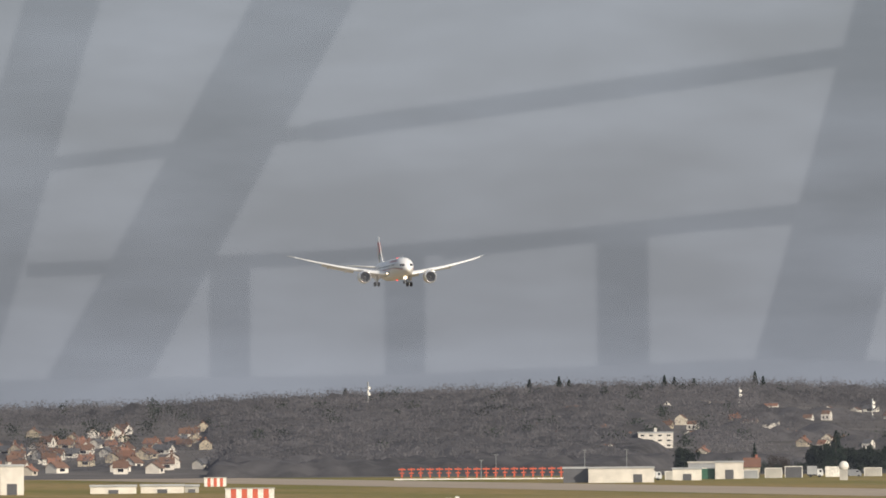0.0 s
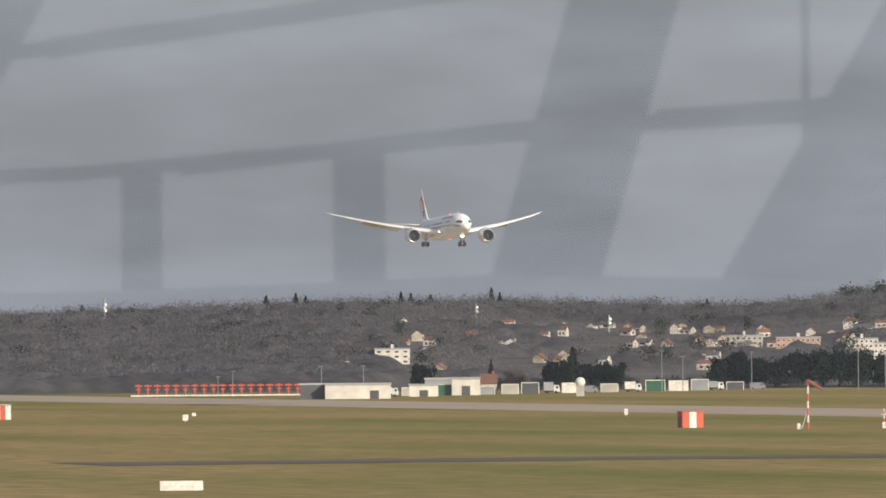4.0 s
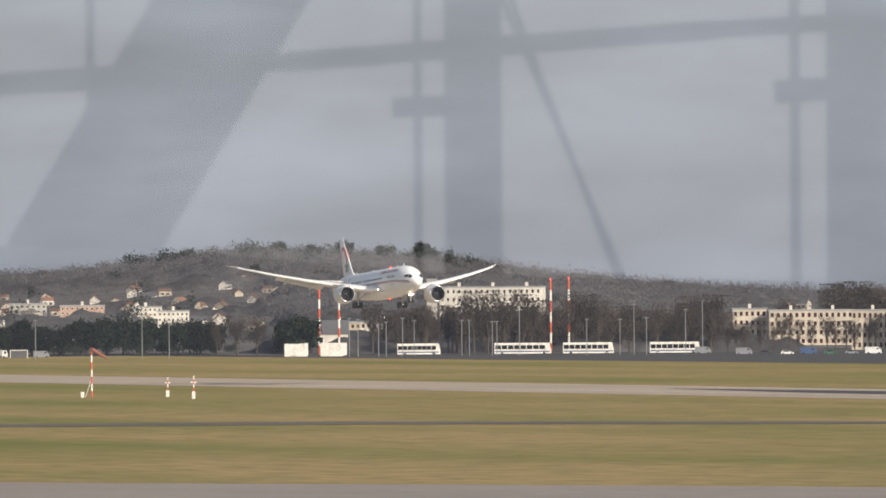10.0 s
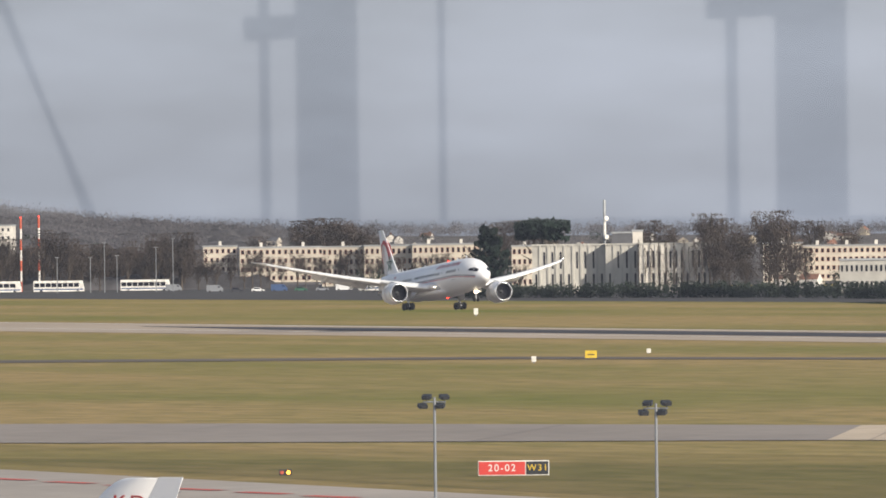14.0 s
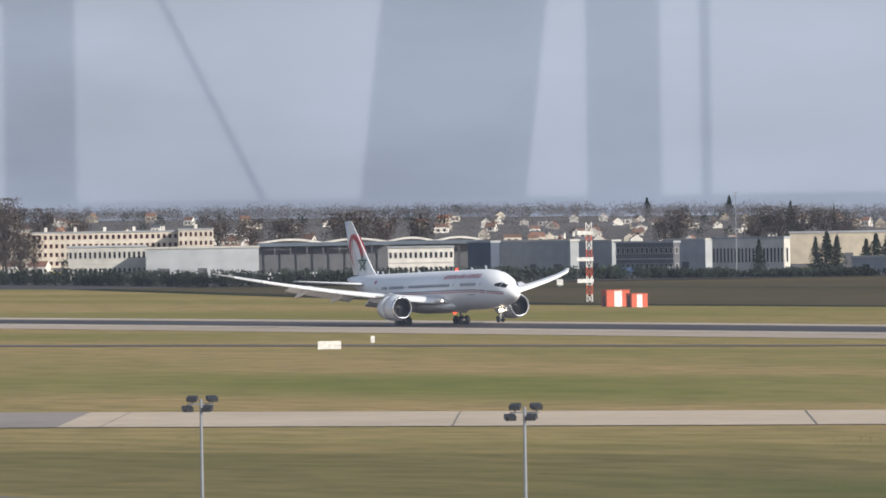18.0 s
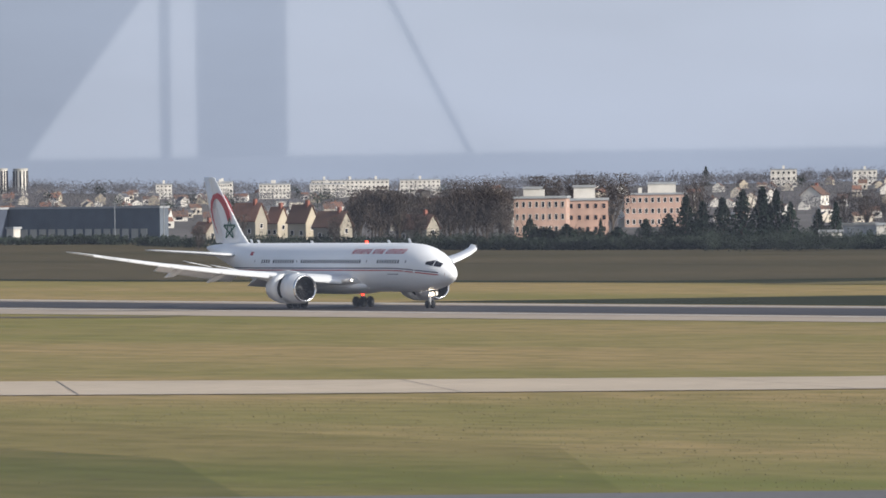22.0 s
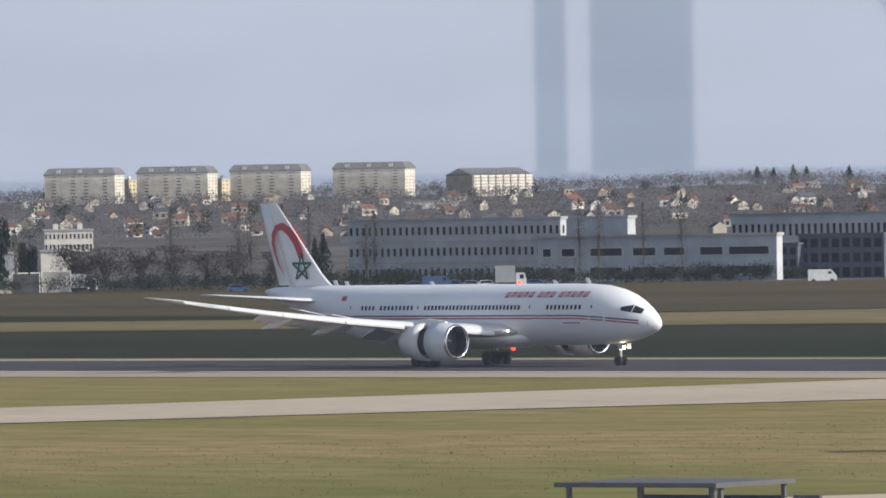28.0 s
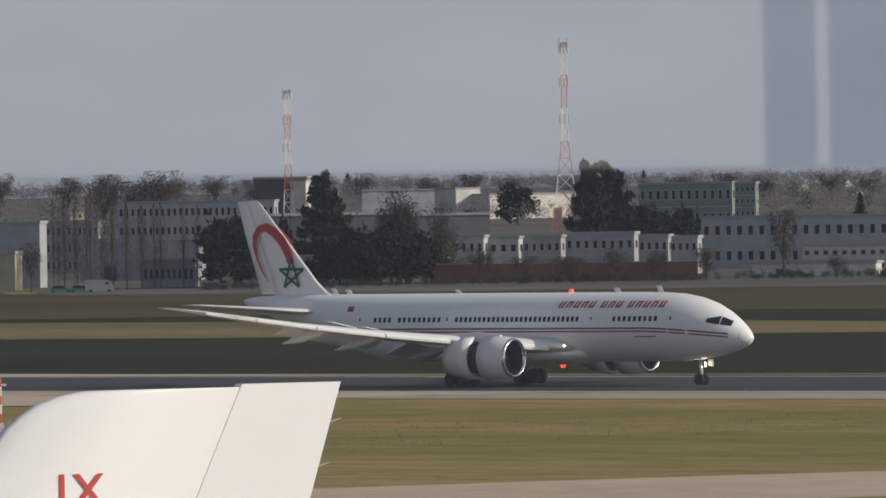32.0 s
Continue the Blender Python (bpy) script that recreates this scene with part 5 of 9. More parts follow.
def far_woods(name, n, zones, material, seed, label, fine, per, slim):
    """Woods on the slopes: many small crowns of fine upright twig clusters, in one object."""
    rng = np.random.default_rng(seed)
    pts, outs = [], []
    share = sum(z[4] for z in zones)
    for b0, b1, r0, r1, weight, tall in zones:
        k = int(n * weight / share)
        b, r = np.radians(rng.uniform(b0, b1, k)), np.sqrt(rng.uniform(r0 ** 2, r1 ** 2, k))
        x, y = -r * np.cos(b), r * np.sin(b)
        z = np.array([gz(u, v) for u, v in zip(x, y)])
        h, rad = tall * rng.uniform(0.7, 1.2, k), tall * rng.uniform(0.35, 0.6, k)
        q = np.clip(rng.normal(size=(k, per, 3)) * 0.45, -1.1, 1.1)
        c = np.stack([x[:, None] + q[:, :, 0] * rad[:, None], y[:, None] + q[:, :, 1] * rad[:, None], z[:, None] + h[:, None] * (0.55 + 0.42 * q[:, :, 2])], 2).reshape(-1, 3)
        pts.append(np.c_[c, np.repeat(np.full(k, tall / fine), per)])
        outs.append(q.reshape(-1, 3))
    foliage(name, np.concatenate(pts), np.concatenate(outs), material, rng, slim, label)


def foliage(name, pts, outs, material, rng, slim, label):
    """One object of loose leaf or twig clusters: pts are x, y, z and size, outs the way out of each crown."""
    m = len(pts)
    d, e = rng.normal(size=(m, 3)) + outs * 0.8 + [0, 0, 0.9], rng.normal(size=(m, 3))
    d /= np.linalg.norm(d, axis=1)[:, None]
    e = np.cross(d, e)
    e /= np.linalg.norm(e, axis=1)[:, None]
    size = (rng.uniform(0.45, 1.0, m) * pts[:, 3])[:, None]
    c = pts[:, :3]
    vs = np.stack([c + d * size, c - d * size * 0.5 + e * size * slim, c - d * size * 0.5 - e * size * slim], 1)
    me = bpy.data.meshes.new(name)
    me.vertices.add(3 * m)
    me.vertices.foreach_set("co", vs.ravel())
    me.loops.add(3 * m)
    me.loops.foreach_set("vertex_index", np.arange(3 * m))
    me.polygons.add(m)
    me.polygons.foreach_set("loop_start", np.arange(0, 3 * m, 3))
    me.update(calc_edges=True)
    me.materials.append(material)
    tagged(new(name, me), label, "grass" if "grass" in name else "woods", kind="stuff")


def hedgerow(line, step):
    """A dense dark hedge along a line of bearings, distances and heights."""
    rng = np.random.default_rng(44)
    bs = np.array([p[0] for p in line])
    k = int((bs[-1] - bs[0]) / step)
    b = np.sort(rng.uniform(bs[0], bs[-1], k))
    r, h = (np.interp(b, bs, [p[i] for p in line]) for i in (1, 2))
    r, h = r + rng.uniform(-3, 3, k), h * rng.uniform(0.75, 1.15, k)
    b = np.radians(b)
    per = 70
    q = np.clip(rng.normal(size=(k, per, 3)) * 0.5, -1, 1)
    c = np.stack([(-r * np.cos(b))[:, None] + q[:, :, 0] * 1.6, (r * np.sin(b))[:, None] + q[:, :, 1] * 1.6, h[:, None] * (0.5 + 0.5 * q[:, :, 2])], 2).reshape(-1, 3)
    foliage("hedge", np.c_[c, np.full(k * per, 0.6)], q.reshape(-1, 3), M_WOODS_DARK, rng, 0.6, "long dark hedge and scrub along the airfield fence")


hedgerow([(22.6, 2560, 3.4), (25, 2400, 3.8), (26.2, 2230, 3.6), (27.5, 2230, 3.6), (28.6, 2290, 3.0), (29.5, 2290, 2.0), (31.2, 2270, 1.8), (32.3, 2250, 2.2), (33.2, 2040, 2.4), (35.0, 1930, 2.6), (37.5, 1840, 2.8), (38.5, 1800, 2.6)], 0.012)
def canopy():
    """The closed canopy of the far woods: crowns as uneven domes, broken into copses where houses stand."""
    bs, rs = np.arange(8.5, 22.6, 0.04), np.arange(3130, 4500, 10.0)
    fill_b, fill = (8, 10.7, 11.0, 12.3, 12.6, 14.6, 15.2, 18.6, 19.0, 20.8, 22.2, 23), (1, 1, -.55, -.55, 1, 1, -.28, -.28, .9, .8, -.5, -.6)
    vs = []
    for b in bs:
        c, s, f = -math.cos(math.radians(b)), math.sin(math.radians(b)), float(np.interp(b, fill_b, fill))
        for r in rs:
            x, y = r * c, r * s
            near = max(0.0, (r - 4150) / 250) * max(0.0, min(1.0, 22.2 - b))
            m = max(0.0, min(1.0, (noise.noise(Vector((x / 70, y / 70, 3.0))) + f + near) / 0.25 + 0.4))
            dome = 0.62 + 0.5 * noise.noise(Vector((x / 9, y / 9, 0))) + 0.25 * noise.noise(Vector((x / 31, y / 31, 7)))
            vs.append((x, y, gz(x, y) - 1.2 + (m * 7.4 * dome if r > 3135 else 0.0)))
    n, k = len(rs), len(bs)
    i = np.arange(k - 1)[:, None] * n + np.arange(n - 1)[None, :]
    fs = np.stack([i, i + 1, i + n + 1, i + n], 2).reshape(-1, 4)
    me = bpy.data.meshes.new("woods_canopy")
    me.from_pydata(vs, [], fs.tolist())
    me.shade_smooth()
    me.materials.append(M_CANOPY)
    tagged(new("woods_canopy", me), "closed grey-brown canopy of leafless woods on the hills", "woods", kind="stuff")


canopy()
# conifers that stand out on the skyline
for b, h in ((13.2, 11), (14.32, 12), (14.5, 13), (14.56, 11), (15.14, 13), (15.2, 12), (15.32, 11), (15.69, 15), (15.74, 12), (17.0, 11), (46.7, 11), (46.8, 10), (46.92, 12), (47.0, 11), (47.26, 12), (47.5, 10), (47.62, 11), (47.75, 10), (28.9, 12), (29.4, 13), (24.6, 12), (36.0, 12), (38.0, 13), (52.4, 11), (54.2, 10)):
    fir(-4430 * math.cos(radians(b)), 4430 * math.sin(radians(b)), 0, 4.6, gz(-4430 * math.cos(radians(b)), 4430 * math.sin(radians(b))) + h * 0.8)
for b, h in ((18.75, 13), (18.95, 12), (19.15, 14), (19.4, 12), (19.62, 15), (19.66, 13), (18.2, 12)):
    round_pine(-4430 * math.cos(radians(b)), 4430 * math.sin(radians(b)), 0, 8.5, gz(-4430 * math.cos(radians(b)), 4430 * math.sin(radians(b))) + h - 3.5)
far_woods("winter_woods", 32000, [(9, 10.9, 3200, 4480, 8, 8), (12.4, 14.9, 3200, 4480, 15, 8), (10.9, 12.4, 3200, 4050, 1, 7), (10.8, 12.5, 4050, 4480, 3, 8), (14.85, 15.35, 3930, 4480, 1.5, 8), (15.35, 15.7, 3300, 4480, 2, 8), (15.7, 18.7, 3200, 4150, 4, 6), (15.6, 18.8, 4200, 4480, 7, 8), (18.7, 21.5, 3400, 4480, 14, 8), (9, 22, 4380, 4490, 7, 8), (21, 32, 3300, 4480, 14, 6), (21, 60, 4380, 4490, 34, 7), (31, 42, 2700, 4450, 14, 6), (40, 50, 2500, 4450, 24, 6), (49, 60, 2600, 4450, 18, 7), (10, 22, 3250, 4450, 9, 5), (20, 60, 4360, 4480, 16, 3.5)], M_WOODS, 5, "leafless winter woods covering the far slopes", 11.0, 44, 0.36)
far_woods("evergreen_woods", 1500, [(10, 21, 3400, 4450, 2.5, 8), (17.8, 20, 4380, 4480, 1.2, 9), (22, 56, 2600, 4450, 5, 6), (36, 40.2, 1820, 1850, 3, 4), (51.5, 57, 1640, 1660, 5, 1.7), (33, 37, 1960, 2020, 3, 3.5), (38.5, 47, 1715, 1735, 9, 3.2), (15.2, 18.5, 3120, 3150, 3, 4)], M_WOODS_DARK, 8, "dark evergreen thickets and hedges", 11.0, 150, 0.6)


def far_house(root, w, depth, h, wall, roof):
    """A house of the far streets: gabled walls, one tiled roof, chimney, and its windows on the two sides in view."""
    e = h * 0.58
    bm = bmesh.new()
    loft(bm, [[(sx, py, pz) for py, pz in ((-depth / 2, 0), (depth / 2, 0), (depth / 2, e), (0, h), (-depth / 2, e))] for sx in (-w / 2, w / 2)], True, True, True)
    body = part("wall", bm, wall, root)
    bm = bmesh.new()
    for s in (-1, 1):
        loft(bm, [[(sx, s * (depth / 2 + 0.4), e - 0.25), (sx, 0, h + 0.02), (sx, 0, h + 0.22), (sx, s * (depth / 2 + 0.4), e - 0.05)] for sx in (-w / 2 - 0.3, w / 2 + 0.3)], True, True, True)
    box(bm, w * 0.22, w * 0.22 + 0.6, -0.4, 0.4, h - 0.8, h + 0.9)
    bmesh.ops.recalc_face_normals(bm, faces=bm.faces)
    part("roof", bm, roof, root, "tiled gable roof with a chimney")
    part("window", a_box(-w * 0.2, w * 0.2, -depth / 2 - 0.05, -depth / 2 + 0.02, e * 0.4, e * 0.8), M_GLASS, body)
    part("window", a_box(w / 2 - 0.02, w / 2 + 0.05, -0.5, 0.5, e * 0.5, e * 0.95), M_GLASS, body)


def far_streets(n, zones):
    """Countless small houses of the farthest streets, in one object: walls, roofs and dark windows."""
    rng = random.Random(31)
    paints = (M_WALLWHITE, M_CREAM, M_PLASTER, M_ROOFBROWN, M_TILE, M_SLATE, M_GLASS)
    share, bm = sum(z[4] for z in zones), bmesh.new()
    for b0, b1, r0, r1, weight in zones:
        for _ in range(int(n * weight / share)):
            b, r = math.radians(rng.uniform(b0, b1)), rng.uniform(r0, r1)
            x, y = -r * math.cos(b), r * math.sin(b)
            m = pose(x, y, gz(x, y) - 0.3, 0, 0, rng.choice((0, 90)) + rng.uniform(-25, 25) + 60)
            w, d, h = rng.uniform(3.5, 6.5), rng.uniform(3.5, 4.5), rng.uniform(3.0, 4.6)
            wall, roof = rng.choice((0, 0, 1, 1, 2)), rng.choice((3, 3, 4, 5))
            e = h * 0.62
            p = [[bm.verts.new(m @ Vector((sx, py, pz))) for py, pz in ((-d / 2, 0), (d / 2, 0), (d / 2, e), (0, h), (-d / 2, e))] for sx in (-w / 2, w / 2)]
            for f, k in ((p[0][::-1], wall), (p[1], wall), ((p[0][0], p[1][0], p[1][4], p[0][4]), wall), ((p[1][1], p[0][1], p[0][2], p[1][2]), wall), ((p[0][4], p[1][4], p[1][3], p[0][3]), roof), ((p[1][2], p[0][2], p[0][3], p[1][3]), roof)):
                bm.faces.new(f).material_index = k
            for q in ((-w * 0.3, -w * 0.1), (w * 0.1, w * 0.3)):
                bm.faces.new([bm.verts.new(m @ Vector((qx, -d / 2 - 0.03, qz))) for qx, qz in ((q[0], e * 0.35), (q[1], e * 0.35), (q[1], e * 0.75), (q[0], e * 0.75))]).material_index = 6
    me = mesh_of("far_houses", bm, *paints)
    tagged(new("far_houses", me), "dense far suburb of small pale houses among trees", "houses", kind="stuff")


far_streets(700, [(14.0, 18.7, 3350, 4250, 12), (18.7, 21.8, 3300, 3900, 4), (21.8, 25, 3300, 4380, 8), (25, 33, 2700, 4400, 34), (33, 39, 2500, 4380, 20), (39, 48, 2500, 4250, 26), (48, 56, 3000, 4300, 5)])


def town(n, zones):
    """Detached houses: six designs, set down street by street on the slopes."""
    rng = random.Random(12)
    designs = ((7, 6.5, 5.8, M_PLASTER, M_TILE), (8.5, 6.5, 5.4, M_WALLWHITE, M_ROOFBROWN), (6.5, 6.5, 6, M_WALLWHITE, M_ROOFBROWN), (7.5, 7, 5.2, M_PLASTER, M_ROOFBROWN), (10, 6.5, 5, M_WALLWHITE, M_SLATE), (6, 5.5, 4.6, M_CREAM, M_TILE))
    made = {}
    share = sum(z[4] for z in zones)
    for b0, b1, r0, r1, weight, size in zones:
        for _ in range(int(n * weight / share)):
            b, r = math.radians(rng.uniform(b0, b1)), rng.uniform(r0, r1)
            x, y = -r * math.cos(b), r * math.sin(b)
            k = rng.randrange(6), size
            m = pose(x, y, gz(x, y) - 0.3, 0, 0, rng.choice((0, 90)) + rng.uniform(-25, 25) + 60)
            if k in made:
                copy_thing(made[k], m)
            else:
                w, d, h, wall, roof = designs[k[0]]
                made[k] = thing("house", m, ("white" if wall is M_WALLWHITE else "cream") + " rendered suburban house under a tiled roof", "house", "suburban houses")
                far_house(made[k], w * size, d * size, h * size, wall, roof)


town(358, [(10.9, 12.35, 3160, 4000, 86, 0.75), (13.9, 18.7, 3350, 4150, 50, 0.62), (21.8, 25, 3300, 4350, 14, 0.62), (25, 33, 2700, 4000, 65, 0.62), (33, 39, 2500, 4000, 35, 0.62), (39, 44, 2700, 3900, 85, 0.52), (44, 47.5, 2500, 3900, 25, 0.52)])


def tufts(n, b0, b1, r0, r1, seed):
    """Uneven tufts of dry and green grass standing above the mown field, in one object."""
    rng = np.random.default_rng(seed)
    b, r = np.radians(rng.uniform(b0, b1, n)), np.sqrt(rng.uniform(r0 ** 2, r1 ** 2, n))
    x, y = -r * np.cos(b), r * np.sin(b)
    far, near = np.array(TAXI_FAR), np.array(TAXI_NEAR)
    keep = (y < 606) & (y > 246) & ~((x > -700) & (y > np.interp(x, near[:, 0], near[:, 1]) - 2) & (y < np.interp(x, far[:10, 0], far[:10, 1]) + 2)) & (x < -372)
    keep &= ~((x > -580) & (x < -465) & (y > 440)) & ~((x < -690) & (y < 400) & (y < np.interp(x, far[:, 0], far[:, 1]) + 3))
    x, y = x[keep], y[keep]
    m = len(x)
    pts = np.c_[x, y, rng.uniform(0.0, 0.03, m), rng.uniform(0.04, 0.10, m)]
    foliage("grass_tufts", pts, np.tile([0.0, 0.0, 1.0], (m, 1)), M_TUFT, rng, 0.9, "uneven tufts of dry and green grass")


# two overlapping sheets, each a darker tone of the field grass
sheet("verge", [(-860, 206), (-735, 272), (-640, 305), (-560, 345), (-470, 330), (-400, 285), (-372, 246), (-430, 243)], 0.03, M_GRASS_VERGE, "slightly darker grass between taxiway and apron", "ground")
sheet("verge", [(-700, 250), (-640, 280), (-560, 318), (-470, 302), (-410, 268), (-390, 246), (-430, 243)], 0.045, M_GRASS_DARKER, "dark green grass along the apron edge", "ground")
tufts(60000, 30, 57, 330, 700, 21)


def barrier_row(x, y, rz, w, top):
    root = thing("barrier_row", at(x, y, rz), "row of low red and white plastic barriers", "barrier")
    n = max(4, int(w / 1.1))
    for k in range(n):
        bm = bmesh.new()
        x0, x1 = -w / 2 + k * w / n + 0.08, -w / 2 + (k + 1) * w / n - 0.08
        loft(bm, [[(q, -0.3, 0), (q, 0.3, 0), (q, 0.1, 0.6), (q, -0.1, 0.6)] for q in (x0, x1)], True, True, True)
        part("barrier", bm, (M_STRWHITE, M_FADED)[k % 2], root)


# ---- things set down one by one ----

# -- the west end: sheds, trucks and the wooded hill --
shed(-2381.2, 470.2, 78.8, 6.1, 7.8, 20, M_WALLWHITE)
shed(-2387.8, 498.2, 78.2, 11.9, 2.3, 10, M_WALLWHITE)
shed(-2391.7, 512.0, 77.9, 11.2, 2.3, 10, M_WALLWHITE)
shed(-2402.3, 522.1, 77.7, 3.7, 2.1, 8, M_CONCRETE)
checker_hut(-2054.6, 459.8, 77.4, 10.9, 3.2, 6.0, 9)
checker_hut(-2637.0, 580.0, 77.6, 6.3, 1.6, 5.0, 7)
localizer(-2861.7, 716.3, 75.9, 55.7, 1.9)
shed(-2661.2, 693.1, 75.4, 7.4, 4.6, 14, M_SLATE)
shed(-2653.0, 704.6, 75.1, 19.1, 4.6, 14, M_WALLWHITE)
shed(-2730.0, 745.5, 74.7, 8.7, 3.8, 10, M_WALLWHITE)
shed(-2796.4, 768.4, 74.6, 8.5, 5.3, 14, M_METALGREY)
shed(-2774.8, 771.1, 74.5, 8.6, 5.5, 14, M_WALLWHITE)
house(-2811.5, 788.6, 74.3, 4.9, 6.1, 9, M_PLASTER, M_TILE)
apartments(-3360.1, 905.6, 74.9, 12.9, 13.7, 14, 3, 4, M_WALLWHITE, M_WALLWHITE)
container(-2739.5, 731.4, 75.0, 4.4, 3.4, 0)
truck(-2744.6, 738.6, 74.9, 5.8, 2.4, 1)
container(-2758.6, 748.4, 74.8, 3.8, 2.6, 2)
van(-2761.5, 754.7, 74.7, 5.8, 3.4, 3)
container(-2773.7, 764.0, 74.6, 4.5, 3.4, 4)
truck(-2783.8, 773.6, 74.5, 4.5, 2.6, 0)
container(-2794.0, 783.3, 74.3, 4.5, 2.6, 1)
container(-2803.0, 793.1, 74.2, 5.2, 3.1, 2)
container(-2812.9, 802.4, 74.1, 5.3, 3.5, 3)
truck(-2826.9, 813.4, 73.9, 3.9, 3.5, 4)
container(-2833.7, 821.1, 73.8, 4.6, 3.2, 0)
van(-2840.1, 829.6, 73.7, 6.0, 3.5, 1)
container(-2851.8, 839.5, 73.6, 5.4, 2.7, 2)
truck(-2863.8, 850.9, 73.4, 5.4, 3.2, 3)
container(-2873.1, 861.0, 73.3, 6.1, 3.6, 4)
container(-2885.0, 872.3, 73.2, 6.1, 3.3, 0)
container(-2898.0, 883.4, 73.0, 5.5, 3.6, 1)
truck(-2910.4, 892.7, 72.9, 4.0, 2.7, 2)
container(-2916.3, 900.9, 72.8, 5.5, 2.6, 3)
van(-2930.3, 912.9, 72.7, 4.8, 3.3, 4)
truck(-3079.6, 971.6, 72.5, 4.6, 3.3, 1)
container(-3096.0, 981.9, 72.4, 2.7, 3.7, 1)
truck(-3164.5, 1014.5, 72.2, 10.0, 3.2, 1)
container(-3196.2, 1036.1, 72.0, 4.4, 3.6, 1)
truck(-3205.0, 1046.6, 71.9, 8.5, 3.8, 1)
container(-2914.7, 995.5, 71.1, 7.0, 4.5, 0)
container(-2910.7, 1007.1, 70.9, 7.9, 4.3, 0)
radar_dome(-2669.3, 776.8, 73.8, 2.7, 5.6)
light_pole(-2862.1, 714.8, 76.0, 0.7, 5.9)
light_pole(-2861.0, 719.3, 75.9, 0.7, 7.6)
light_pole(-2854.1, 746.2, 75.3, 0.7, 8.8)
light_pole(-2850.7, 758.9, 75.1, 0.7, 8.9)
light_pole(-2825.2, 848.8, 73.3, 0.7, 12.9)
light_pole(-2823.4, 855.1, 73.1, 0.7, 11.0)
light_pole(-2817.0, 875.7, 72.7, 0.7, 12.3)
light_pole(-2807.0, 907.5, 72.1, 0.7, 13.1)
light_pole(-2804.3, 915.5, 71.9, 0.7, 12.0)
apartments(-3461.0, 1094.8, 72.4, 17.0, 16.8, 12, 3, 9, M_PINK, M_WALLWHITE)
apartments(-3377.4, 1093.4, 72.1, 12.1, 16.1, 12, 3, 7, M_WALLWHITE, M_WALLWHITE)
apartments(-3279.1, 1072.2, 71.9, 11.4, 14.9, 12, 3, 7, M_WALLWHITE, M_WALLWHITE)
apartments(-3543.6, 1098.5, 72.8, 14.7, 17.9, 12, 3, 7, M_CONCRETE, M_CONCRETE)
house(-2977.3, 1028.7, 70.9, 11.7, 11.2, 9, M_WALLWHITE, M_SLATE)
striped_mast(-2950.1, 1015.4, 71.0, 0.7, 21.4)
striped_mast(-2948.0, 1021.6, 70.9, 0.7, 20.7)
striped_mast(-2924.3, 1087.6, 69.6, 0.9, 24.3)
striped_mast(-2922.2, 1093.2, 69.5, 0.9, 24.6)
hill_mast(-4135.4, 980.4, 76.7, 1.5, 36.9)
hill_mast(-4035.8, 1126.4, 74.4, 1.5, 32.9)
hill_mast(-3818.0, 1123.9, 73.6, 0.7, 26.9)

# -- beside the runway --
striped_cabin(-1703.3, 517.3, 73.1, 4.2, 3.0)
windsock_mast(-1654.2, 525.0, 72.4, 0.4, 9.1)
marker_post(-1653.6, 539.5, 71.9, 0.5, 3.6)
marker_post(-1613.4, 531.3, 71.8, 0.6, 4.1)
white_box(-1930.1, 474.9, 76.2, 1.2, 1.8)
white_box(-2072.7, 512.0, 76.1, 0.9, 0.9)
blank_sign(-1040.9, 255.6, 76.2, 4.9, 1.2)
white_box(-1969.0, 583.2, 73.5, 0.4, 1.7)
white_box(-1959.4, 580.6, 73.5, 0.6, 1.8)
white_box(-1135.3, 493.9, 66.5, 0.6, 0.9)
yellow_sign(-1166.9, 516.1, 66.1, 1.6, 1.1)
white_box(-1800.7, 770.4, 66.8, 0.9, 2.1)
white_box(-1206.1, 542.3, 65.8, 0.6, 0.7)
taxi_sign(-607.2, 262.5, 66.6, 5.0, 1.1)
guard_light(-621.8, 251.1, 68.0, 0.8, 0.4)
blank_sign(-1045.1, 531.5, 63.0, 2.9, 1.1)
white_box(-1082.3, 556.7, 62.8, 0.5, 1.1)
glide_mast(-1520.4, 827.0, 61.5, 1.1, 14.6)
striped_cabin(-1442.4, 789.7, 61.3, 4.2, 2.8)
striped_cabin(-1428.3, 786.2, 61.2, 2.9, 2.1)
white_box(-1226.6, 733.2, 59.1, 0.6, 1.4)
white_box(-1142.2, 699.4, 58.5, 0.5, 0.9)
white_box(-1710.1, 882.4, 62.7, 0.7, 3.2)
white_box(-1830.2, 988.1, 61.6, 1.4, 3.7)
ground_box(-394.8, 313.1, 51.6, 1.3, 0.8)
shelter(-297.7, 310.3, 43.8, 9.5, 3.6)
checker_tower(-397.0, 449.9, 41.4, 3.4, 6.4)
striped_post(-429.3, 516.5, 39.7, 0.4, 4.5)
yellow_sign(-431.4, 520.1, 39.7, 0.4, 0.9)

# -- coach park and flats --
apartments(-3147.0, 1148.5, 64.0, 36.2, 22.7, 16, 6, 18, M_WALLWHITE, M_WALLWHITE)
shed(-3182.6, 1138.3, 70.3, 3.6, 25.5, 6, M_CONCRETE)
apartments(-3051.9, 1057.8, 70.9, 14.5, 10.8, 10, 3, 8, M_PLASTER, M_BRICKRED)
apartments(-3046.7, 1072.6, 70.6, 16.9, 10.9, 10, 3, 9, M_WALLWHITE, M_BRICKRED)
coach(-2882.7, 1026.4, 70.4, 14.0, 5.4)
coach(-2871.2, 1058.1, 69.8, 18.4, 5.8)
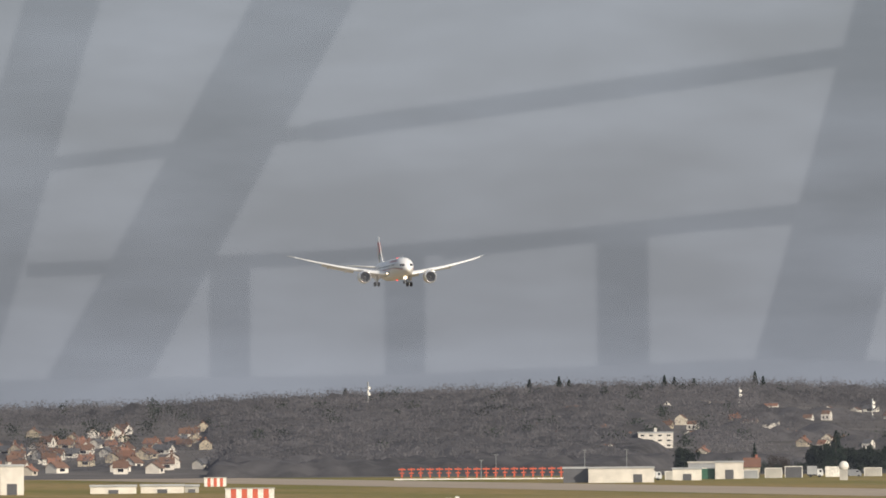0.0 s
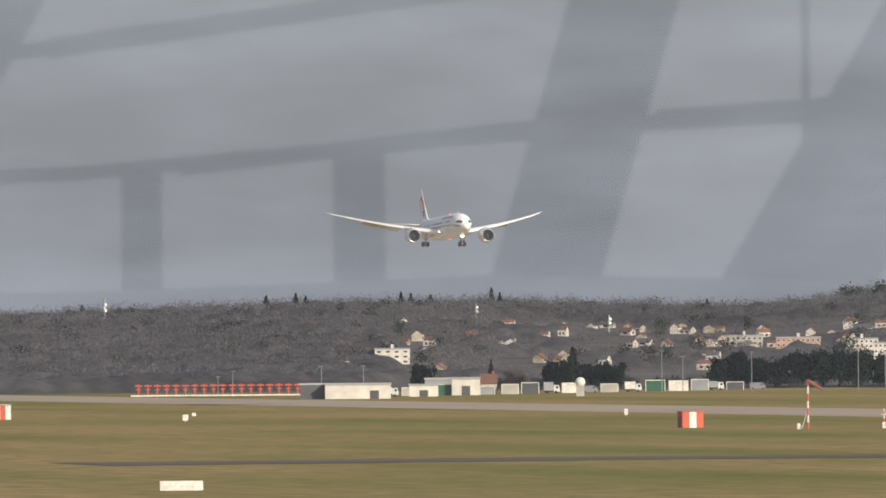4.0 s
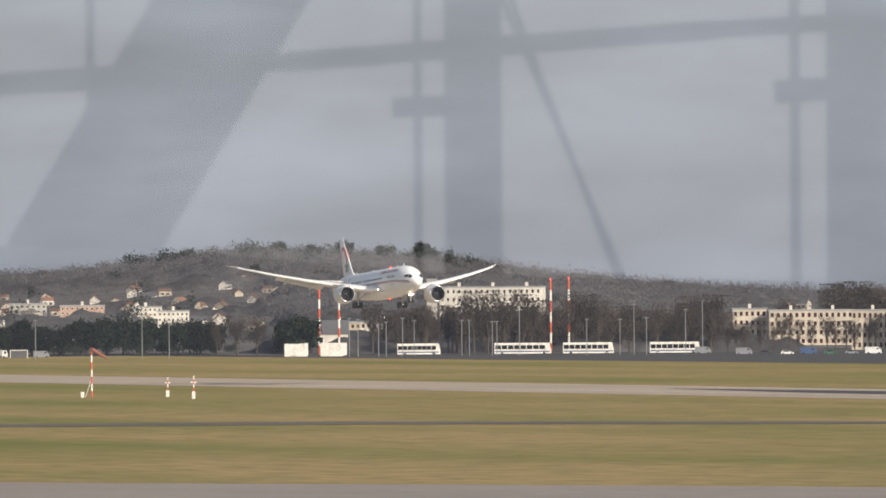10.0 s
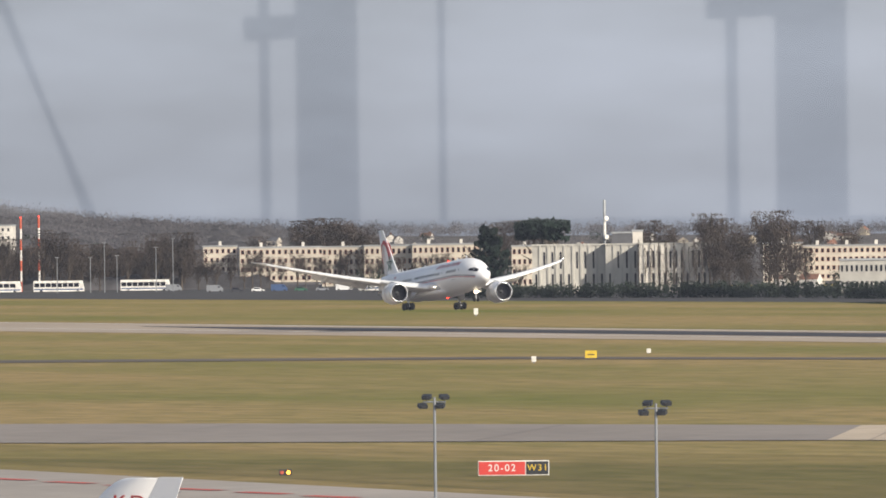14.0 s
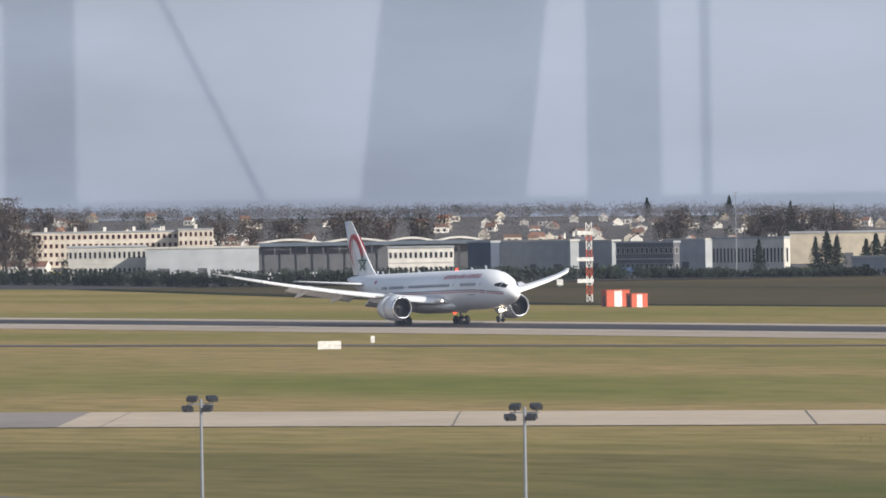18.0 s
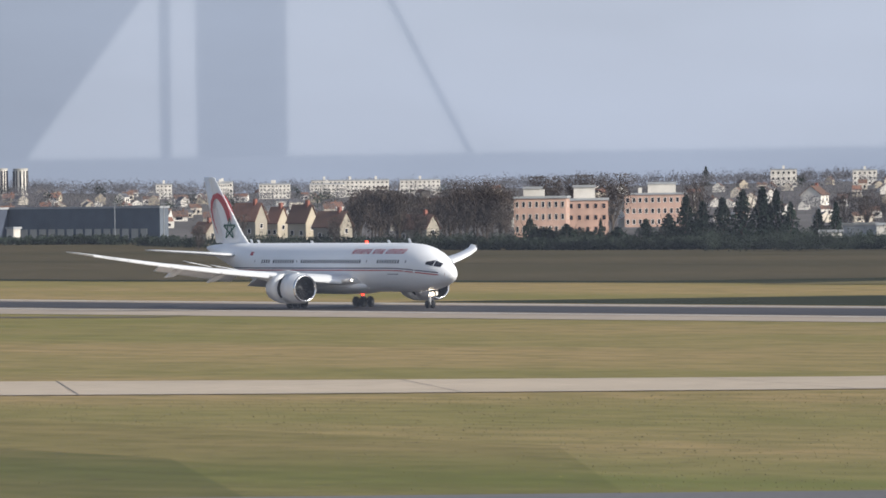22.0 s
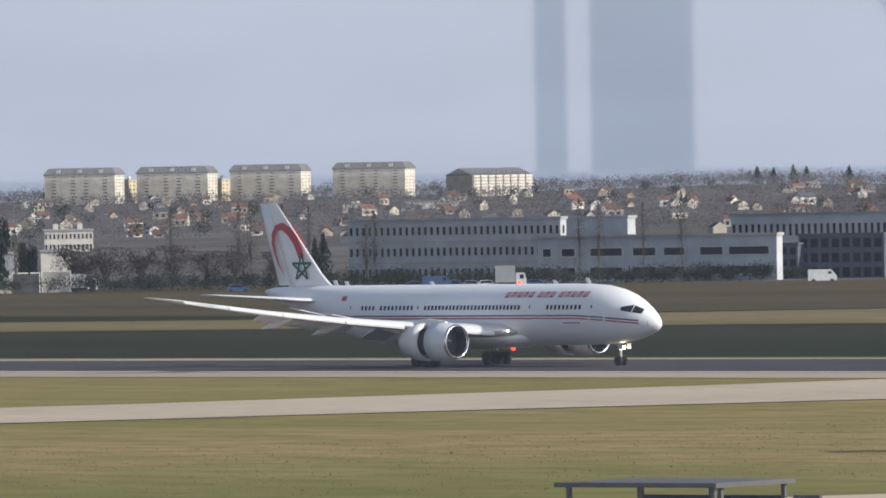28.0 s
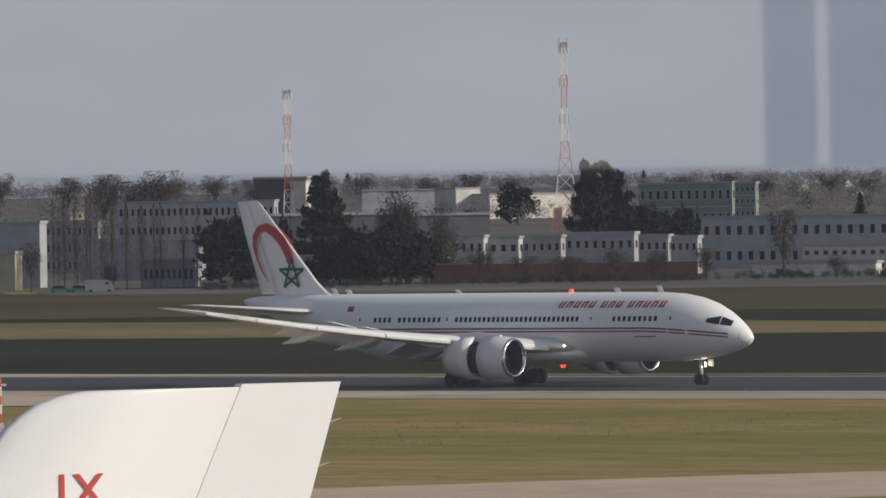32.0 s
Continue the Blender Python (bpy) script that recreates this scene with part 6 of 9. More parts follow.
coach(-2863.8, 1078.1, 69.4, 16.5, 6.8)
coach(-2853.8, 1104.4, 68.8, 16.3, 6.7)
van(-2831.8, 1105.6, 68.7, 7.5, 5.0, 1)
container(-2858.0, 975.8, 71.1, 7.2, 4.7, 0)
container(-2854.3, 986.7, 70.9, 7.1, 4.4, 0)
coach(-2678.2, 1112.4, 67.4, 5.2, 5.8)
coach(-2675.6, 1118.6, 67.3, 5.6, 5.3)
coach(-2673.0, 1124.8, 67.2, 6.1, 5.1)
light_pole(-2833.5, 985.4, 70.8, 0.5, 12.1)
light_pole(-2832.6, 988.0, 70.8, 0.5, 11.7)
light_pole(-2830.5, 994.2, 70.6, 0.5, 9.9)
light_pole(-2829.7, 996.5, 70.6, 0.5, 10.8)
light_pole(-2827.9, 1001.4, 70.5, 0.5, 12.0)
light_pole(-2826.7, 1004.9, 70.4, 0.5, 11.2)
light_pole(-2821.6, 1019.2, 70.1, 0.5, 11.2)
light_pole(-2820.8, 1021.4, 70.1, 0.5, 11.2)
light_pole(-2818.3, 1028.3, 70.0, 0.5, 10.8)
light_pole(-2817.8, 1029.7, 69.9, 0.5, 10.7)
light_pole(-2815.3, 1036.4, 69.8, 0.5, 14.4)
light_pole(-2807.8, 1056.5, 69.4, 0.5, 11.3)
light_pole(-2804.1, 1066.4, 69.2, 0.5, 11.2)
light_pole(-2802.5, 1070.6, 69.1, 0.5, 15.9)
light_pole(-2801.1, 1074.3, 69.0, 0.5, 11.7)
light_pole(-2796.6, 1085.9, 68.8, 0.5, 14.2)
light_pole(-2794.6, 1090.9, 68.7, 0.5, 16.9)
apartments(-3021.5, 1197.0, 68.4, 11.7, 14.4, 11, 4, 6, M_CREAM, M_BRICKRED)
apartments(-2913.2, 1198.3, 67.6, 14.2, 13.8, 11, 4, 8, M_CREAM, M_BRICKRED)
apartments(-2898.2, 1208.4, 67.4, 16.0, 14.0, 11, 4, 9, M_CREAM, M_BRICKRED)
apartments(-2881.6, 1221.9, 67.0, 21.6, 14.2, 11, 4, 12, M_CREAM, M_BRICKRED)
apartments(-2797.8, 1214.4, 66.5, 8.4, 13.4, 11, 4, 5, M_CREAM, M_BRICKRED)
slit_hall(-2453.4, 1078.6, 66.3, 20.9, 14.0, M_CONCRETE, 9)
slit_hall(-2442.6, 1090.5, 65.9, 9.6, 14.0, M_CONCRETE, 4)
slit_hall(-2427.6, 1099.5, 65.6, 19.2, 14.0, M_WALLWHITE, 12)
shed(-2456.4, 1096.5, 65.9, 5.5, 17.3, 6, M_SLATE)
shed(-2454.5, 1100.6, 65.9, 2.9, 17.8, 5, M_WALLWHITE)
hill_mast(-2467.5, 1096.1, 66.1, 1.0, 26.5)
apartments(-2763.5, 1290.6, 65.0, 12.8, 13.3, 11, 4, 8, M_CREAM, M_BRICKRED)
apartments(-2759.6, 1322.2, 64.4, 47.7, 12.3, 11, 4, 26, M_CREAM, M_BRICKRED)
apartments(-2737.7, 1344.4, 63.8, 11.3, 12.8, 11, 4, 7, M_CREAM, M_BRICKRED)

# -- cargo halls --
office(-2308.4, 1106.7, 64.4, 21.2, 9.2, 12, 2, 16, M_CONCRETE)
shed(-2279.2, 1121.1, 63.8, 30.3, 8.6, 20, M_METALGREY)
arch_hall(-2336.0, 1186.5, 63.1, 36.5, 10.1, 30)
office(-2190.5, 1141.3, 62.5, 17.2, 8.1, 14, 2, 13, M_WALLWHITE)
arch_hall(-2339.4, 1223.5, 62.4, 26.9, 10.1, 30)
shed(-2156.3, 1141.8, 14.0, 8.9, 9.3, 3.0, M_BLUEDARK)
shed(-2176.2, 1168.3, 14.0, 28.9, 9.3, 3.0, M_METALGREY)
shed(-2177.3, 1187.4, 14.0, 13.0, 9.0, 3.0, M_METALGREY)
office(-2136.1, 1179.2, 14.0, 21.9, 8.6, 2.2, 2, 12, M_SLATE)
shed(-2165.8, 1208.2, 14.0, 15.3, 9.0, 3.0, M_METALGREY)
office(-2131.8, 1207.5, 14.0, 27.1, 9.3, 2.2, 1, 20, M_WALLWHITE)
shed(-2335.4, 1354.9, 59.9, 33.5, 9.8, 20, M_PLASTER)
shed(-2003.5, 1189.4, 14.0, 62.0, 4.5, 3.0, M_METALGREY)
shed(-1982.0, 1205.8, 14.0, 4.5, 4.5, 3.0, M_WALLWHITE)
shed(-1990.0, 1211.9, 14.0, 43.6, 8.9, 3.0, M_BLUEDARK)
dock_hall(-1945.5, 1226.7, 14.0, 51.8, 8.9, 3.0)
shed(-1938.0, 1201.0, 14.0, 2.3, 4.3, 2.4, M_WALLWHITE)
light_pole(-2046.6, 1155.0, 60.6, 0.6, 20.7)
light_pole(-2005.2, 1225.5, 58.6, 0.6, 8.8)
light_pole(-1899.7, 1205.7, 57.6, 0.5, 9.7)
light_pole(-1893.4, 1215.6, 57.3, 0.5, 9.5)
van(-2127.3, 1067.3, 63.4, 3.4, 4.6, 3)
van(-2123.4, 1074.9, 63.2, 3.4, 4.9, 3)
van(-2099.7, 1120.5, 61.9, 3.4, 4.4, 1)
van(-2086.1, 1145.6, 61.2, 3.4, 3.5, 2)
van(-2080.6, 1155.6, 61.0, 3.4, 3.4, 1)

# -- far suburb --
round_tower(-3700.2, 2287.1, 58.3, 5.0, 19.2)
round_tower(-3738.2, 2320.8, 58.2, 6.6, 19.1)
apartments(-3535.3, 2173.5, 58.4, 16.4, 14.8, 12, 2, 8, M_WALLWHITE, M_WALLWHITE)
apartments(-3492.2, 2242.2, 57.3, 7.0, 12.1, 12, 4, 4, M_WALLWHITE, M_WALLWHITE)
apartments(-3478.1, 2263.9, 56.9, 9.0, 12.7, 12, 3, 5, M_WALLWHITE, M_WALLWHITE)
apartments(-3466.1, 2282.2, 56.6, 10.5, 11.6, 12, 3, 6, M_WALLWHITE, M_WALLWHITE)
apartments(-3447.2, 2310.8, 56.2, 34.1, 12.8, 12, 4, 18, M_WALLWHITE, M_WALLWHITE)
apartments(-3429.9, 2336.3, 55.7, 17.7, 12.6, 12, 4, 9, M_WALLWHITE, M_WALLWHITE)
apartments(-3436.8, 2235.8, 57.0, 7.9, 12.3, 12, 4, 8, M_WALLWHITE, M_WALLWHITE)
apartments(-3423.8, 2255.6, 56.6, 13.5, 11.6, 12, 4, 8, M_WALLWHITE, M_WALLWHITE)
apartments(-3411.2, 2274.5, 56.3, 14.8, 11.4, 12, 4, 8, M_WALLWHITE, M_WALLWHITE)
house(-1798.7, 1177.8, 14.0, 7.7, 9.6, 4.0, M_CREAM_SHADED, M_TILE)
house(-1803.5, 1188.8, 14.0, 3.5, 8.6, 3.8, M_PLASTER, M_TILE)
house(-1733.6, 1149.4, 14.0, 5.5, 9.3, 4.0, M_PLASTER, M_ROOFBROWN)
house(-1713.3, 1143.8, 14.0, 7.9, 7.9, 4.0, M_CREAM_SHADED, M_ROOFBROWN)
house(-1686.4, 1147.9, 14.0, 8.9, 7.1, 4.0, M_CREAM_SHADED, M_ROOFBROWN)
house(-1795.7, 1164.0, 14.0, 4.2, 5.5, 4.0, M_CREAM_SHADED, M_ROOFBROWN)

# -- pink flats, firs and fuel tanks --
apartments(-1646.5, 1152.9, 51.0, 11.1, 10.9, 12, 4, 8, M_PINK, M_WALLWHITE)
apartments(-1657.2, 1172.4, 54.7, 8.8, 10.3, 12, 4, 5, M_PINK, M_PINK)
shed(-1657.6, 1171.9, 54.7, 4.6, 13.1, 6, M_WALLWHITE)
shed(-1705.0, 1191.4, 55.1, 4.0, 12.8, 6, M_WALLWHITE)
apartments(-2030.4, 1458.6, 54.3, 16.5, 9.9, 12, 3, 10, M_PINK, M_WALLWHITE)
shed(-2037.6, 1465.8, 54.3, 7.4, 12.7, 8, M_WALLWHITE)
house(-2446.7, 1821.0, 123.4, 7.5, 9.8, 7, M_WALLWHITE, M_ROOFBROWN)
shed(-1498.2, 1119.0, 53.2, 4.6, 3.9, 5, M_WALLWHITE)
shed(-1510.7, 1135.7, 53.1, 7.0, 5.1, 6, M_METALGREY)
shed(-1498.8, 1134.9, 52.9, 6.5, 5.1, 6, M_WALLWHITE)
apartments(-3377.4, 2496.6, 53.5, 11.6, 15.0, 10, 3, 5, M_WALLWHITE, M_WALLWHITE)
apartments(-3355.8, 2525.6, 53.0, 10.8, 14.3, 10, 3, 5, M_WALLWHITE, M_WALLWHITE)
apartments(-3343.7, 2541.5, 52.8, 3.0, 13.0, 10, 3, 5, M_WALLWHITE, M_WALLWHITE)
apartments(-3318.0, 2575.0, 52.2, 9.3, 13.9, 10, 3, 5, M_WALLWHITE, M_WALLWHITE)
apartments(-3308.8, 2586.9, 52.0, 9.3, 14.4, 10, 3, 5, M_WALLWHITE, M_WALLWHITE)
water_tower(-2589.1, 2046.2, 51.7, 5.3, 24.5)
fuel_tank(-1481.9, 1189.1, 51.3, 19.3, 11.7, M_TANKBLUE)
fuel_tank(-1447.8, 1199.3, 50.4, 20.4, 12.2, M_TANKBLUE)
fuel_tank(-1445.8, 1232.8, 49.6, 35.8, 11.9, M_TANKBLUE)
fuel_tank(-1384.7, 1211.7, 48.8, 15.2, 12.2, M_TANKWHITE)
fuel_tank(-1447.6, 1276.4, 48.6, 13.1, 13.6, M_TANKWHITE)
shed(-1325.0, 1158.4, 48.8, 7.7, 7.6, 5, M_CONCRETE)
truck(-1334.0, 1101.5, 50.5, 2.7, 4.8, 0)
truck(-1329.5, 1107.0, 50.2, 4.9, 5.0, 1)
container(-1324.4, 1113.0, 50.0, 4.7, 4.3, 0)
van(-1318.9, 1119.6, 49.7, 2.5, 4.3, 1)
container(-1312.1, 1127.5, 49.3, 4.4, 3.8, 0)
container(-1307.9, 1132.4, 49.1, 7.8, 4.1, 0)
container(-1297.8, 1143.9, 48.6, 4.2, 4.1, 0)
container(-1294.5, 1147.7, 48.4, 5.5, 4.2, 4)
container(-1290.3, 1152.4, 48.2, 6.2, 3.9, 0)
container(-1285.4, 1157.9, 48.0, 8.3, 4.3, 0)
container(-1280.7, 1163.1, 47.8, 5.0, 3.8, 3)
container(-1277.0, 1167.2, 47.6, 5.2, 5.8, 2)
truck(-1273.6, 1170.9, 47.4, 4.2, 3.4, 0)
house(-1681.1, 1495.4, 48.4, 4.6, 8.1, 8, M_PLASTER, M_TILE)
apartments(-1813.5, 1662.2, 47.5, 12.7, 8.3, 10, 2, 12, M_WALLWHITE, M_WALLWHITE)
shed(-1374.9, 1237.8, 48.0, 14.4, 7.0, 6, M_METALGREY)
shed(-1328.6, 1214.4, 47.6, 5.8, 7.6, 4, M_WALLWHITE)

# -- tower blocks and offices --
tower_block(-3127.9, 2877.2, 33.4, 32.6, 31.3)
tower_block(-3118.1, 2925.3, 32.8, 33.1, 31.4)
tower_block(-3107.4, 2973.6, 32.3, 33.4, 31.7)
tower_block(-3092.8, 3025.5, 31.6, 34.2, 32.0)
apartments(-3150.5, 2926.5, 87.1, 10.3, 26.1, 10, 6, 5, M_YELLOWISH, M_WALLWHITE)
apartments(-3121.5, 2957.4, 86.6, 10.3, 25.7, 10, 6, 5, M_YELLOWISH, M_WALLWHITE)
balcony_block(-2966.3, 2973.4, 82.9, 37.5, 28.1)
apartments(-1821.1, 1668.7, 47.5, 12.7, 7.8, 10, 2, 10, M_WALLWHITE, M_WALLWHITE)
shed(-2558.0, 2533.1, 45.3, 20.5, 14.3, 20, M_WALLWHITE)
shed(-2507.9, 2441.4, 45.8, 6.3, 14.0, 10, M_WALLWHITE)
house(-2366.5, 2413.3, 84.4, 5.7, 15.8, 9, M_WALLWHITE, M_TILE)
office(-1268.7, 1262.8, 14.0, 47.1, 12.3, 2.2, 3, 34, M_GREYWALL)
shed(-1256.3, 1289.1, 14.0, 14.0, 12.2, 3.0, M_GREYWALL)
strip_office(-1206.6, 1253.7, 14.0, 50.9, 8.8, 2.2, 2, M_GREYWALL)
office(-1226.5, 1317.4, 14.0, 35.6, 12.2, 2.2, 2, 26, M_GREYWALL)
shed(-1203.2, 1325.3, 14.0, 13.1, 11.9, 3.0, M_CONCRETE)
glass_block(-1191.6, 1274.8, 14.0, 6.0, 6.8)
glass_block(-1181.8, 1279.8, 14.0, 17.8, 8.4)
shed(-1165.9, 1278.1, 14.0, 5.2, 9.1, 3.0, M_SLATE)
office(-1156.2, 1280.2, 14.0, 12.1, 7.8, 2.2, 2, 4, M_REDWALL)
office(-1144.5, 1283.9, 14.0, 11.4, 7.8, 2.2, 2, 9, M_BEIGE)
shed(-1129.1, 1284.2, 14.0, 13.2, 7.7, 3.0, M_BEIGE)
shed(-1174.9, 1310.4, 14.0, 39.0, 9.2, 3.0, M_METALGREY)
office(-1152.1, 1343.7, 14.0, 44.9, 12.5, 2.2, 3, 24, M_GREYWALL)
office(-1109.1, 1308.1, 14.0, 13.6, 6.3, 2.2, 2, 7, M_BEIGE)
shed(-1098.9, 1312.7, 14.0, 8.4, 6.4, 3.0, M_BEIGE)
car(-1203.0, 1187.0, 45.4, 2.0, 2.8, 2)
van(-1200.4, 1189.6, 45.3, 2.8, 3.4, 2)
car(-1198.0, 1192.0, 45.1, 2.9, 2.9, 2)
car(-1195.9, 1194.2, 45.0, 2.4, 3.0, 1)
car(-1193.9, 1196.1, 44.9, 2.5, 3.1, 0)
truck(-1191.0, 1199.0, 44.8, 5.6, 4.1, 4)
car(-1187.8, 1202.2, 44.7, 2.5, 2.6, 2)
car(-1219.4, 1170.1, 46.2, 2.5, 4.2, 4)
van(-1217.1, 1172.5, 46.1, 3.0, 4.3, 3)
car(-1214.7, 1175.0, 45.9, 3.0, 3.8, 3)
car(-1225.2, 1164.0, 46.5, 3.0, 3.8, 2)
van(-1150.7, 1237.7, 42.9, 4.5, 2.5, 0)
car(-1135.6, 1251.6, 42.2, 2.5, 2.4, 0)
car(-1132.8, 1254.1, 42.1, 3.0, 2.4, 0)
car(-1109.6, 1274.7, 41.0, 2.8, 2.6, 4)
van(-1107.1, 1276.9, 40.9, 2.7, 2.6, 4)
car(-1102.6, 1280.8, 40.7, 3.5, 2.2, 2)
car(-1099.8, 1283.2, 40.6, 2.8, 2.2, 2)
slab_tower(-2409.9, 2728.0, 79.5, 9.2, 20.0)
slab_tower(-2439.6, 2781.8, 79.3, 10.4, 20.1)
slab_tower(-2420.8, 2798.2, 78.9, 10.7, 20.1)
slab_tower(-2403.4, 2813.2, 78.5, 10.4, 19.9)

# -- school, works and masts --
shed(-1103.8, 1332.1, 14.0, 12.7, 12.6, 3.0, M_DULL)
office(-1202.5, 1471.0, 14.0, 11.8, 12.1, 2.2, 3, 10, M_DULL)
shed(-1087.8, 1306.4, 14.0, 11.5, 7.3, 3.0, M_BEIGE)
office(-1307.7, 1643.2, 14.0, 38.2, 15.6, 2.2, 3, 26, M_DULL)
shed(-1508.2, 1930.7, 14.0, 15.2, 21.2, 3.0, M_SLATE)
shed(-1498.5, 1925.7, 14.0, 4.4, 20.4, 3.0, M_WALLWHITE)
lattice_mast(-1500.9, 1923.8, 38.0, 1.9, 43.6, 1.0)
lattice_mast(-1360.8, 1854.2, 36.3, 4.7, 52.7, 3.2)
shed(-1122.9, 1394.0, 14.0, 24.9, 8.9, 3.0, M_METALGREY)
office(-1062.5, 1327.1, 14.0, 10.2, 5.5, 2.2, 1, 9, M_DULL)
shed(-1194.2, 1541.5, 41.8, 36.3, 12.7, 20, M_SLATE)
shed(-1187.1, 1559.6, 41.3, 35.3, 12.3, 20, M_SLATE)
shed(-1048.4, 1350.9, 14.0, 13.8, 5.7, 3.0, M_METALGREY)
shed(-1742.6, 2318.0, 64.9, 8.4, 17.8, 14, M_WALLWHITE)
shed(-1728.3, 2328.7, 64.6, 28.5, 15.8, 20, M_WALLWHITE)
shed(-1785.9, 2348.0, 37.3, 26.5, 17.6, 16, M_DULL)
office(-1048.9, 1388.3, 14.0, 5.6, 7.5, 2.2, 2, 4, M_DULL)
office(-1043.8, 1392.2, 14.0, 6.3, 8.7, 2.2, 2, 4, M_GREYWALL)
office(-1038.5, 1396.1, 14.0, 6.0, 8.4, 2.2, 2, 3, M_GREYWALL)
office(-1032.8, 1400.3, 14.0, 7.6, 8.5, 2.2, 2, 5, M_DULL)
office(-1024.2, 1406.6, 14.0, 13.7, 8.9, 2.2, 2, 8, M_DULL)
office(-1016.2, 1412.4, 14.0, 5.9, 8.3, 2.2, 2, 4, M_DULL)
office(-1011.6, 1415.7, 14.0, 5.4, 8.0, 2.2, 2, 4, M_DULL)
brick_wall(-988.3, 1346.2, 14.0, 50.4, 4.3)
office(-1022.6, 1469.2, 14.0, 40.5, 11.3, 2.2, 2, 18, M_DULL)
office(-974.6, 1417.2, 14.0, 20.1, 6.2, 2.2, 2, 11, M_WALLWHITE)
shed(-963.5, 1388.5, 14.0, 23.8, 3.3, 3.0, M_WALLWHITE)
office(-1453.1, 2034.3, 14.0, 26.5, 18.2, 2.2, 2, 12, M_GREEN)
office(-1411.4, 2002.6, 14.0, 5.8, 18.0, 2.2, 4, 4, M_GREEN)
car(-1052.6, 1283.6, 39.4, 3.0, 3.6, 4)
car(-1049.9, 1285.8, 39.2, 3.0, 3.3, 4)
car(-1031.5, 1300.6, 38.4, 2.5, 3.0, 3)
van(-1047.3, 1287.9, 39.1, 2.8, 3.5, 4)

# -- trees --
round_pine(-3008.0, 865.4, 73.9, 6.8, 9.2)
round_pine(-3006.7, 870.0, 73.9, 6.0, 9.9)
round_pine(-3005.0, 875.7, 73.7, 7.5, 8.5)
round_pine(-3003.3, 881.7, 73.6, 6.8, 8.9)
round_pine(-3002.0, 885.8, 73.5, 6.0, 8.8)
round_pine(-2991.9, 919.5, 72.9, 8.3, 10.0)
round_pine(-2990.2, 924.9, 72.8, 7.5, 12.1)
round_pine(-2988.9, 929.3, 72.7, 8.3, 9.8)
round_pine(-2986.6, 936.5, 72.6, 9.0, 10.4)
round_pine(-2984.4, 943.7, 72.4, 9.0, 11.7)
round_pine(-2982.1, 950.8, 72.3, 9.8, 12.0)
round_pine(-2980.1, 957.1, 72.2, 9.0, 12.2)
round_pine(-2978.1, 963.4, 72.1, 9.0, 12.1)
round_pine(-2976.0, 969.6, 71.9, 8.3, 10.8)
round_pine(-2974.0, 975.8, 71.8, 8.3, 11.1)
round_pine(-2972.2, 981.2, 71.7, 9.0, 11.3)
round_pine(-2970.6, 986.2, 71.6, 7.5, 10.9)
round_pine(-2962.1, 1011.4, 71.1, 9.8, 11.8)
round_pine(-2963.3, 1007.8, 71.2, 6.8, 10.4)
round_pine(-3019.9, 823.0, 74.7, 5.3, 9.0)
round_pine(-3019.1, 825.8, 74.7, 4.5, 8.6)
fir(-2958.0, 858.3, 73.8, 5.9, 15.1)
fir(-2888.3, 811.0, 74.3, 2.9, 11.2)
round_pine(-2914.3, 996.5, 71.1, 12.6, 12.5)
round_pine(-2915.4, 993.4, 71.2, 8.9, 10.7)
bare_tree(-2902.7, 1030.0, 70.5, 9.6, 14.2)
bare_tree(-2895.5, 1050.1, 70.1, 11.1, 20.4)
bare_tree(-2893.9, 1054.4, 70.0, 9.6, 19.5)
bare_tree(-2892.0, 1059.6, 69.9, 11.1, 20.7)
bare_tree(-2890.0, 1065.2, 69.8, 9.6, 19.3)
bare_tree(-2888.2, 1070.0, 69.7, 8.1, 17.4)
bare_tree(-2884.3, 1080.4, 69.5, 9.6, 20.1)
bare_tree(-2882.9, 1084.2, 69.4, 8.9, 19.1)
bare_tree(-2881.4, 1088.2, 69.3, 8.1, 17.2)
bare_tree(-2877.8, 1097.6, 69.1, 7.4, 15.3)
bare_tree(-2874.5, 1106.2, 68.9, 8.1, 16.1)
bare_tree(-2900.8, 1035.3, 70.4, 8.9, 16.0)
bare_tree(-2871.2, 1114.8, 68.8, 8.9, 16.0)
bare_tree(-2868.1, 1122.6, 68.6, 11.1, 18.7)
bare_tree(-2947.3, 992.6, 71.4, 7.5, 12.5)
bare_tree(-2949.4, 986.4, 71.5, 8.2, 13.0)
bare_tree(-2951.5, 980.2, 71.6, 5.2, 10.0)
bare_tree(-2992.6, 846.4, 74.2, 4.5, 6.2)
bare_tree(-2991.6, 850.0, 74.1, 5.2, 5.8)
bare_tree(-3103.2, 1261.9, 67.9, 12.1, 20.0)
bare_tree(-3100.2, 1269.4, 67.7, 13.7, 20.9)
bare_tree(-3097.1, 1276.8, 67.6, 13.7, 20.2)
bare_tree(-3094.1, 1284.2, 67.5, 10.4, 18.7)
bare_tree(-3122.5, 1213.3, 68.8, 13.7, 18.6)
bare_tree(-3119.6, 1220.8, 68.6, 12.1, 16.5)
bare_tree(-3084.8, 1306.3, 67.0, 7.2, 9.4)
bare_tree(-3109.3, 1247.0, 68.1, 10.4, 17.2)
cedar(-2444.1, 1049.8, 66.8, 16.0, 19.2)
umbrella_pine(-2703.8, 1179.7, 66.4, 18.4, 22.1)
bare_tree(-2428.9, 1034.5, 66.9, 8.2, 8.5)
bare_tree(-2431.0, 1029.4, 67.0, 6.3, 7.5)
bare_tree(-2422.3, 1049.8, 66.6, 5.1, 8.3)
poplar(-2371.6, 1065.6, 65.8, 2.5, 12.9)
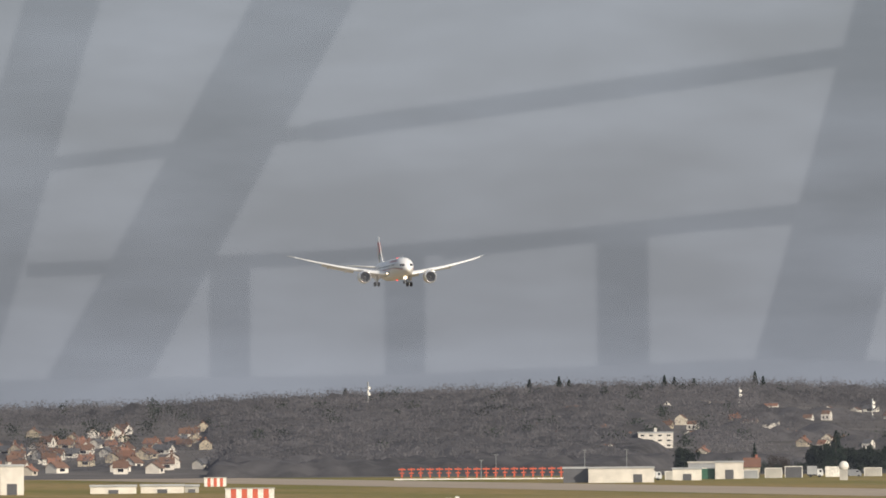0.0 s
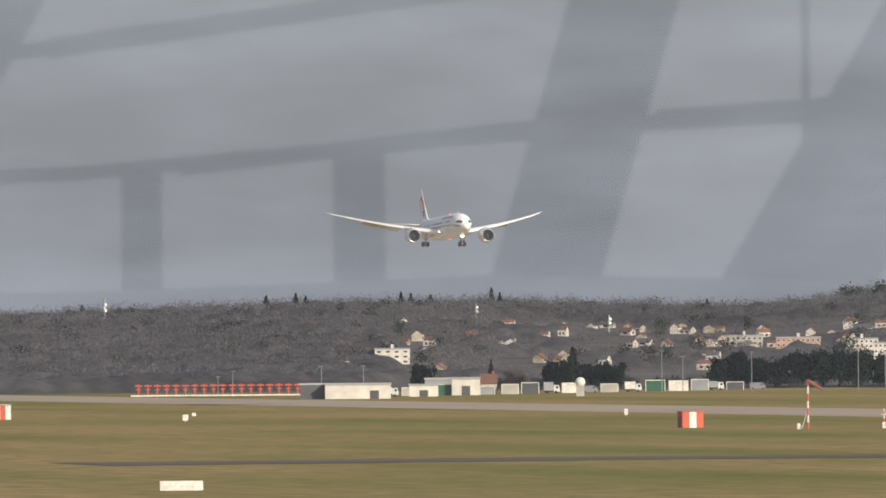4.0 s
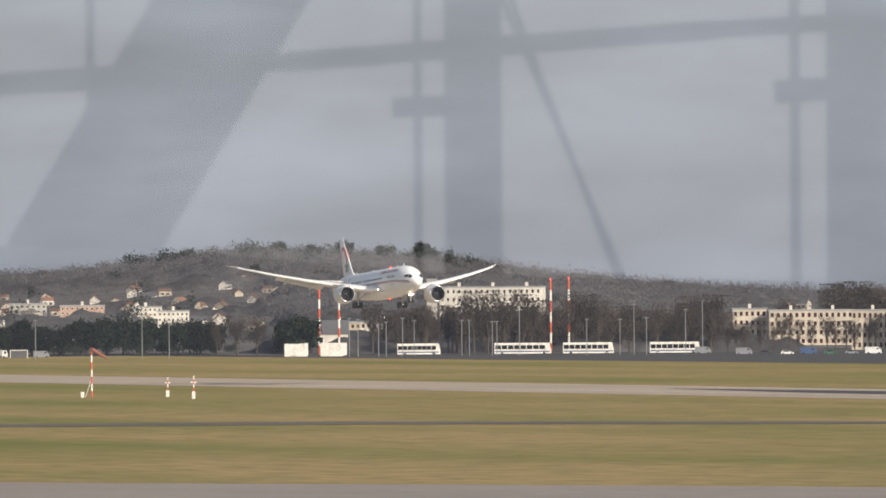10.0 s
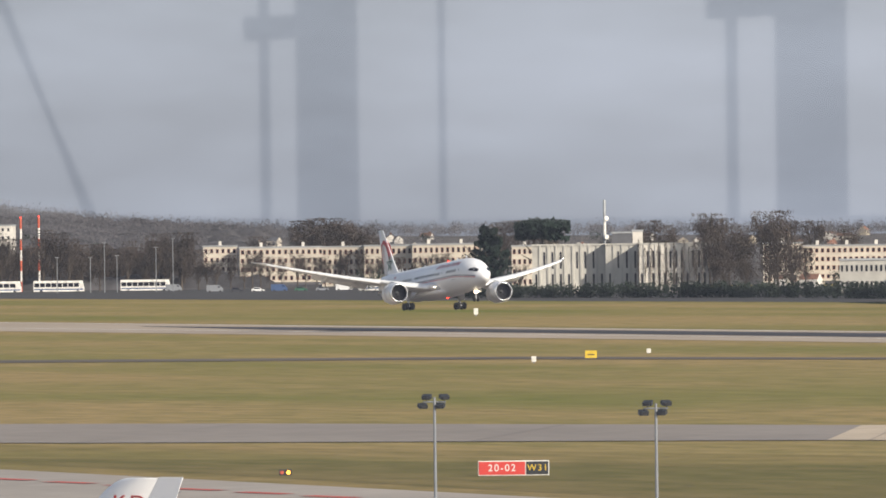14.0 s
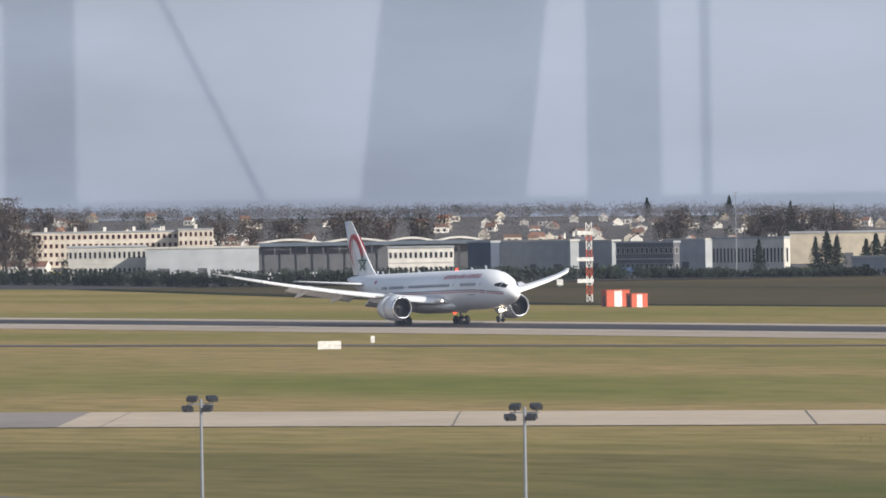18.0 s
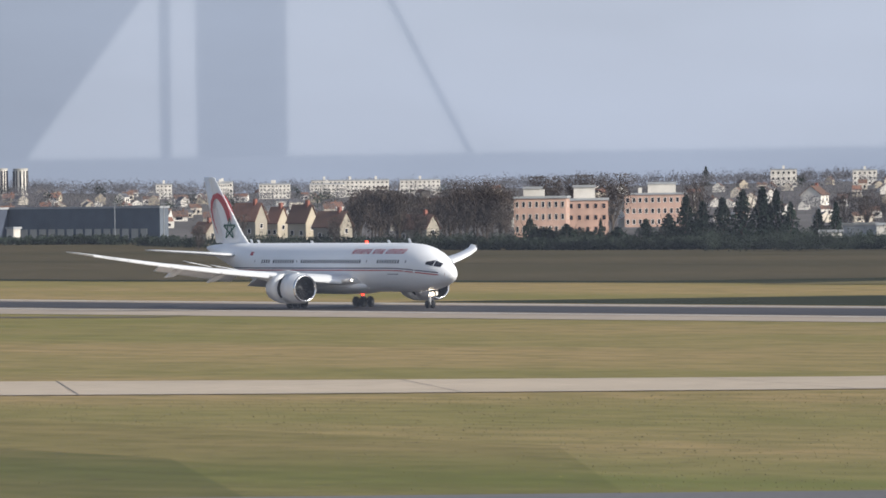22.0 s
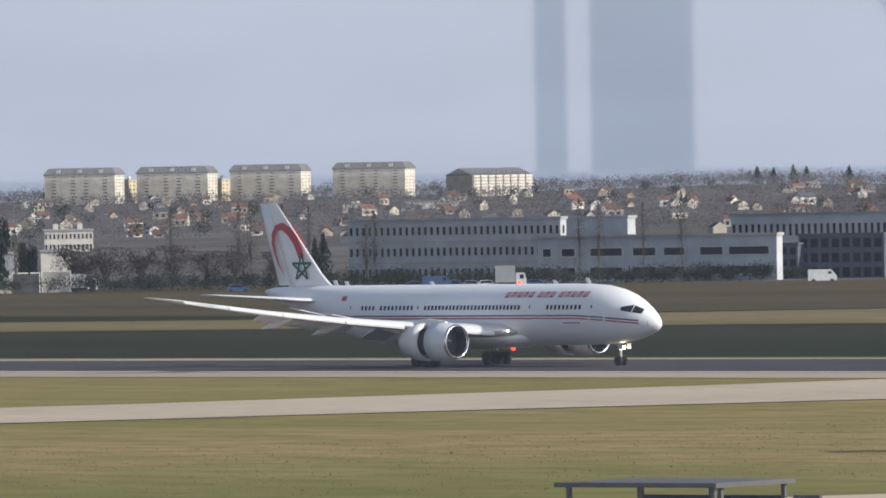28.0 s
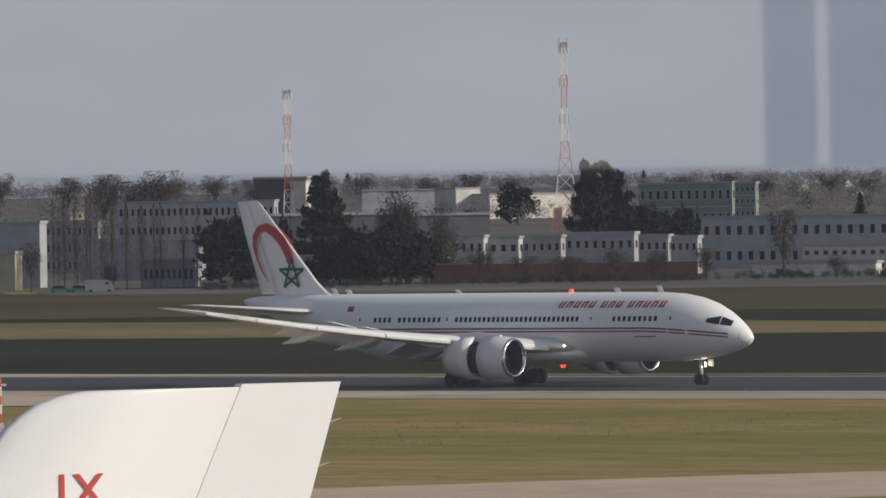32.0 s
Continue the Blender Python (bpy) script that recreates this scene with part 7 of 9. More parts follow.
poplar(-2370.8, 1067.3, 65.8, 2.2, 12.6)
poplar(-2370.1, 1069.0, 65.7, 2.5, 13.2)
poplar(-2369.2, 1071.0, 65.7, 2.2, 12.8)
poplar(-2368.3, 1073.0, 65.6, 2.5, 13.4)
poplar(-2367.4, 1075.0, 65.6, 2.5, 12.8)
poplar(-2366.6, 1076.7, 65.5, 2.2, 12.9)
poplar(-2365.8, 1078.4, 65.5, 2.5, 12.4)
poplar(-2365.1, 1079.9, 65.5, 2.2, 12.7)
bare_tree(-2863.5, 1312.5, 65.4, 11.3, 21.1)
bare_tree(-2860.0, 1320.2, 65.2, 9.8, 18.7)
bare_tree(-2856.0, 1328.8, 65.1, 12.8, 23.3)
bare_tree(-2852.8, 1335.6, 64.9, 10.6, 19.9)
bare_tree(-2849.6, 1342.4, 64.8, 11.3, 19.8)
bare_tree(-2844.8, 1352.7, 64.6, 9.8, 18.1)
bare_tree(-2824.2, 1395.2, 63.7, 11.3, 16.5)
bare_tree(-2819.2, 1405.3, 63.5, 11.3, 15.4)
bare_tree(-2814.9, 1413.7, 63.3, 9.8, 14.3)
bare_tree(-2813.2, 1417.1, 63.3, 11.3, 15.5)
bare_tree(-2870.2, 1297.8, 65.7, 9.1, 19.1)
bare_tree(-2872.5, 1292.7, 65.8, 9.8, 20.7)
bare_tree(-2380.8, 1093.6, 65.3, 8.2, 9.8)
bare_tree(-2378.2, 1099.3, 65.2, 6.9, 9.0)
bare_tree(-2375.5, 1105.1, 65.1, 8.2, 10.4)
bare_tree(-2372.9, 1110.7, 64.9, 7.5, 8.4)
bare_tree(-2582.7, 1319.0, 63.0, 13.9, 16.7)
bare_tree(-2580.3, 1323.6, 62.8, 11.8, 17.5)
bare_tree(-2577.1, 1329.8, 62.7, 10.4, 16.2)
bare_tree(-2534.4, 1409.5, 60.9, 12.5, 16.2)
bare_tree(-2536.1, 1406.4, 61.0, 9.7, 14.0)
bare_tree(-2522.5, 1430.7, 60.4, 12.5, 16.4)
bare_tree(-2519.1, 1436.8, 60.3, 13.9, 17.0)
bare_tree(-2515.6, 1442.8, 60.2, 13.9, 16.2)
bare_tree(-2512.2, 1448.8, 60.0, 12.5, 15.6)
bare_tree(-2508.7, 1454.8, 59.9, 10.4, 14.7)
bare_tree(-2571.5, 1340.6, 62.5, 10.4, 16.4)
fir(-2087.3, 1184.6, 60.4, 3.5, 9.3)
fir(-2080.1, 1197.1, 60.1, 3.5, 9.7)
fir(-2078.7, 1199.6, 60.0, 5.2, 11.1)
fir(-2077.4, 1201.8, 60.0, 4.0, 10.1)
fir(-2073.7, 1208.3, 59.8, 4.0, 9.0)
fir(-2072.4, 1210.4, 59.7, 5.2, 10.4)
fir(-2070.7, 1213.3, 59.6, 5.8, 10.9)
fir(-2068.2, 1217.6, 59.5, 5.2, 10.5)
fir(-2066.7, 1220.1, 59.4, 5.2, 10.2)
fir(-2065.3, 1222.6, 59.4, 4.6, 9.6)
fir(-2062.7, 1226.9, 59.3, 4.6, 9.0)
fir(-2061.0, 1229.7, 59.2, 4.6, 9.2)
fir(-2060.1, 1231.2, 59.1, 4.0, 9.5)
fir(-2864.4, 1638.6, 60.2, 4.0, 19.8)
fir(-2856.9, 1651.8, 60.0, 2.4, 18.0)
bare_tree(-1660.2, 1115.2, 56.1, 7.2, 12.6)
bare_tree(-1657.9, 1118.7, 56.0, 8.6, 13.2)
bare_tree(-1655.5, 1122.2, 55.9, 7.7, 12.4)
bare_tree(-1649.4, 1131.1, 55.6, 8.2, 12.6)
bare_tree(-1647.4, 1134.1, 55.5, 9.1, 13.8)
bare_tree(-1645.0, 1137.5, 55.3, 8.6, 13.1)
bare_tree(-1643.3, 1140.0, 55.3, 7.2, 11.9)
bare_tree(-1663.2, 1110.7, 56.3, 3.8, 7.0)
bare_tree(-1674.5, 1093.7, 56.9, 4.8, 7.7)
bare_tree(-1653.2, 1125.6, 55.8, 4.3, 7.3)
bare_tree(-1679.1, 1086.6, 57.1, 3.8, 5.6)
fir(-1578.1, 1111.1, 54.9, 6.0, 5.7)
fir(-1574.0, 1116.8, 54.6, 2.3, 6.7)
fir(-1572.0, 1119.6, 54.5, 6.9, 4.9)
fir(-1568.7, 1124.4, 54.4, 6.0, 6.5)
fir(-1565.9, 1128.1, 54.2, 6.5, 7.6)
fir(-1563.9, 1131.0, 54.1, 6.0, 11.4)
fir(-1561.8, 1133.8, 54.0, 6.0, 10.1)
fir(-1559.5, 1137.1, 53.9, 6.9, 10.9)
fir(-1557.0, 1140.4, 53.8, 6.9, 12.5)
fir(-1554.6, 1143.7, 53.7, 6.9, 13.0)
fir(-1552.9, 1146.0, 53.6, 6.0, 12.4)
fir(-1551.2, 1148.3, 53.5, 5.1, 9.8)
fir(-1547.8, 1152.9, 53.3, 4.6, 8.2)
fir(-1545.7, 1155.7, 53.2, 4.2, 9.6)
fir(-1607.0, 1122.2, 55.1, 5.6, 6.8)
round_pine(-1597.1, 1118.8, 55.0, 6.6, 4.5)
round_pine(-1584.9, 1118.8, 54.8, 7.0, 4.1)
bare_tree(-1784.9, 1198.6, 56.1, 6.7, 11.7)
bare_tree(-1782.7, 1201.8, 56.0, 6.2, 10.8)
bare_tree(-1779.5, 1206.6, 55.9, 7.2, 11.2)
bare_tree(-1771.8, 1217.8, 55.5, 8.8, 13.2)
bare_tree(-1769.6, 1221.0, 55.4, 8.8, 13.8)
bare_tree(-1766.7, 1225.2, 55.3, 7.7, 12.4)
bare_tree(-1720.7, 1289.0, 53.2, 7.2, 10.3)
bare_tree(-1717.6, 1293.2, 53.0, 7.7, 10.9)
bare_tree(-1714.5, 1297.2, 52.9, 6.7, 9.5)
bare_tree(-1760.8, 1233.7, 55.0, 8.8, 14.8)
bare_tree(-1756.3, 1240.1, 54.8, 8.8, 15.0)
bare_tree(-1751.9, 1246.4, 54.6, 9.3, 15.2)
bare_tree(-1740.6, 1262.1, 54.1, 7.7, 12.9)
bare_tree(-1496.5, 1138.0, 52.8, 5.0, 13.7)
poplar(-1494.7, 1140.2, 52.7, 5.9, 15.6)
bare_tree(-1493.0, 1142.5, 52.6, 5.4, 14.7)
bare_tree(-1491.3, 1144.7, 52.5, 5.4, 14.1)
poplar(-1489.6, 1147.0, 52.4, 5.4, 19.5)
poplar(-1487.9, 1149.2, 52.3, 5.4, 16.0)
bare_tree(-1486.2, 1151.4, 52.2, 5.4, 14.9)
bare_tree(-1484.4, 1153.6, 52.2, 5.9, 13.9)
bare_tree(-1482.7, 1155.8, 52.1, 5.9, 13.6)
bare_tree(-1480.8, 1158.3, 52.0, 5.9, 13.8)
bare_tree(-1478.9, 1160.7, 51.9, 5.9, 14.2)
bare_tree(-1477.2, 1162.9, 51.8, 5.9, 14.6)
bare_tree(-1475.4, 1165.1, 51.7, 5.9, 14.8)
bare_tree(-1426.0, 1098.4, 52.4, 4.8, 19.2)
bare_tree(-1428.4, 1095.3, 52.5, 5.6, 12.2)
bare_tree(-1423.8, 1101.3, 52.3, 5.6, 11.0)
bare_tree(-1421.8, 1103.8, 52.2, 5.2, 11.5)
bare_tree(-1419.8, 1106.4, 52.1, 5.6, 12.0)
bare_tree(-1417.8, 1108.9, 52.0, 5.6, 12.4)
bare_tree(-1415.5, 1112.0, 51.9, 5.6, 15.6)
bare_tree(-1413.5, 1114.5, 51.8, 5.6, 14.5)
bare_tree(-1411.5, 1117.0, 51.7, 4.8, 13.9)
bare_tree(-1574.7, 1312.6, 50.2, 4.4, 6.2)
bare_tree(-1572.9, 1314.7, 50.1, 3.4, 8.7)
bare_tree(-1552.8, 1338.5, 49.2, 2.5, 8.7)
bare_tree(-1531.2, 1363.0, 48.3, 6.4, 13.5)
bare_tree(-1579.2, 1307.1, 50.4, 5.9, 16.2)
bare_tree(-1576.1, 1310.9, 50.3, 6.4, 14.9)
cedar(-1374.4, 1238.3, 48.0, 7.5, 14.4)
fir(-1317.2, 1197.3, 47.7, 3.0, 5.7)
fir(-1323.2, 1145.3, 49.1, 1.7, 6.7)
poplar(-1255.3, 1175.9, 46.9, 2.5, 15.5)
poplar(-1246.8, 1184.9, 46.5, 2.5, 15.8)
poplar(-1245.3, 1186.4, 46.4, 2.9, 16.0)
poplar(-1241.3, 1190.6, 46.2, 3.3, 15.6)
poplar(-1238.0, 1194.1, 46.0, 2.5, 15.2)
poplar(-1229.6, 1202.7, 45.6, 3.7, 13.7)
poplar(-1230.7, 1201.6, 45.7, 3.7, 11.6)
poplar(-1285.5, 1142.7, 48.4, 5.4, 14.0)
poplar(-1274.6, 1155.0, 47.8, 3.7, 11.5)
fir(-1246.6, 1199.6, 46.1, 3.3, 10.0)
fir(-1243.3, 1202.9, 45.9, 3.7, 10.7)
fir(-1244.4, 1201.8, 46.0, 2.9, 9.7)
round_pine(-1280.5, 1163.3, 47.7, 3.3, 9.1)
round_pine(-1285.1, 1158.2, 48.0, 7.1, 14.0)
bare_tree(-1296.8, 1190.0, 47.5, 8.4, 8.5)
bare_tree(-1292.8, 1194.2, 47.3, 8.4, 7.9)
bare_tree(-1288.5, 1198.9, 47.1, 7.6, 7.7)
bare_tree(-1284.2, 1203.5, 46.9, 8.4, 8.1)
bare_tree(-1279.9, 1208.1, 46.7, 7.6, 6.9)
bare_tree(-1276.2, 1211.9, 46.5, 7.2, 7.8)
bare_tree(-1295.7, 1191.1, 47.4, 6.3, 6.4)
bare_tree(-1271.2, 1217.3, 46.2, 6.3, 6.6)
poplar(-1186.7, 1217.3, 44.3, 2.4, 14.8)
poplar(-1192.7, 1218.4, 44.4, 2.3, 15.6)
poplar(-1184.4, 1226.5, 44.0, 2.0, 15.1)
poplar(-1179.4, 1231.3, 43.8, 2.0, 16.8)
fir(-1236.2, 1376.4, 41.9, 5.3, 13.5)
fir(-1231.6, 1380.5, 41.7, 3.1, 15.6)
fir(-1218.7, 1391.9, 41.2, 3.1, 15.3)
bare_tree(-1117.6, 1281.0, 41.1, 6.9, 11.8)
bare_tree(-1115.7, 1282.6, 41.0, 5.3, 10.7)
cedar(-1696.8, 1970.0, 40.7, 13.7, 20.0)
bare_tree(-1546.7, 1835.2, 40.1, 7.5, 15.4)
bare_tree(-1552.2, 1830.5, 40.3, 7.5, 14.8)
bare_tree(-1543.3, 1838.0, 40.0, 7.5, 16.0)
bare_tree(-1059.8, 1284.2, 39.5, 4.0, 8.7)
poplar(-1072.6, 1306.0, 39.4, 2.0, 16.6)
poplar(-1071.0, 1307.3, 39.3, 2.2, 17.6)
poplar(-1069.3, 1308.7, 39.3, 2.4, 17.0)
poplar(-1067.5, 1310.2, 39.2, 2.4, 18.0)
poplar(-1065.9, 1311.5, 39.1, 2.2, 18.4)
poplar(-1064.3, 1312.8, 39.0, 2.4, 17.4)
poplar(-1062.4, 1314.3, 39.0, 2.0, 15.8)
poplar(-1060.4, 1315.9, 38.9, 2.4, 15.2)
poplar(-1057.6, 1318.1, 38.8, 2.4, 15.7)
poplar(-1054.5, 1320.7, 38.6, 2.4, 14.9)
poplar(-1052.5, 1322.2, 38.5, 2.0, 15.0)
bare_tree(-1702.2, 2095.8, 39.1, 12.3, 22.5)
bare_tree(-1689.6, 2106.0, 38.8, 13.0, 23.7)
bare_tree(-1695.9, 2100.9, 38.9, 9.7, 20.7)
bare_tree(-2963.5, 1046.8, 70.5, 7.5, 11.9)
bare_tree(-2993.1, 1059.3, 70.5, 9.9, 14.5)
bare_tree(-2970.6, 1053.9, 70.5, 8.7, 13.6)
bare_tree(-2958.7, 1054.5, 70.4, 9.0, 15.0)
bare_tree(-2939.9, 1050.8, 70.3, 8.2, 11.3)
bare_tree(-2994.0, 1071.7, 70.3, 8.8, 11.2)
bare_tree(-2945.4, 1059.1, 70.2, 6.8, 12.9)
bare_tree(-2942.1, 1059.4, 70.2, 6.8, 15.1)
bare_tree(-2938.0, 1061.8, 70.1, 8.2, 11.9)
bare_tree(-2985.7, 1082.9, 70.1, 6.5, 10.8)
bare_tree(-2973.0, 1079.8, 70.0, 7.2, 14.1)
bare_tree(-2983.8, 1088.1, 70.0, 6.5, 12.7)
bare_tree(-2984.6, 1091.7, 69.9, 7.2, 13.6)
bare_tree(-2949.3, 1080.6, 69.9, 6.0, 13.6)
bare_tree(-2981.4, 1094.7, 69.8, 6.1, 10.9)
bare_tree(-2981.1, 1098.3, 69.8, 8.4, 14.9)
bare_tree(-2927.5, 1081.8, 69.7, 7.1, 14.3)
bare_tree(-2980.1, 1104.0, 69.7, 6.5, 10.6)
bare_tree(-2931.1, 1089.5, 69.6, 9.4, 15.0)
bare_tree(-2943.6, 1095.9, 69.6, 6.0, 13.8)
bare_tree(-2954.9, 1102.8, 69.5, 6.1, 14.2)
bare_tree(-2955.3, 1107.4, 69.5, 8.7, 14.5)
bare_tree(-2945.0, 1106.5, 69.4, 6.4, 13.7)
bare_tree(-2957.2, 1113.7, 69.4, 6.4, 13.7)
bare_tree(-2926.9, 1106.3, 69.3, 6.8, 11.4)
bare_tree(-2919.5, 1106.1, 69.2, 6.0, 10.5)
bare_tree(-2957.2, 1122.4, 69.2, 9.5, 11.5)
bare_tree(-2932.0, 1115.4, 69.2, 9.4, 10.4)
bare_tree(-2966.6, 1131.3, 69.1, 8.4, 14.1)
bare_tree(-2950.5, 1128.8, 69.1, 9.1, 13.7)
bare_tree(-2934.7, 1125.1, 69.0, 9.8, 10.3)
bare_tree(-2945.3, 1133.8, 68.9, 6.4, 11.2)
bare_tree(-2962.2, 1142.8, 68.9, 9.5, 14.0)
bare_tree(-2922.0, 1130.3, 68.8, 8.3, 11.9)
bare_tree(-2952.8, 1144.9, 68.8, 6.1, 11.1)
bare_tree(-2927.4, 1138.6, 68.7, 6.0, 10.9)
bare_tree(-2918.9, 1138.4, 68.7, 7.1, 13.9)
bare_tree(-2924.3, 1143.7, 68.6, 6.4, 12.9)
bare_tree(-2921.6, 1145.1, 68.6, 6.4, 10.6)
bare_tree(-2945.3, 1032.5, 70.7, 8.2, 16.3)
bare_tree(-2991.2, 1052.7, 70.6, 8.4, 13.2)
bare_tree(-2984.7, 1052.9, 70.6, 7.2, 14.3)
bare_tree(-2944.9, 1042.6, 70.5, 8.2, 12.0)
bare_tree(-2945.6, 1046.5, 70.4, 8.3, 15.0)
bare_tree(-2990.9, 1065.5, 70.4, 9.1, 14.1)
bare_tree(-2977.7, 1063.7, 70.3, 7.6, 15.4)
bare_tree(-2987.2, 1069.9, 70.3, 7.6, 12.0)
bare_tree(-2992.8, 1075.0, 70.2, 6.9, 15.9)
bare_tree(-2941.6, 1060.7, 70.2, 9.4, 15.2)
bare_tree(-2936.9, 1062.0, 70.1, 6.0, 16.1)
bare_tree(-2979.7, 1081.9, 70.0, 8.4, 14.9)
bare_tree(-2931.8, 1067.3, 70.0, 7.9, 12.4)
bare_tree(-2958.9, 1080.6, 69.9, 9.1, 15.2)
bare_tree(-2934.3, 1075.0, 69.9, 9.0, 15.2)
bare_tree(-2935.1, 1078.7, 69.8, 6.4, 11.7)
bare_tree(-2935.7, 1082.7, 69.8, 9.0, 13.2)
bare_tree(-2960.5, 1096.5, 69.7, 6.8, 13.5)
bare_tree(-2940.7, 1092.2, 69.6, 9.4, 11.6)
bare_tree(-2944.4, 1096.7, 69.6, 6.4, 12.9)
bare_tree(-2954.1, 1102.0, 69.5, 6.8, 14.2)
bare_tree(-2970.7, 1112.0, 69.5, 6.5, 11.8)
bare_tree(-2967.7, 1114.3, 69.4, 7.2, 11.0)
bare_tree(-2930.2, 1103.3, 69.4, 8.6, 14.4)
bare_tree(-2951.0, 1116.0, 69.3, 9.1, 12.1)
bare_tree(-2927.5, 1110.3, 69.2, 9.0, 15.1)
bare_tree(-2972.1, 1130.9, 69.2, 7.6, 12.0)
bare_tree(-2970.9, 1134.1, 69.1, 9.9, 15.0)
bare_tree(-2948.8, 1127.5, 69.1, 8.3, 11.9)
bare_tree(-2943.4, 1130.5, 69.0, 9.1, 13.6)
bare_tree(-2965.6, 1142.4, 68.9, 6.5, 11.4)
bare_tree(-2941.9, 1137.2, 68.9, 7.6, 11.8)
bare_tree(-2922.7, 1131.3, 68.8, 6.8, 10.9)
bare_tree(-2949.5, 1145.2, 68.8, 8.7, 14.6)
bare_tree(-2935.8, 1144.6, 68.7, 9.8, 14.9)
bare_tree(-2945.5, 1152.6, 68.6, 9.5, 14.9)
bare_tree(-2919.0, 1143.5, 68.6, 8.7, 13.0)
bare_tree(-2952.1, 1160.5, 68.5, 9.5, 12.9)
bare_tree(-1740.7, 1167.5, 56.2, 5.3, 10.5)
bare_tree(-1725.2, 1158.3, 56.1, 4.7, 10.0)
bare_tree(-1727.6, 1163.8, 56.0, 6.0, 12.2)
bare_tree(-1694.3, 1143.4, 56.0, 4.7, 10.2)
bare_tree(-1721.5, 1163.9, 55.9, 5.0, 12.2)
bare_tree(-1689.8, 1144.7, 55.9, 5.6, 12.1)
bare_tree(-1716.2, 1166.3, 55.8, 6.5, 10.4)
bare_tree(-1723.4, 1173.5, 55.8, 4.8, 12.2)
bare_tree(-1726.5, 1177.9, 55.7, 5.8, 11.9)
bare_tree(-1707.5, 1166.7, 55.7, 6.7, 10.4)
bare_tree(-1707.8, 1169.7, 55.6, 5.0, 10.6)
bare_tree(-1716.6, 1178.2, 55.5, 5.2, 10.7)
bare_tree(-1687.0, 1161.2, 55.5, 5.2, 9.1)
bare_tree(-1685.2, 1162.0, 55.4, 4.4, 11.7)
bare_tree(-1727.8, 1193.7, 55.4, 7.1, 11.7)
bare_tree(-1682.2, 1164.7, 55.3, 4.4, 10.7)
bare_tree(-1702.7, 1182.4, 55.2, 5.2, 9.4)
bare_tree(-1517.2, 1152.1, 52.8, 5.3, 11.4)
bare_tree(-1550.5, 1179.2, 52.8, 6.5, 12.7)
bare_tree(-1510.5, 1152.6, 52.7, 6.2, 12.9)
bare_tree(-1510.5, 1154.2, 52.6, 4.8, 11.4)
bare_tree(-1510.6, 1157.3, 52.5, 5.5, 12.1)
bare_tree(-1537.3, 1180.1, 52.5, 5.3, 12.3)
bare_tree(-1539.8, 1185.0, 52.4, 5.6, 13.3)
bare_tree(-1506.7, 1160.8, 52.4, 5.0, 12.4)
bare_tree(-1550.4, 1197.4, 52.3, 4.7, 11.9)
bare_tree(-1503.4, 1163.4, 52.3, 5.7, 13.0)
bare_tree(-1521.8, 1180.5, 52.2, 6.7, 12.5)
bare_tree(-1528.6, 1188.0, 52.2, 5.8, 11.5)
bare_tree(-1509.2, 1175.5, 52.1, 4.8, 11.8)
bare_tree(-1520.7, 1186.8, 52.0, 6.2, 12.1)
bare_tree(-1519.2, 1188.7, 52.0, 6.2, 11.1)
bare_tree(-1511.9, 1185.1, 51.9, 6.0, 12.5)
bare_tree(-1498.5, 1176.2, 51.9, 5.0, 12.0)
bare_tree(-1493.8, 1175.7, 51.8, 5.2, 11.2)
bare_tree(-1510.1, 1190.6, 51.8, 6.9, 10.5)
bare_tree(-1494.8, 1180.9, 51.7, 5.7, 10.7)
round_pine(-1027.7, 1335.3, 37.6, 8.9, 8.1)
round_pine(-1023.9, 1338.3, 37.4, 9.3, 9.6)
round_pine(-1017.1, 1343.4, 37.1, 8.1, 7.8)
round_pine(-1026.2, 1336.5, 37.5, 8.1, 4.8)
round_pine(-1014.9, 1345.0, 37.0, 6.1, 4.6)
round_pine(-1037.6, 1327.6, 38.0, 4.0, 12.2)
round_pine(-1044.1, 1322.5, 38.3, 10.1, 7.3)
bare_tree(-1017.7, 1336.6, 37.3, 6.9, 16.8)
bare_tree(-1017.0, 1337.2, 37.3, 6.0, 14.8)
bare_tree(-1019.0, 1335.7, 37.3, 6.0, 13.8)
bare_tree(-1008.7, 1343.5, 36.9, 6.0, 4.5)
bare_tree(-1005.5, 1345.9, 36.8, 6.0, 3.4)
bare_tree(-1001.5, 1348.9, 36.6, 6.9, 3.8)
bare_tree(-996.6, 1352.5, 36.4, 6.9, 3.2)
bare_tree(-992.5, 1355.5, 36.2, 6.9, 4.1)
bare_tree(-1011.8, 1341.2, 37.0, 5.2, 13.7)
cedar(-1090.9, 1494.2, 36.1, 11.5, 22.2)
cedar(-1101.1, 1423.9, 37.7, 13.0, 17.1)
cedar(-1114.1, 1284.0, 41.0, 8.2, 13.4)
bare_tree(-1112.4, 1278.9, 41.0, 8.1, 11.4)
poplar(-1074.3, 1311.1, 39.3, 2.0, 16.0)
poplar(-1072.8, 1312.3, 39.3, 2.0, 15.0)
poplar(-1071.1, 1313.6, 39.2, 2.0, 16.9)
poplar(-1068.8, 1315.6, 39.1, 2.0, 15.4)
poplar(-1067.6, 1316.5, 39.0, 2.0, 14.3)
poplar(-1065.6, 1318.1, 39.0, 2.0, 16.0)
poplar(-1063.3, 1320.0, 38.9, 2.0, 14.7)
poplar(-1061.7, 1321.3, 38.8, 2.0, 15.5)
poplar(-1075.1, 1310.4, 39.4, 2.0, 13.5)
apartments(-3007.0, 1206.4, 68.1, 14.8, 13.8, 11, 4, 7, M_CREAM, M_BRICKRED)
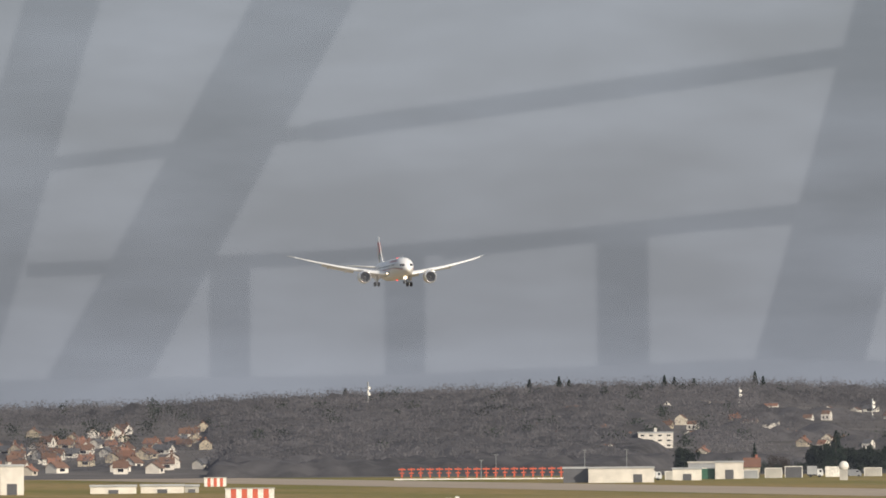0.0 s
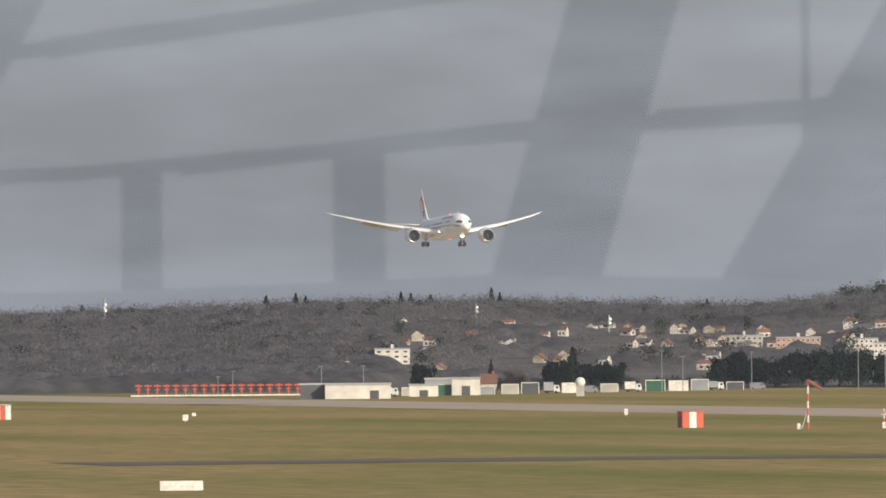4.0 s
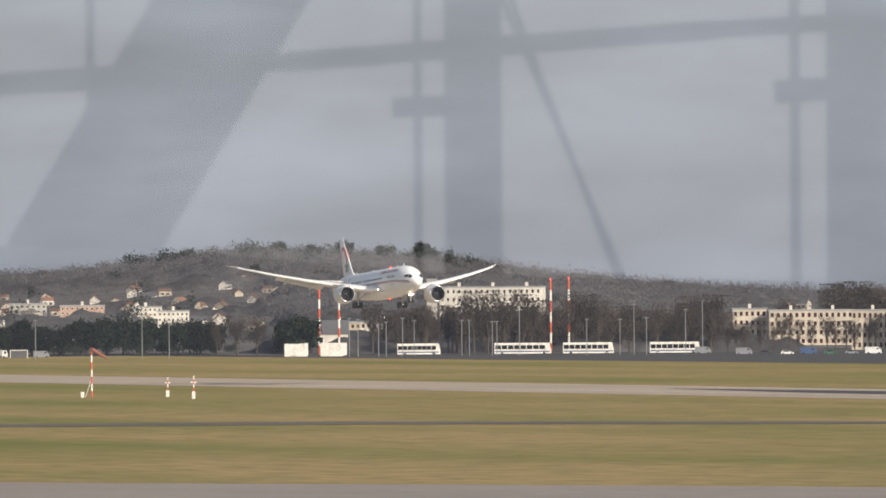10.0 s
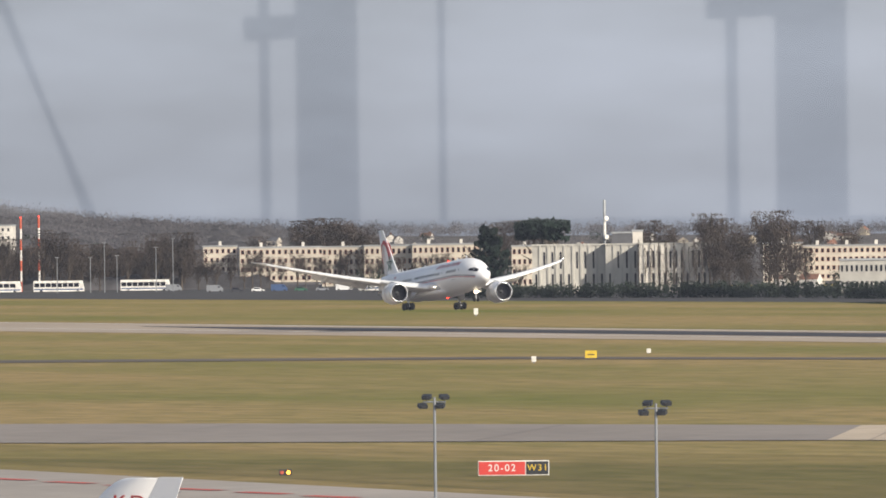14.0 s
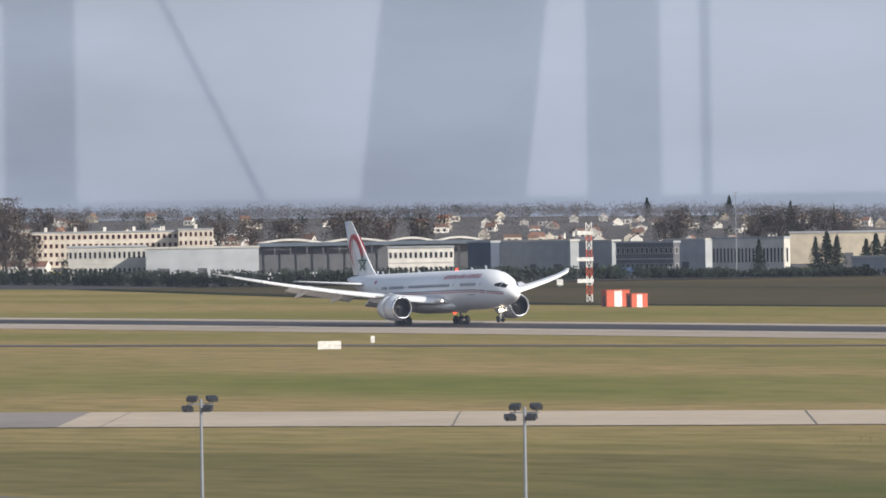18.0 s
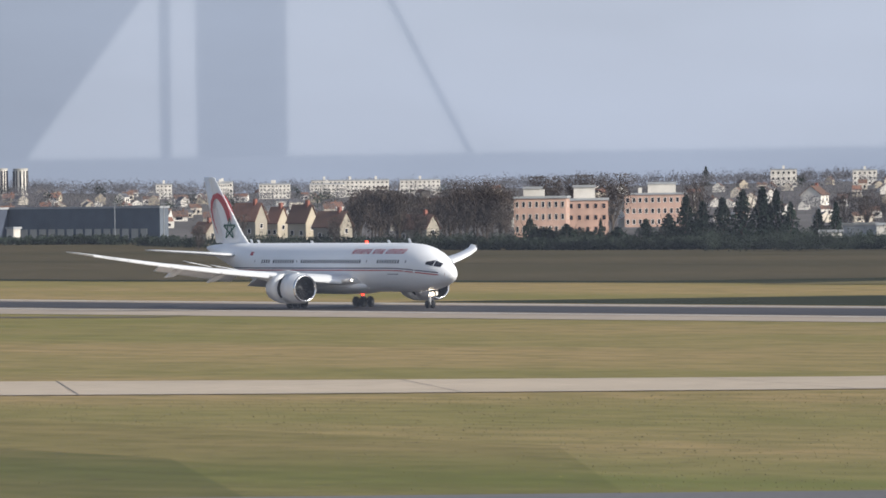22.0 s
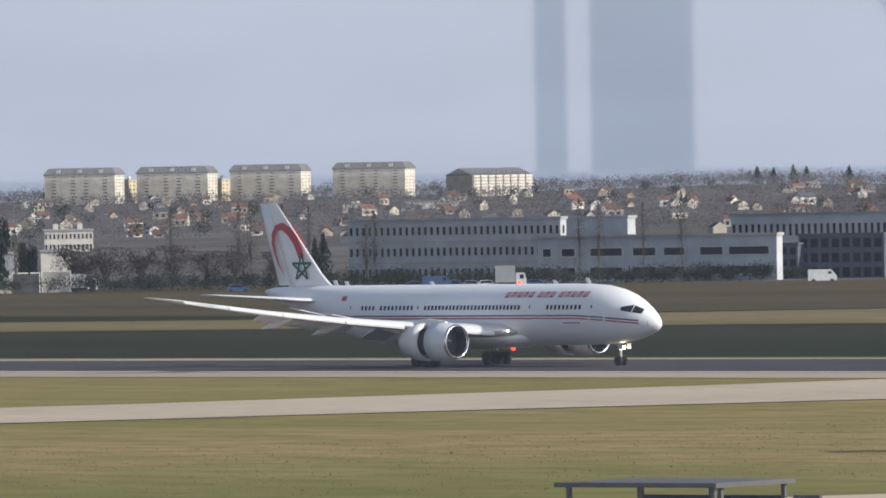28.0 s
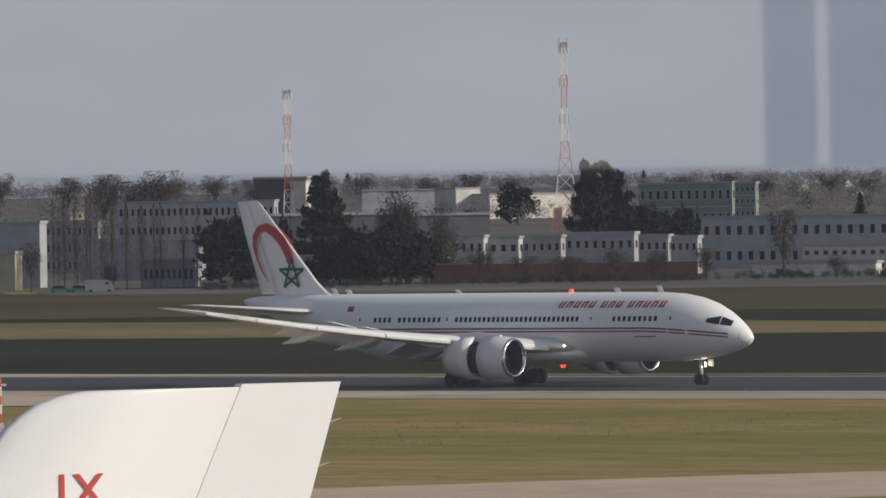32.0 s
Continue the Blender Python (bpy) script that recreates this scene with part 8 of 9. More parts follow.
apartments(-3001.6, 1219.8, 67.9, 14.0, 13.8, 11, 4, 7, M_CREAM, M_BRICKRED)
bare_tree(-3131.0, 1273.3, 67.9, 13.8, 22.6)
bare_tree(-3128.3, 1279.9, 67.8, 14.6, 23.3)
bare_tree(-3125.6, 1286.4, 67.6, 13.8, 22.4)
bare_tree(-3123.3, 1292.0, 67.5, 12.2, 20.7)
bare_tree(-3103.6, 1338.7, 66.7, 13.8, 21.0)
bare_tree(-3100.3, 1346.2, 66.5, 13.8, 21.6)
bare_tree(-3097.1, 1353.6, 66.4, 12.2, 20.2)
bare_tree(-2409.3, 1103.6, 65.4, 8.3, 14.7)
bare_tree(-2407.4, 1107.6, 65.3, 8.9, 16.2)
bare_tree(-2405.4, 1111.9, 65.2, 8.3, 14.5)
bare_tree(-2402.1, 1119.1, 65.0, 8.9, 15.2)
bare_tree(-2400.1, 1123.5, 64.9, 8.3, 14.4)
bare_tree(-2398.4, 1127.0, 64.8, 6.4, 11.9)
bare_tree(-2409.7, 1102.6, 65.4, 9.5, 21.8)
bare_tree(-2401.7, 1119.9, 65.0, 10.8, 22.4)
poplar(-2399.7, 1076.3, 65.8, 2.2, 15.1)
poplar(-2398.4, 1079.2, 65.8, 2.2, 15.1)
poplar(-2397.4, 1081.3, 65.7, 2.2, 15.0)
poplar(-2396.6, 1083.2, 65.7, 2.2, 15.0)
poplar(-2395.7, 1085.2, 65.6, 2.2, 15.0)
poplar(-2394.5, 1087.8, 65.6, 2.2, 14.9)
poplar(-2393.3, 1090.4, 65.5, 2.2, 14.9)
bare_tree(-2866.1, 1127.7, 68.5, 5.5, 9.0)
bare_tree(-2865.1, 1130.3, 68.5, 5.2, 9.4)
van(-2752.6, 1088.5, 68.4, 3.9, 6.1, 1)
bare_tree(-2864.0, 1133.1, 68.4, 5.5, 9.3)
bare_tree(-2862.2, 1137.5, 68.3, 5.2, 11.1)
car(-2750.1, 1094.8, 68.3, 3.9, 4.9, 3)
bare_tree(-2860.6, 1141.6, 68.2, 3.7, 9.4)
bare_tree(-2859.6, 1144.1, 68.2, 4.8, 12.3)
car(-2747.6, 1101.1, 68.2, 3.9, 5.2, 0)
bare_tree(-2858.6, 1146.6, 68.1, 4.4, 11.9)
bare_tree(-2857.5, 1149.4, 68.1, 3.3, 10.4)
van(-2745.1, 1107.3, 68.0, 3.9, 5.8, 2)
bare_tree(-2856.1, 1153.0, 68.0, 4.1, 10.3)
bare_tree(-2854.1, 1157.8, 67.9, 5.5, 11.6)
car(-2742.5, 1113.6, 67.9, 3.9, 4.8, 4)
bare_tree(-2853.1, 1160.2, 67.9, 4.1, 9.9)
bare_tree(-2851.7, 1163.7, 67.8, 5.2, 10.0)
car(-2740.0, 1119.8, 67.8, 3.9, 5.3, 1)
bare_tree(-2850.7, 1166.1, 67.8, 5.5, 10.2)
bare_tree(-2848.9, 1170.4, 67.7, 4.1, 11.0)
van(-2737.4, 1126.1, 67.6, 3.9, 4.8, 3)
bare_tree(-2848.1, 1172.5, 67.6, 4.8, 11.9)
bare_tree(-2846.2, 1177.1, 67.5, 4.8, 11.9)
car(-2734.9, 1132.3, 67.5, 3.9, 4.9, 0)
bare_tree(-2845.0, 1180.0, 67.5, 3.7, 9.4)
bare_tree(-2843.9, 1182.5, 67.4, 4.1, 10.1)
car(-2732.3, 1138.5, 67.4, 3.9, 4.7, 2)
bare_tree(-2842.4, 1186.3, 67.3, 4.4, 9.0)
bare_tree(-2841.4, 1188.7, 67.3, 4.1, 9.8)
van(-2729.7, 1144.8, 67.2, 3.9, 4.4, 4)
bare_tree(-2839.5, 1193.3, 67.2, 3.3, 9.6)
bare_tree(-2838.2, 1196.2, 67.1, 5.2, 10.1)
car(-2727.1, 1151.0, 67.1, 3.9, 5.2, 1)
bare_tree(-2836.8, 1199.6, 67.1, 3.7, 10.6)
bare_tree(-2835.6, 1202.5, 67.0, 5.2, 10.8)
car(-2724.4, 1157.2, 67.0, 3.9, 4.9, 3)
bare_tree(-2833.9, 1206.4, 66.9, 4.1, 8.3)
bare_tree(-2832.9, 1208.8, 66.9, 4.4, 10.3)
van(-2721.8, 1163.4, 66.9, 3.9, 4.0, 0)
bare_tree(-2831.2, 1212.6, 66.8, 5.5, 8.0)
blank_sign(-914.9, 245.2, 75.0, 4.5, 1.0)
barrier_row(-822.1, 1099.1, 36.8, 9.2, 0.5)
barrier_row(-804.1, 1099.7, 36.2, 3.8, 0.5)
ground_box(-566.6, 764.4, 36.5, 1.4, 1.1)
round_pine(-1046.6, 1326.9, 38.3, 13.0, 12.6)
cedar(-1163.5, 1502.1, 37.8, 11.9, 21.0)
round_pine(-1036.3, 1334.9, 37.8, 8.1, 5.4)
round_pine(-1027.5, 1341.8, 37.4, 12.2, 8.7)
round_pine(-1022.7, 1345.5, 37.2, 9.3, 7.1)
bare_tree(-1023.8, 1357.1, 37.0, 8.2, 8.9)
round_pine(-1021.6, 1333.7, 37.5, 10.1, 10.9)
round_pine(-1016.8, 1337.4, 37.2, 10.1, 9.7)
round_pine(-1026.4, 1330.0, 37.7, 7.3, 7.9)
cedar(-1105.5, 1520.6, 36.0, 15.8, 21.8)
round_pine(-1070.4, 1484.3, 35.8, 10.1, 13.3)
round_pine(-1076.7, 1504.4, 35.6, 8.9, 12.6)
fir(-1160.7, 1689.7, 34.5, 4.4, 15.8)
round_pine(-1608.7, 2168.5, 36.6, 11.7, 18.1)
bare_tree(-994.4, 1329.2, 36.8, 6.0, 6.6)
bare_tree(-988.0, 1334.0, 36.5, 5.2, 5.0)
bare_tree(-981.6, 1338.7, 36.2, 5.6, 4.9)
bare_tree(-975.1, 1343.4, 36.0, 5.2, 6.3)
bare_tree(-969.5, 1347.5, 35.7, 4.8, 5.7)
bare_tree(-951.1, 1360.5, 35.0, 6.0, 12.3)
bare_tree(-962.2, 1352.7, 35.4, 4.8, 6.0)
bare_tree(-943.5, 1365.8, 34.6, 4.0, 2.7)
bare_tree(-2172.3, 2615.5, 39.7, 10.6, 25.5)
bare_tree(-2153.5, 2631.1, 39.3, 10.6, 23.4)
bare_tree(-2142.4, 2640.1, 39.1, 10.6, 24.4)
bare_tree(-2123.4, 2655.4, 38.7, 10.6, 22.4)
bare_tree(-2112.2, 2664.3, 38.4, 10.6, 23.4)
bare_tree(-2101.1, 2673.1, 38.2, 10.6, 21.6)
bare_tree(-2081.8, 2688.2, 37.8, 10.6, 22.4)
bare_tree(-2070.4, 2696.9, 37.5, 10.6, 23.4)
bare_tree(-2051.0, 2711.7, 37.1, 10.6, 21.4)
bare_tree(-2039.6, 2720.3, 36.9, 10.6, 22.4)
bare_tree(-2028.2, 2728.8, 36.6, 10.6, 20.5)
bare_tree(-2008.5, 2743.4, 36.2, 10.6, 21.3)
bare_tree(-1996.9, 2751.8, 36.0, 10.6, 19.5)
bare_tree(-1977.1, 2766.1, 35.6, 10.6, 20.3)
bare_tree(-1965.4, 2774.4, 35.3, 10.6, 21.3)
bare_tree(-1953.8, 2782.6, 35.1, 10.6, 19.4)
bare_tree(-1933.7, 2796.5, 34.7, 10.6, 20.3)
bare_tree(-1922.0, 2804.6, 34.4, 10.6, 18.4)


# ---- the airliner ----
STATIONS = [(0, 3.98, .02, .02), (.12, 4.0, .31, .31), (.4, 4.05, .62, .62), (.9, 4.16, .99, .99), (1.6, 4.31, 1.40, 1.38), (2.6, 4.50, 1.89, 1.82), (3.8, 4.68, 2.32, 2.2), (5.2, 4.82, 2.65, 2.52), (7, 4.93, 2.87, 2.75), (9, 4.97, 2.95, 2.84), (11, 4.98, 2.98, 2.88), (36, 4.98, 2.98, 2.88), (39.4, 5.15, 2.8, 2.75), (43.1, 5.6, 2.35, 2.35), (46.9, 6.2, 1.75, 1.75), (50.7, 6.8, 1.1, 1.05), (53.5, 7.2, .55, .5), (54.7, 7.35, .2, .2)]
S_X = [s[0] for s in STATIONS]
NOSE = 27.2
TAIL = 1.5


def station(X):
    return [float(np.interp(X, S_X, [s[k] for s in STATIONS])) for k in (1, 2, 3)]


def skin(X, z, side, off=0.012):
    """The point on the fuselage X metres behind the nose, at height z."""
    zc, hz, hy = station(X)
    u = max(-1, min(1, (z - zc) / hz))
    y = hy * math.sqrt(max(0, 1 - u * u))
    n = Vector((0, y / hy ** 2, (z - zc) / hz ** 2)).normalized()
    return (NOSE - X, side * (y + n.y * off), z + n.z * off)


def patch(bm, Xs, zs, side, off=0.012):
    """A thin piece of livery or glass that follows the skin; zs(X) gives its lower and upper edge."""
    rows = [[bm.verts.new(skin(X, z0 + (z1 - z0) * k / 3, side, off)) for k in range(4)] for X in Xs for z0, z1 in (zs(X),)]
    for a, b in zip(rows, rows[1:]):
        for k in range(3):
            f = (a[k], a[k + 1], b[k + 1], b[k])
            bm.faces.new(f if side > 0 else f[::-1])
    return bm


def lin(a, b, n):
    return [a + (b - a) * i / (n - 1) for i in range(n)]


FOIL = [(0, 0), (.015, .022), (.06, .045), (.15, .062), (.3, .07), (.5, .06), (.75, .032), (1, .003), (1, -.003), (.75, -.02), (.5, -.036), (.3, -.045), (.15, -.042), (.05, -.028)]


def foil_loft(rows, side, thick=1.0, upright=False, ahead=0.0):
    """rows: span, leading edge X, trailing edge X, height."""
    bm = bmesh.new()
    rings = []
    for s, x0, x1, z in rows:
        c = x1 - x0
        if upright:
            rings.append([(NOSE + ahead - (x0 + c * u), v * c * thick, s) for u, v in FOIL])
        else:
            rings.append([(NOSE + ahead - (x0 + c * u), side * s, z + v * c * thick) for u, v in FOIL])
    loft(bm, rings, True, True, True)
    bmesh.ops.recalc_face_normals(bm, faces=bm.faces)
    return bm


def ring_of(x, cy, cz, r, n=40):
    return [(x, cy + r * math.cos(a), cz + r * math.sin(a)) for a in [k * math.tau / n for k in range(n)]]


def engine(root, side):
    cy, cz, x0 = side * 9.85, 2.55, 9.4
    bm = bmesh.new()
    prof = [(x0 - .25, 1.70), (x0 - .8, 1.82), (x0 - 1.6, 1.88), (x0 - 2.8, 1.88), (x0 - 2.8, 1.55)]
    loft(bm, [ring_of(x, cy, cz, r) for x, r in prof])
    cowl = part("engine", bm, M_ENGWHITE, root, "white turbofan engine with bare metal lip", smooth=True)
    bm = bmesh.new()
    loft(bm, [ring_of(x, cy, cz, r) for x, r in [(x0 - .25, 1.70), (x0 - .05, 1.62), (x0, 1.54), (x0 - .04, 1.46), (x0 - .25, 1.40)]])
    part("intake_lip", bm, M_CHROME, cowl, smooth=True)
    bm = bmesh.new()
    loft(bm, [ring_of(x, cy, cz, r) for x, r in [(x0 - .25, 1.40), (x0 - .9, 1.37), (x0 - 1.5, 1.40)]])
    part("intake_duct", bm, M_FAN, cowl, smooth=True)
    part("fan_disc", a_tube((x0 - 1.5, cy, cz), (x0 - 1.6, cy, cz), 1.40, 1.40, 32), M_DARK, cowl)
    bm = bmesh.new()
    for k in range(18):
        a = k * math.tau / 18
        p = lambda r, t, x: (x, cy + r * math.cos(t), cz + r * math.sin(t))
        bm.faces.new([bm.verts.new(v) for v in (p(.3, a, x0 - 1.42), p(1.36, a + .05, x0 - 1.30), p(1.36, a + .27, x0 - 1.48), p(.3, a + .2, x0 - 1.48))])
    part("fan_blades", bm, M_FAN, cowl)
    part("spinner", a_tube((x0 - 1.5, cy, cz), (x0 - .85, cy, cz), .36, .04, 16), M_POLE, cowl)
    part("inner_barrel", a_tube((x0 - 2.6, cy, cz), (x0 - 5.4, cy, cz), 1.42, 1.15, 32), M_DARK, cowl)
    bm = bmesh.new()
    loft(bm, [ring_of(x, cy, cz, r) for x, r in [(x0 - 2.8, 1.56), (x0 - 2.8, 1.88), (x0 - 3.8, 1.84), (x0 - 5.0, 1.58), (x0 - 5.6, 1.40), (x0 - 5.55, 1.34), (x0 - 4.6, 1.40)]])
    sleeve = part("reverser_sleeve", bm, M_ENGWHITE, root, "white sliding thrust reverser sleeve", smooth=True)
    part("exhaust", a_tube((x0 - 4.8, cy, cz), (x0 - 7.0, cy, cz), .95, .66, 24), M_TITAN, cowl, smooth=True)
    part("exhaust_plug", a_tube((x0 - 6.6, cy, cz), (x0 - 8.0, cy, cz), .45, .05, 16), M_TITAN, cowl)
    bm = bmesh.new()
    loft(bm, [[(x, cy - .22, z0), (x, cy + .22, z0), (x, cy + .16, z1), (x, cy - .16, z1)] for x, z0, z1 in [(x0 - 1.5, 4.2, 4.5), (x0 - 4, 3.9, 4.8), (x0 - 8, 3.4, 4.5), (x0 - 10.5, 3.8, 4.2)]], True, True, True)
    part("pylon", bm, M_ENGWHITE, root)
    return sleeve


def tyre(bm, p, r, t):
    x, y, z = p
    for y0, y1, r0, r1 in ((-t / 2, -t / 4, r * .8, r), (-t / 4, t / 4, r, r), (t / 4, t / 2, r, r * .8)):
        tube(bm, (x, y + y0, z), (x, y + y1, z), r0, r1, 20)
    return bm


def wheel_at(parent, p, r, t):
    w = part("wheel", tyre(bmesh.new(), p, r, t), M_TYRE, parent)
    part("hub", a_tube((p[0], p[1] - t / 2 - .02, p[2]), (p[0], p[1] + t / 2 + .02, p[2]), r * .42, r * .42, 12), M_STRUT, w) if parent.parent is None else None


WING = [(2.0, 16.6, 29.4, 3.25), (4.5, 18.9, 29.6, 3.5), (9.85, 22.6, 30.6, 4.1), (16, 27.0, 32.4, 4.95), (22, 31.2, 35.0, 5.95), (26.5, 34.6, 37.2, 6.85), (28.6, 36.8, 38.7, 7.35), (29.6, 38.6, 39.8, 7.6), (30.05, 39.9, 40.4, 7.75)]


def airliner():
    root = tagged(new("airliner"), "white twin-engine airliner with red and green tail, landing", "airplane")
    Xs = [0, .12, .25, .4, .65, .9, 1.25, 1.6, 2.1, 2.6, 3.2, 3.8, 4.5, 5.2, 6, 7, 8, 9, 10, 11] + lin(12, 36, 25) + lin(37, 54.7, 24)
    bm = bmesh.new()
    loft(bm, [[(NOSE - X, hy * math.cos(a), zc + hz * math.sin(a)) for a in [k * math.tau / 48 for k in range(48)]] for X in Xs for zc, hz, hy in (station(X),)], True, True, True)
    bmesh.ops.recalc_face_normals(bm, faces=bm.faces)
    body = part("fuselage", bm, M_WHITE, root, smooth=True)
    bm = bmesh.new()
    loft(bm, [[(NOSE - X, w * math.cos(a), 2.75 + h * math.sin(a)) for a in [k * math.tau / 28 for k in range(28)]] for X, w, h in ((15, .3, .2), (16.5, 2.2, .7), (19, 3.0, 1.0), (24, 3.15, 1.1), (29, 3.0, 1.05), (32, 2.2, .8), (34.5, .4, .2))], True, True, True)
    part("belly_fairing", bm, M_WHITE, root, smooth=True)
    pane = {s: mesh_of("cabin_window", patch(bmesh.new(), (26.8, 26.95, 27.1), lambda X: (5.5, 5.93), s), M_GLASS) for s in (-1, 1)}
    moving = {"wing": [], "spoiler": [], "sleeve": []}
    for s in (-1, 1):
        for a, b, n in ((8.2, 12.5, 9), (16.4, 29.3, 27), (31.2, 35.5, 9), (36.6, 38.2, 4)):
            for X in lin(a, b, n):
                if 10.9 < X < 35.9:
                    hang("cabin_window", pane[s], body, Matrix.Translation((26.95 - X, 0, 0)))
                else:
                    part("cabin_window", patch(bmesh.new(), (X - .15, X, X + .15), lambda q: (5.5, 5.93), s), M_GLASS, body)
        for X, wd in ((6.2, 1.07), (14.4, 1.07), (29.8, 1.07), (39.4, 1.0)):
            bm = bmesh.new()
            for x0, x1, z0, z1 in ((X, X + .05, 4.9, 6.8), (X + wd, X + wd + .05, 4.9, 6.8), (X, X + wd + .05, 4.86, 4.9), (X, X + wd + .05, 6.8, 6.84)):
                patch(bm, (x0, x1), lambda q: (z0, z1), s, .008)
            door = part("door", bm, M_WING, body, "white passenger door with grey outline")
            part("door_window", patch(bmesh.new(), (X + .45, X + .62), lambda q: (5.6, 5.9), s), M_GLASS, door)
        drop = lambda X: .72 * max(0.0, 1 - X / 9.5) ** 1.5
        part("red_stripe", patch(bmesh.new(), lin(.8, 47, 50), lambda X: (4.58 - drop(X), 4.72 - drop(X)), s), M_RED, body)
        part("navy_stripe", patch(bmesh.new(), lin(.8, 47, 50), lambda X: (4.84 - drop(X), 4.98 - drop(X)), s), M_NAVY, body)
        # title: plain slanted red strokes in three groups
        X = 7.6
        for group in (5, 3, 5):
            for k in range(group):
                for part_x, z0, z1 in ((0, 6.66, 7.22), (.36, 6.66, 7.22)):
                    bm = bmesh.new()
                    lean = -.20
                    rows = [[bm.verts.new(skin(X + part_x + d + lean * (u - .5), z0 + (z1 - z0) * u, s, .016)) for d in (0, .2)] for u in (0, .25, .5, .75, 1)]
                    for a, b in zip(rows, rows[1:]):
                        bm.faces.new((a[0], a[1], b[1], b[0]))
                    part("title_stroke", bm, M_RED, body)
                bm = bmesh.new()
                patch(bm, (X + .05, X + .5), lambda q: ((7.08, 7.2) if k % 2 else (6.68, 6.8)), s, .014)
                part("title_stroke", bm, M_RED, body)
                X += .80
            X += .45
        part("flag", patch(bmesh.new(), (40.9, 41.3, 41.6), lambda q: (6.45, 6.9), s), M_RED, body)
        part("name_bar", patch(bmesh.new(), lin(8.2, 10.4, 5), lambda q: (4.15, 4.24), s), M_NAVY, body)
        for a, b, z0, z1 in ((1.45, 2.3, lambda X: 5.02 + .16 * (X - 1.45), lambda X: 5.42 + .46 * (X - 1.45)), (2.38, 3.45, lambda X: 5.18 + .16 * (X - 2.38), lambda X: 5.86 - .16 * (X - 2.38))):
            part("cockpit_window", patch(bmesh.new(), lin(a, b, 8), lambda X: (z0(X), z1(X)), s, .03), M_GLASS, body)
        wing = part("wing", foil_loft(WING, s), M_WING, root, "grey-white swept wing with raked tip", smooth=True)
        moving["wing"].append((wing, s))
        for y0, y1 in ((4.2, 8.4), (11.4, 16.0), (16.1, 21.0), (21.1, 25.2), (25.3, 28.4)):
            bm = bmesh.new()
            rings = []
            for y in (y0, y1):
                le, z = float(np.interp(y, [r[0] for r in WING], [r[1] for r in WING])), float(np.interp(y, [r[0] for r in WING], [r[3] for r in WING]))
                d = .46 - .008 * y
                rings.append([(NOSE - le + .55 * d, s * y, z - .95 * d), (NOSE - le + .62 * d, s * y, z - .45 * d), (NOSE - le + .30 * d, s * y, z + .02 * d), (NOSE - le - .6 * d, s * y, z + .42 * d), (NOSE - le - .5 * d, s * y, z + .30 * d), (NOSE - le + .2 * d, s * y, z - .3 * d)])
            loft(bm, rings, True, True, True)
            bmesh.ops.recalc_face_normals(bm, faces=bm.faces)
            part("slat", bm, M_WHITE, wing, "white drooped leading edge slat", smooth=False)
        for y0, y1 in ((3.2, 8.6), (11.2, 20.5)):
            rows = []
            for y in (y0, y1):
                te, z = np.interp(y, [r[0] for r in WING], [r[2] for r in WING]), np.interp(y, [r[0] for r in WING], [r[3] for r in WING])
                rows.append((y, float(te) - .35, float(te) + (2.3 if y < 9 else 1.7 if y < 15 else 1.1), float(z)))
            bm = bmesh.new()
            loft(bm, [[(NOSE - a, s * y, z + .06), (NOSE - (a + b) / 2, s * y, z - .25), (NOSE - b, s * y, z - .95 * (b - a) / 2.4), (NOSE - (a + b) / 2, s * y, z - .5)] for y, a, b, z in rows], True, True, True)
            part("flap", bm, M_WING, wing, "lowered landing flap")
        for y in (5.5, 13.5, 18.5):
            te, z = float(np.interp(y, [r[0] for r in WING], [r[2] for r in WING])), float(np.interp(y, [r[0] for r in WING], [r[3] for r in WING]))
            bm = bmesh.new()
            loft(bm, [[(NOSE - te - d, s * y + q * math.cos(a), z - .45 - .25 * d + q * 1.4 * math.sin(a)) for a in [k * math.tau / 8 for k in range(8)]] for d, q in ((-2.5, .05), (-1.2, .28), (.6, .3), (2.6, .04))], True, True, True)
            part("flap_fairing", bm, M_WING, wing)
        for y0, y1 in ((5.2, 8.4), (11.5, 14.8), (15.0, 18.0)):
            bm = bmesh.new()
            rows = []
            for y in (y0, y1):
                te, z = float(np.interp(y, [r[0] for r in WING], [r[2] for r in WING])), float(np.interp(y, [r[0] for r in WING], [r[3] for r in WING]))
                rows.append((y, te, z))
            hx, hz = NOSE - (rows[0][1] + rows[1][1]) / 2 + 2.0, (rows[0][2] + rows[1][2]) / 2 + .42
            loft(bm, [[(0.0 + (rows[0][1] - te) / 2, s * y, z - hz + .46), (-1.5 + (rows[0][1] - te) / 2, s * y, z - hz + .24), (-1.5 + (rows[0][1] - te) / 2, s * y, z - hz + .20), (0.0 + (rows[0][1] - te) / 2, s * y, z - hz + .40)] for y, te, z in rows], True, True, True)
            sp = part("spoiler", bm, M_WING, root, "hinged wing spoiler panel")
            moving["spoiler"].append((sp, hx, hz))
        moving["sleeve"].append(engine(root, s))
        part("stabilizer", foil_loft([(.8, 46.2, 52.6, 6.35), (5, 49.6, 53.9, 6.75), (9.2, 53.2, 55.4, 7.15), (9.9, 54.2, 55.6, 7.22)], s, .8, False, TAIL), M_WING, root, smooth=True)
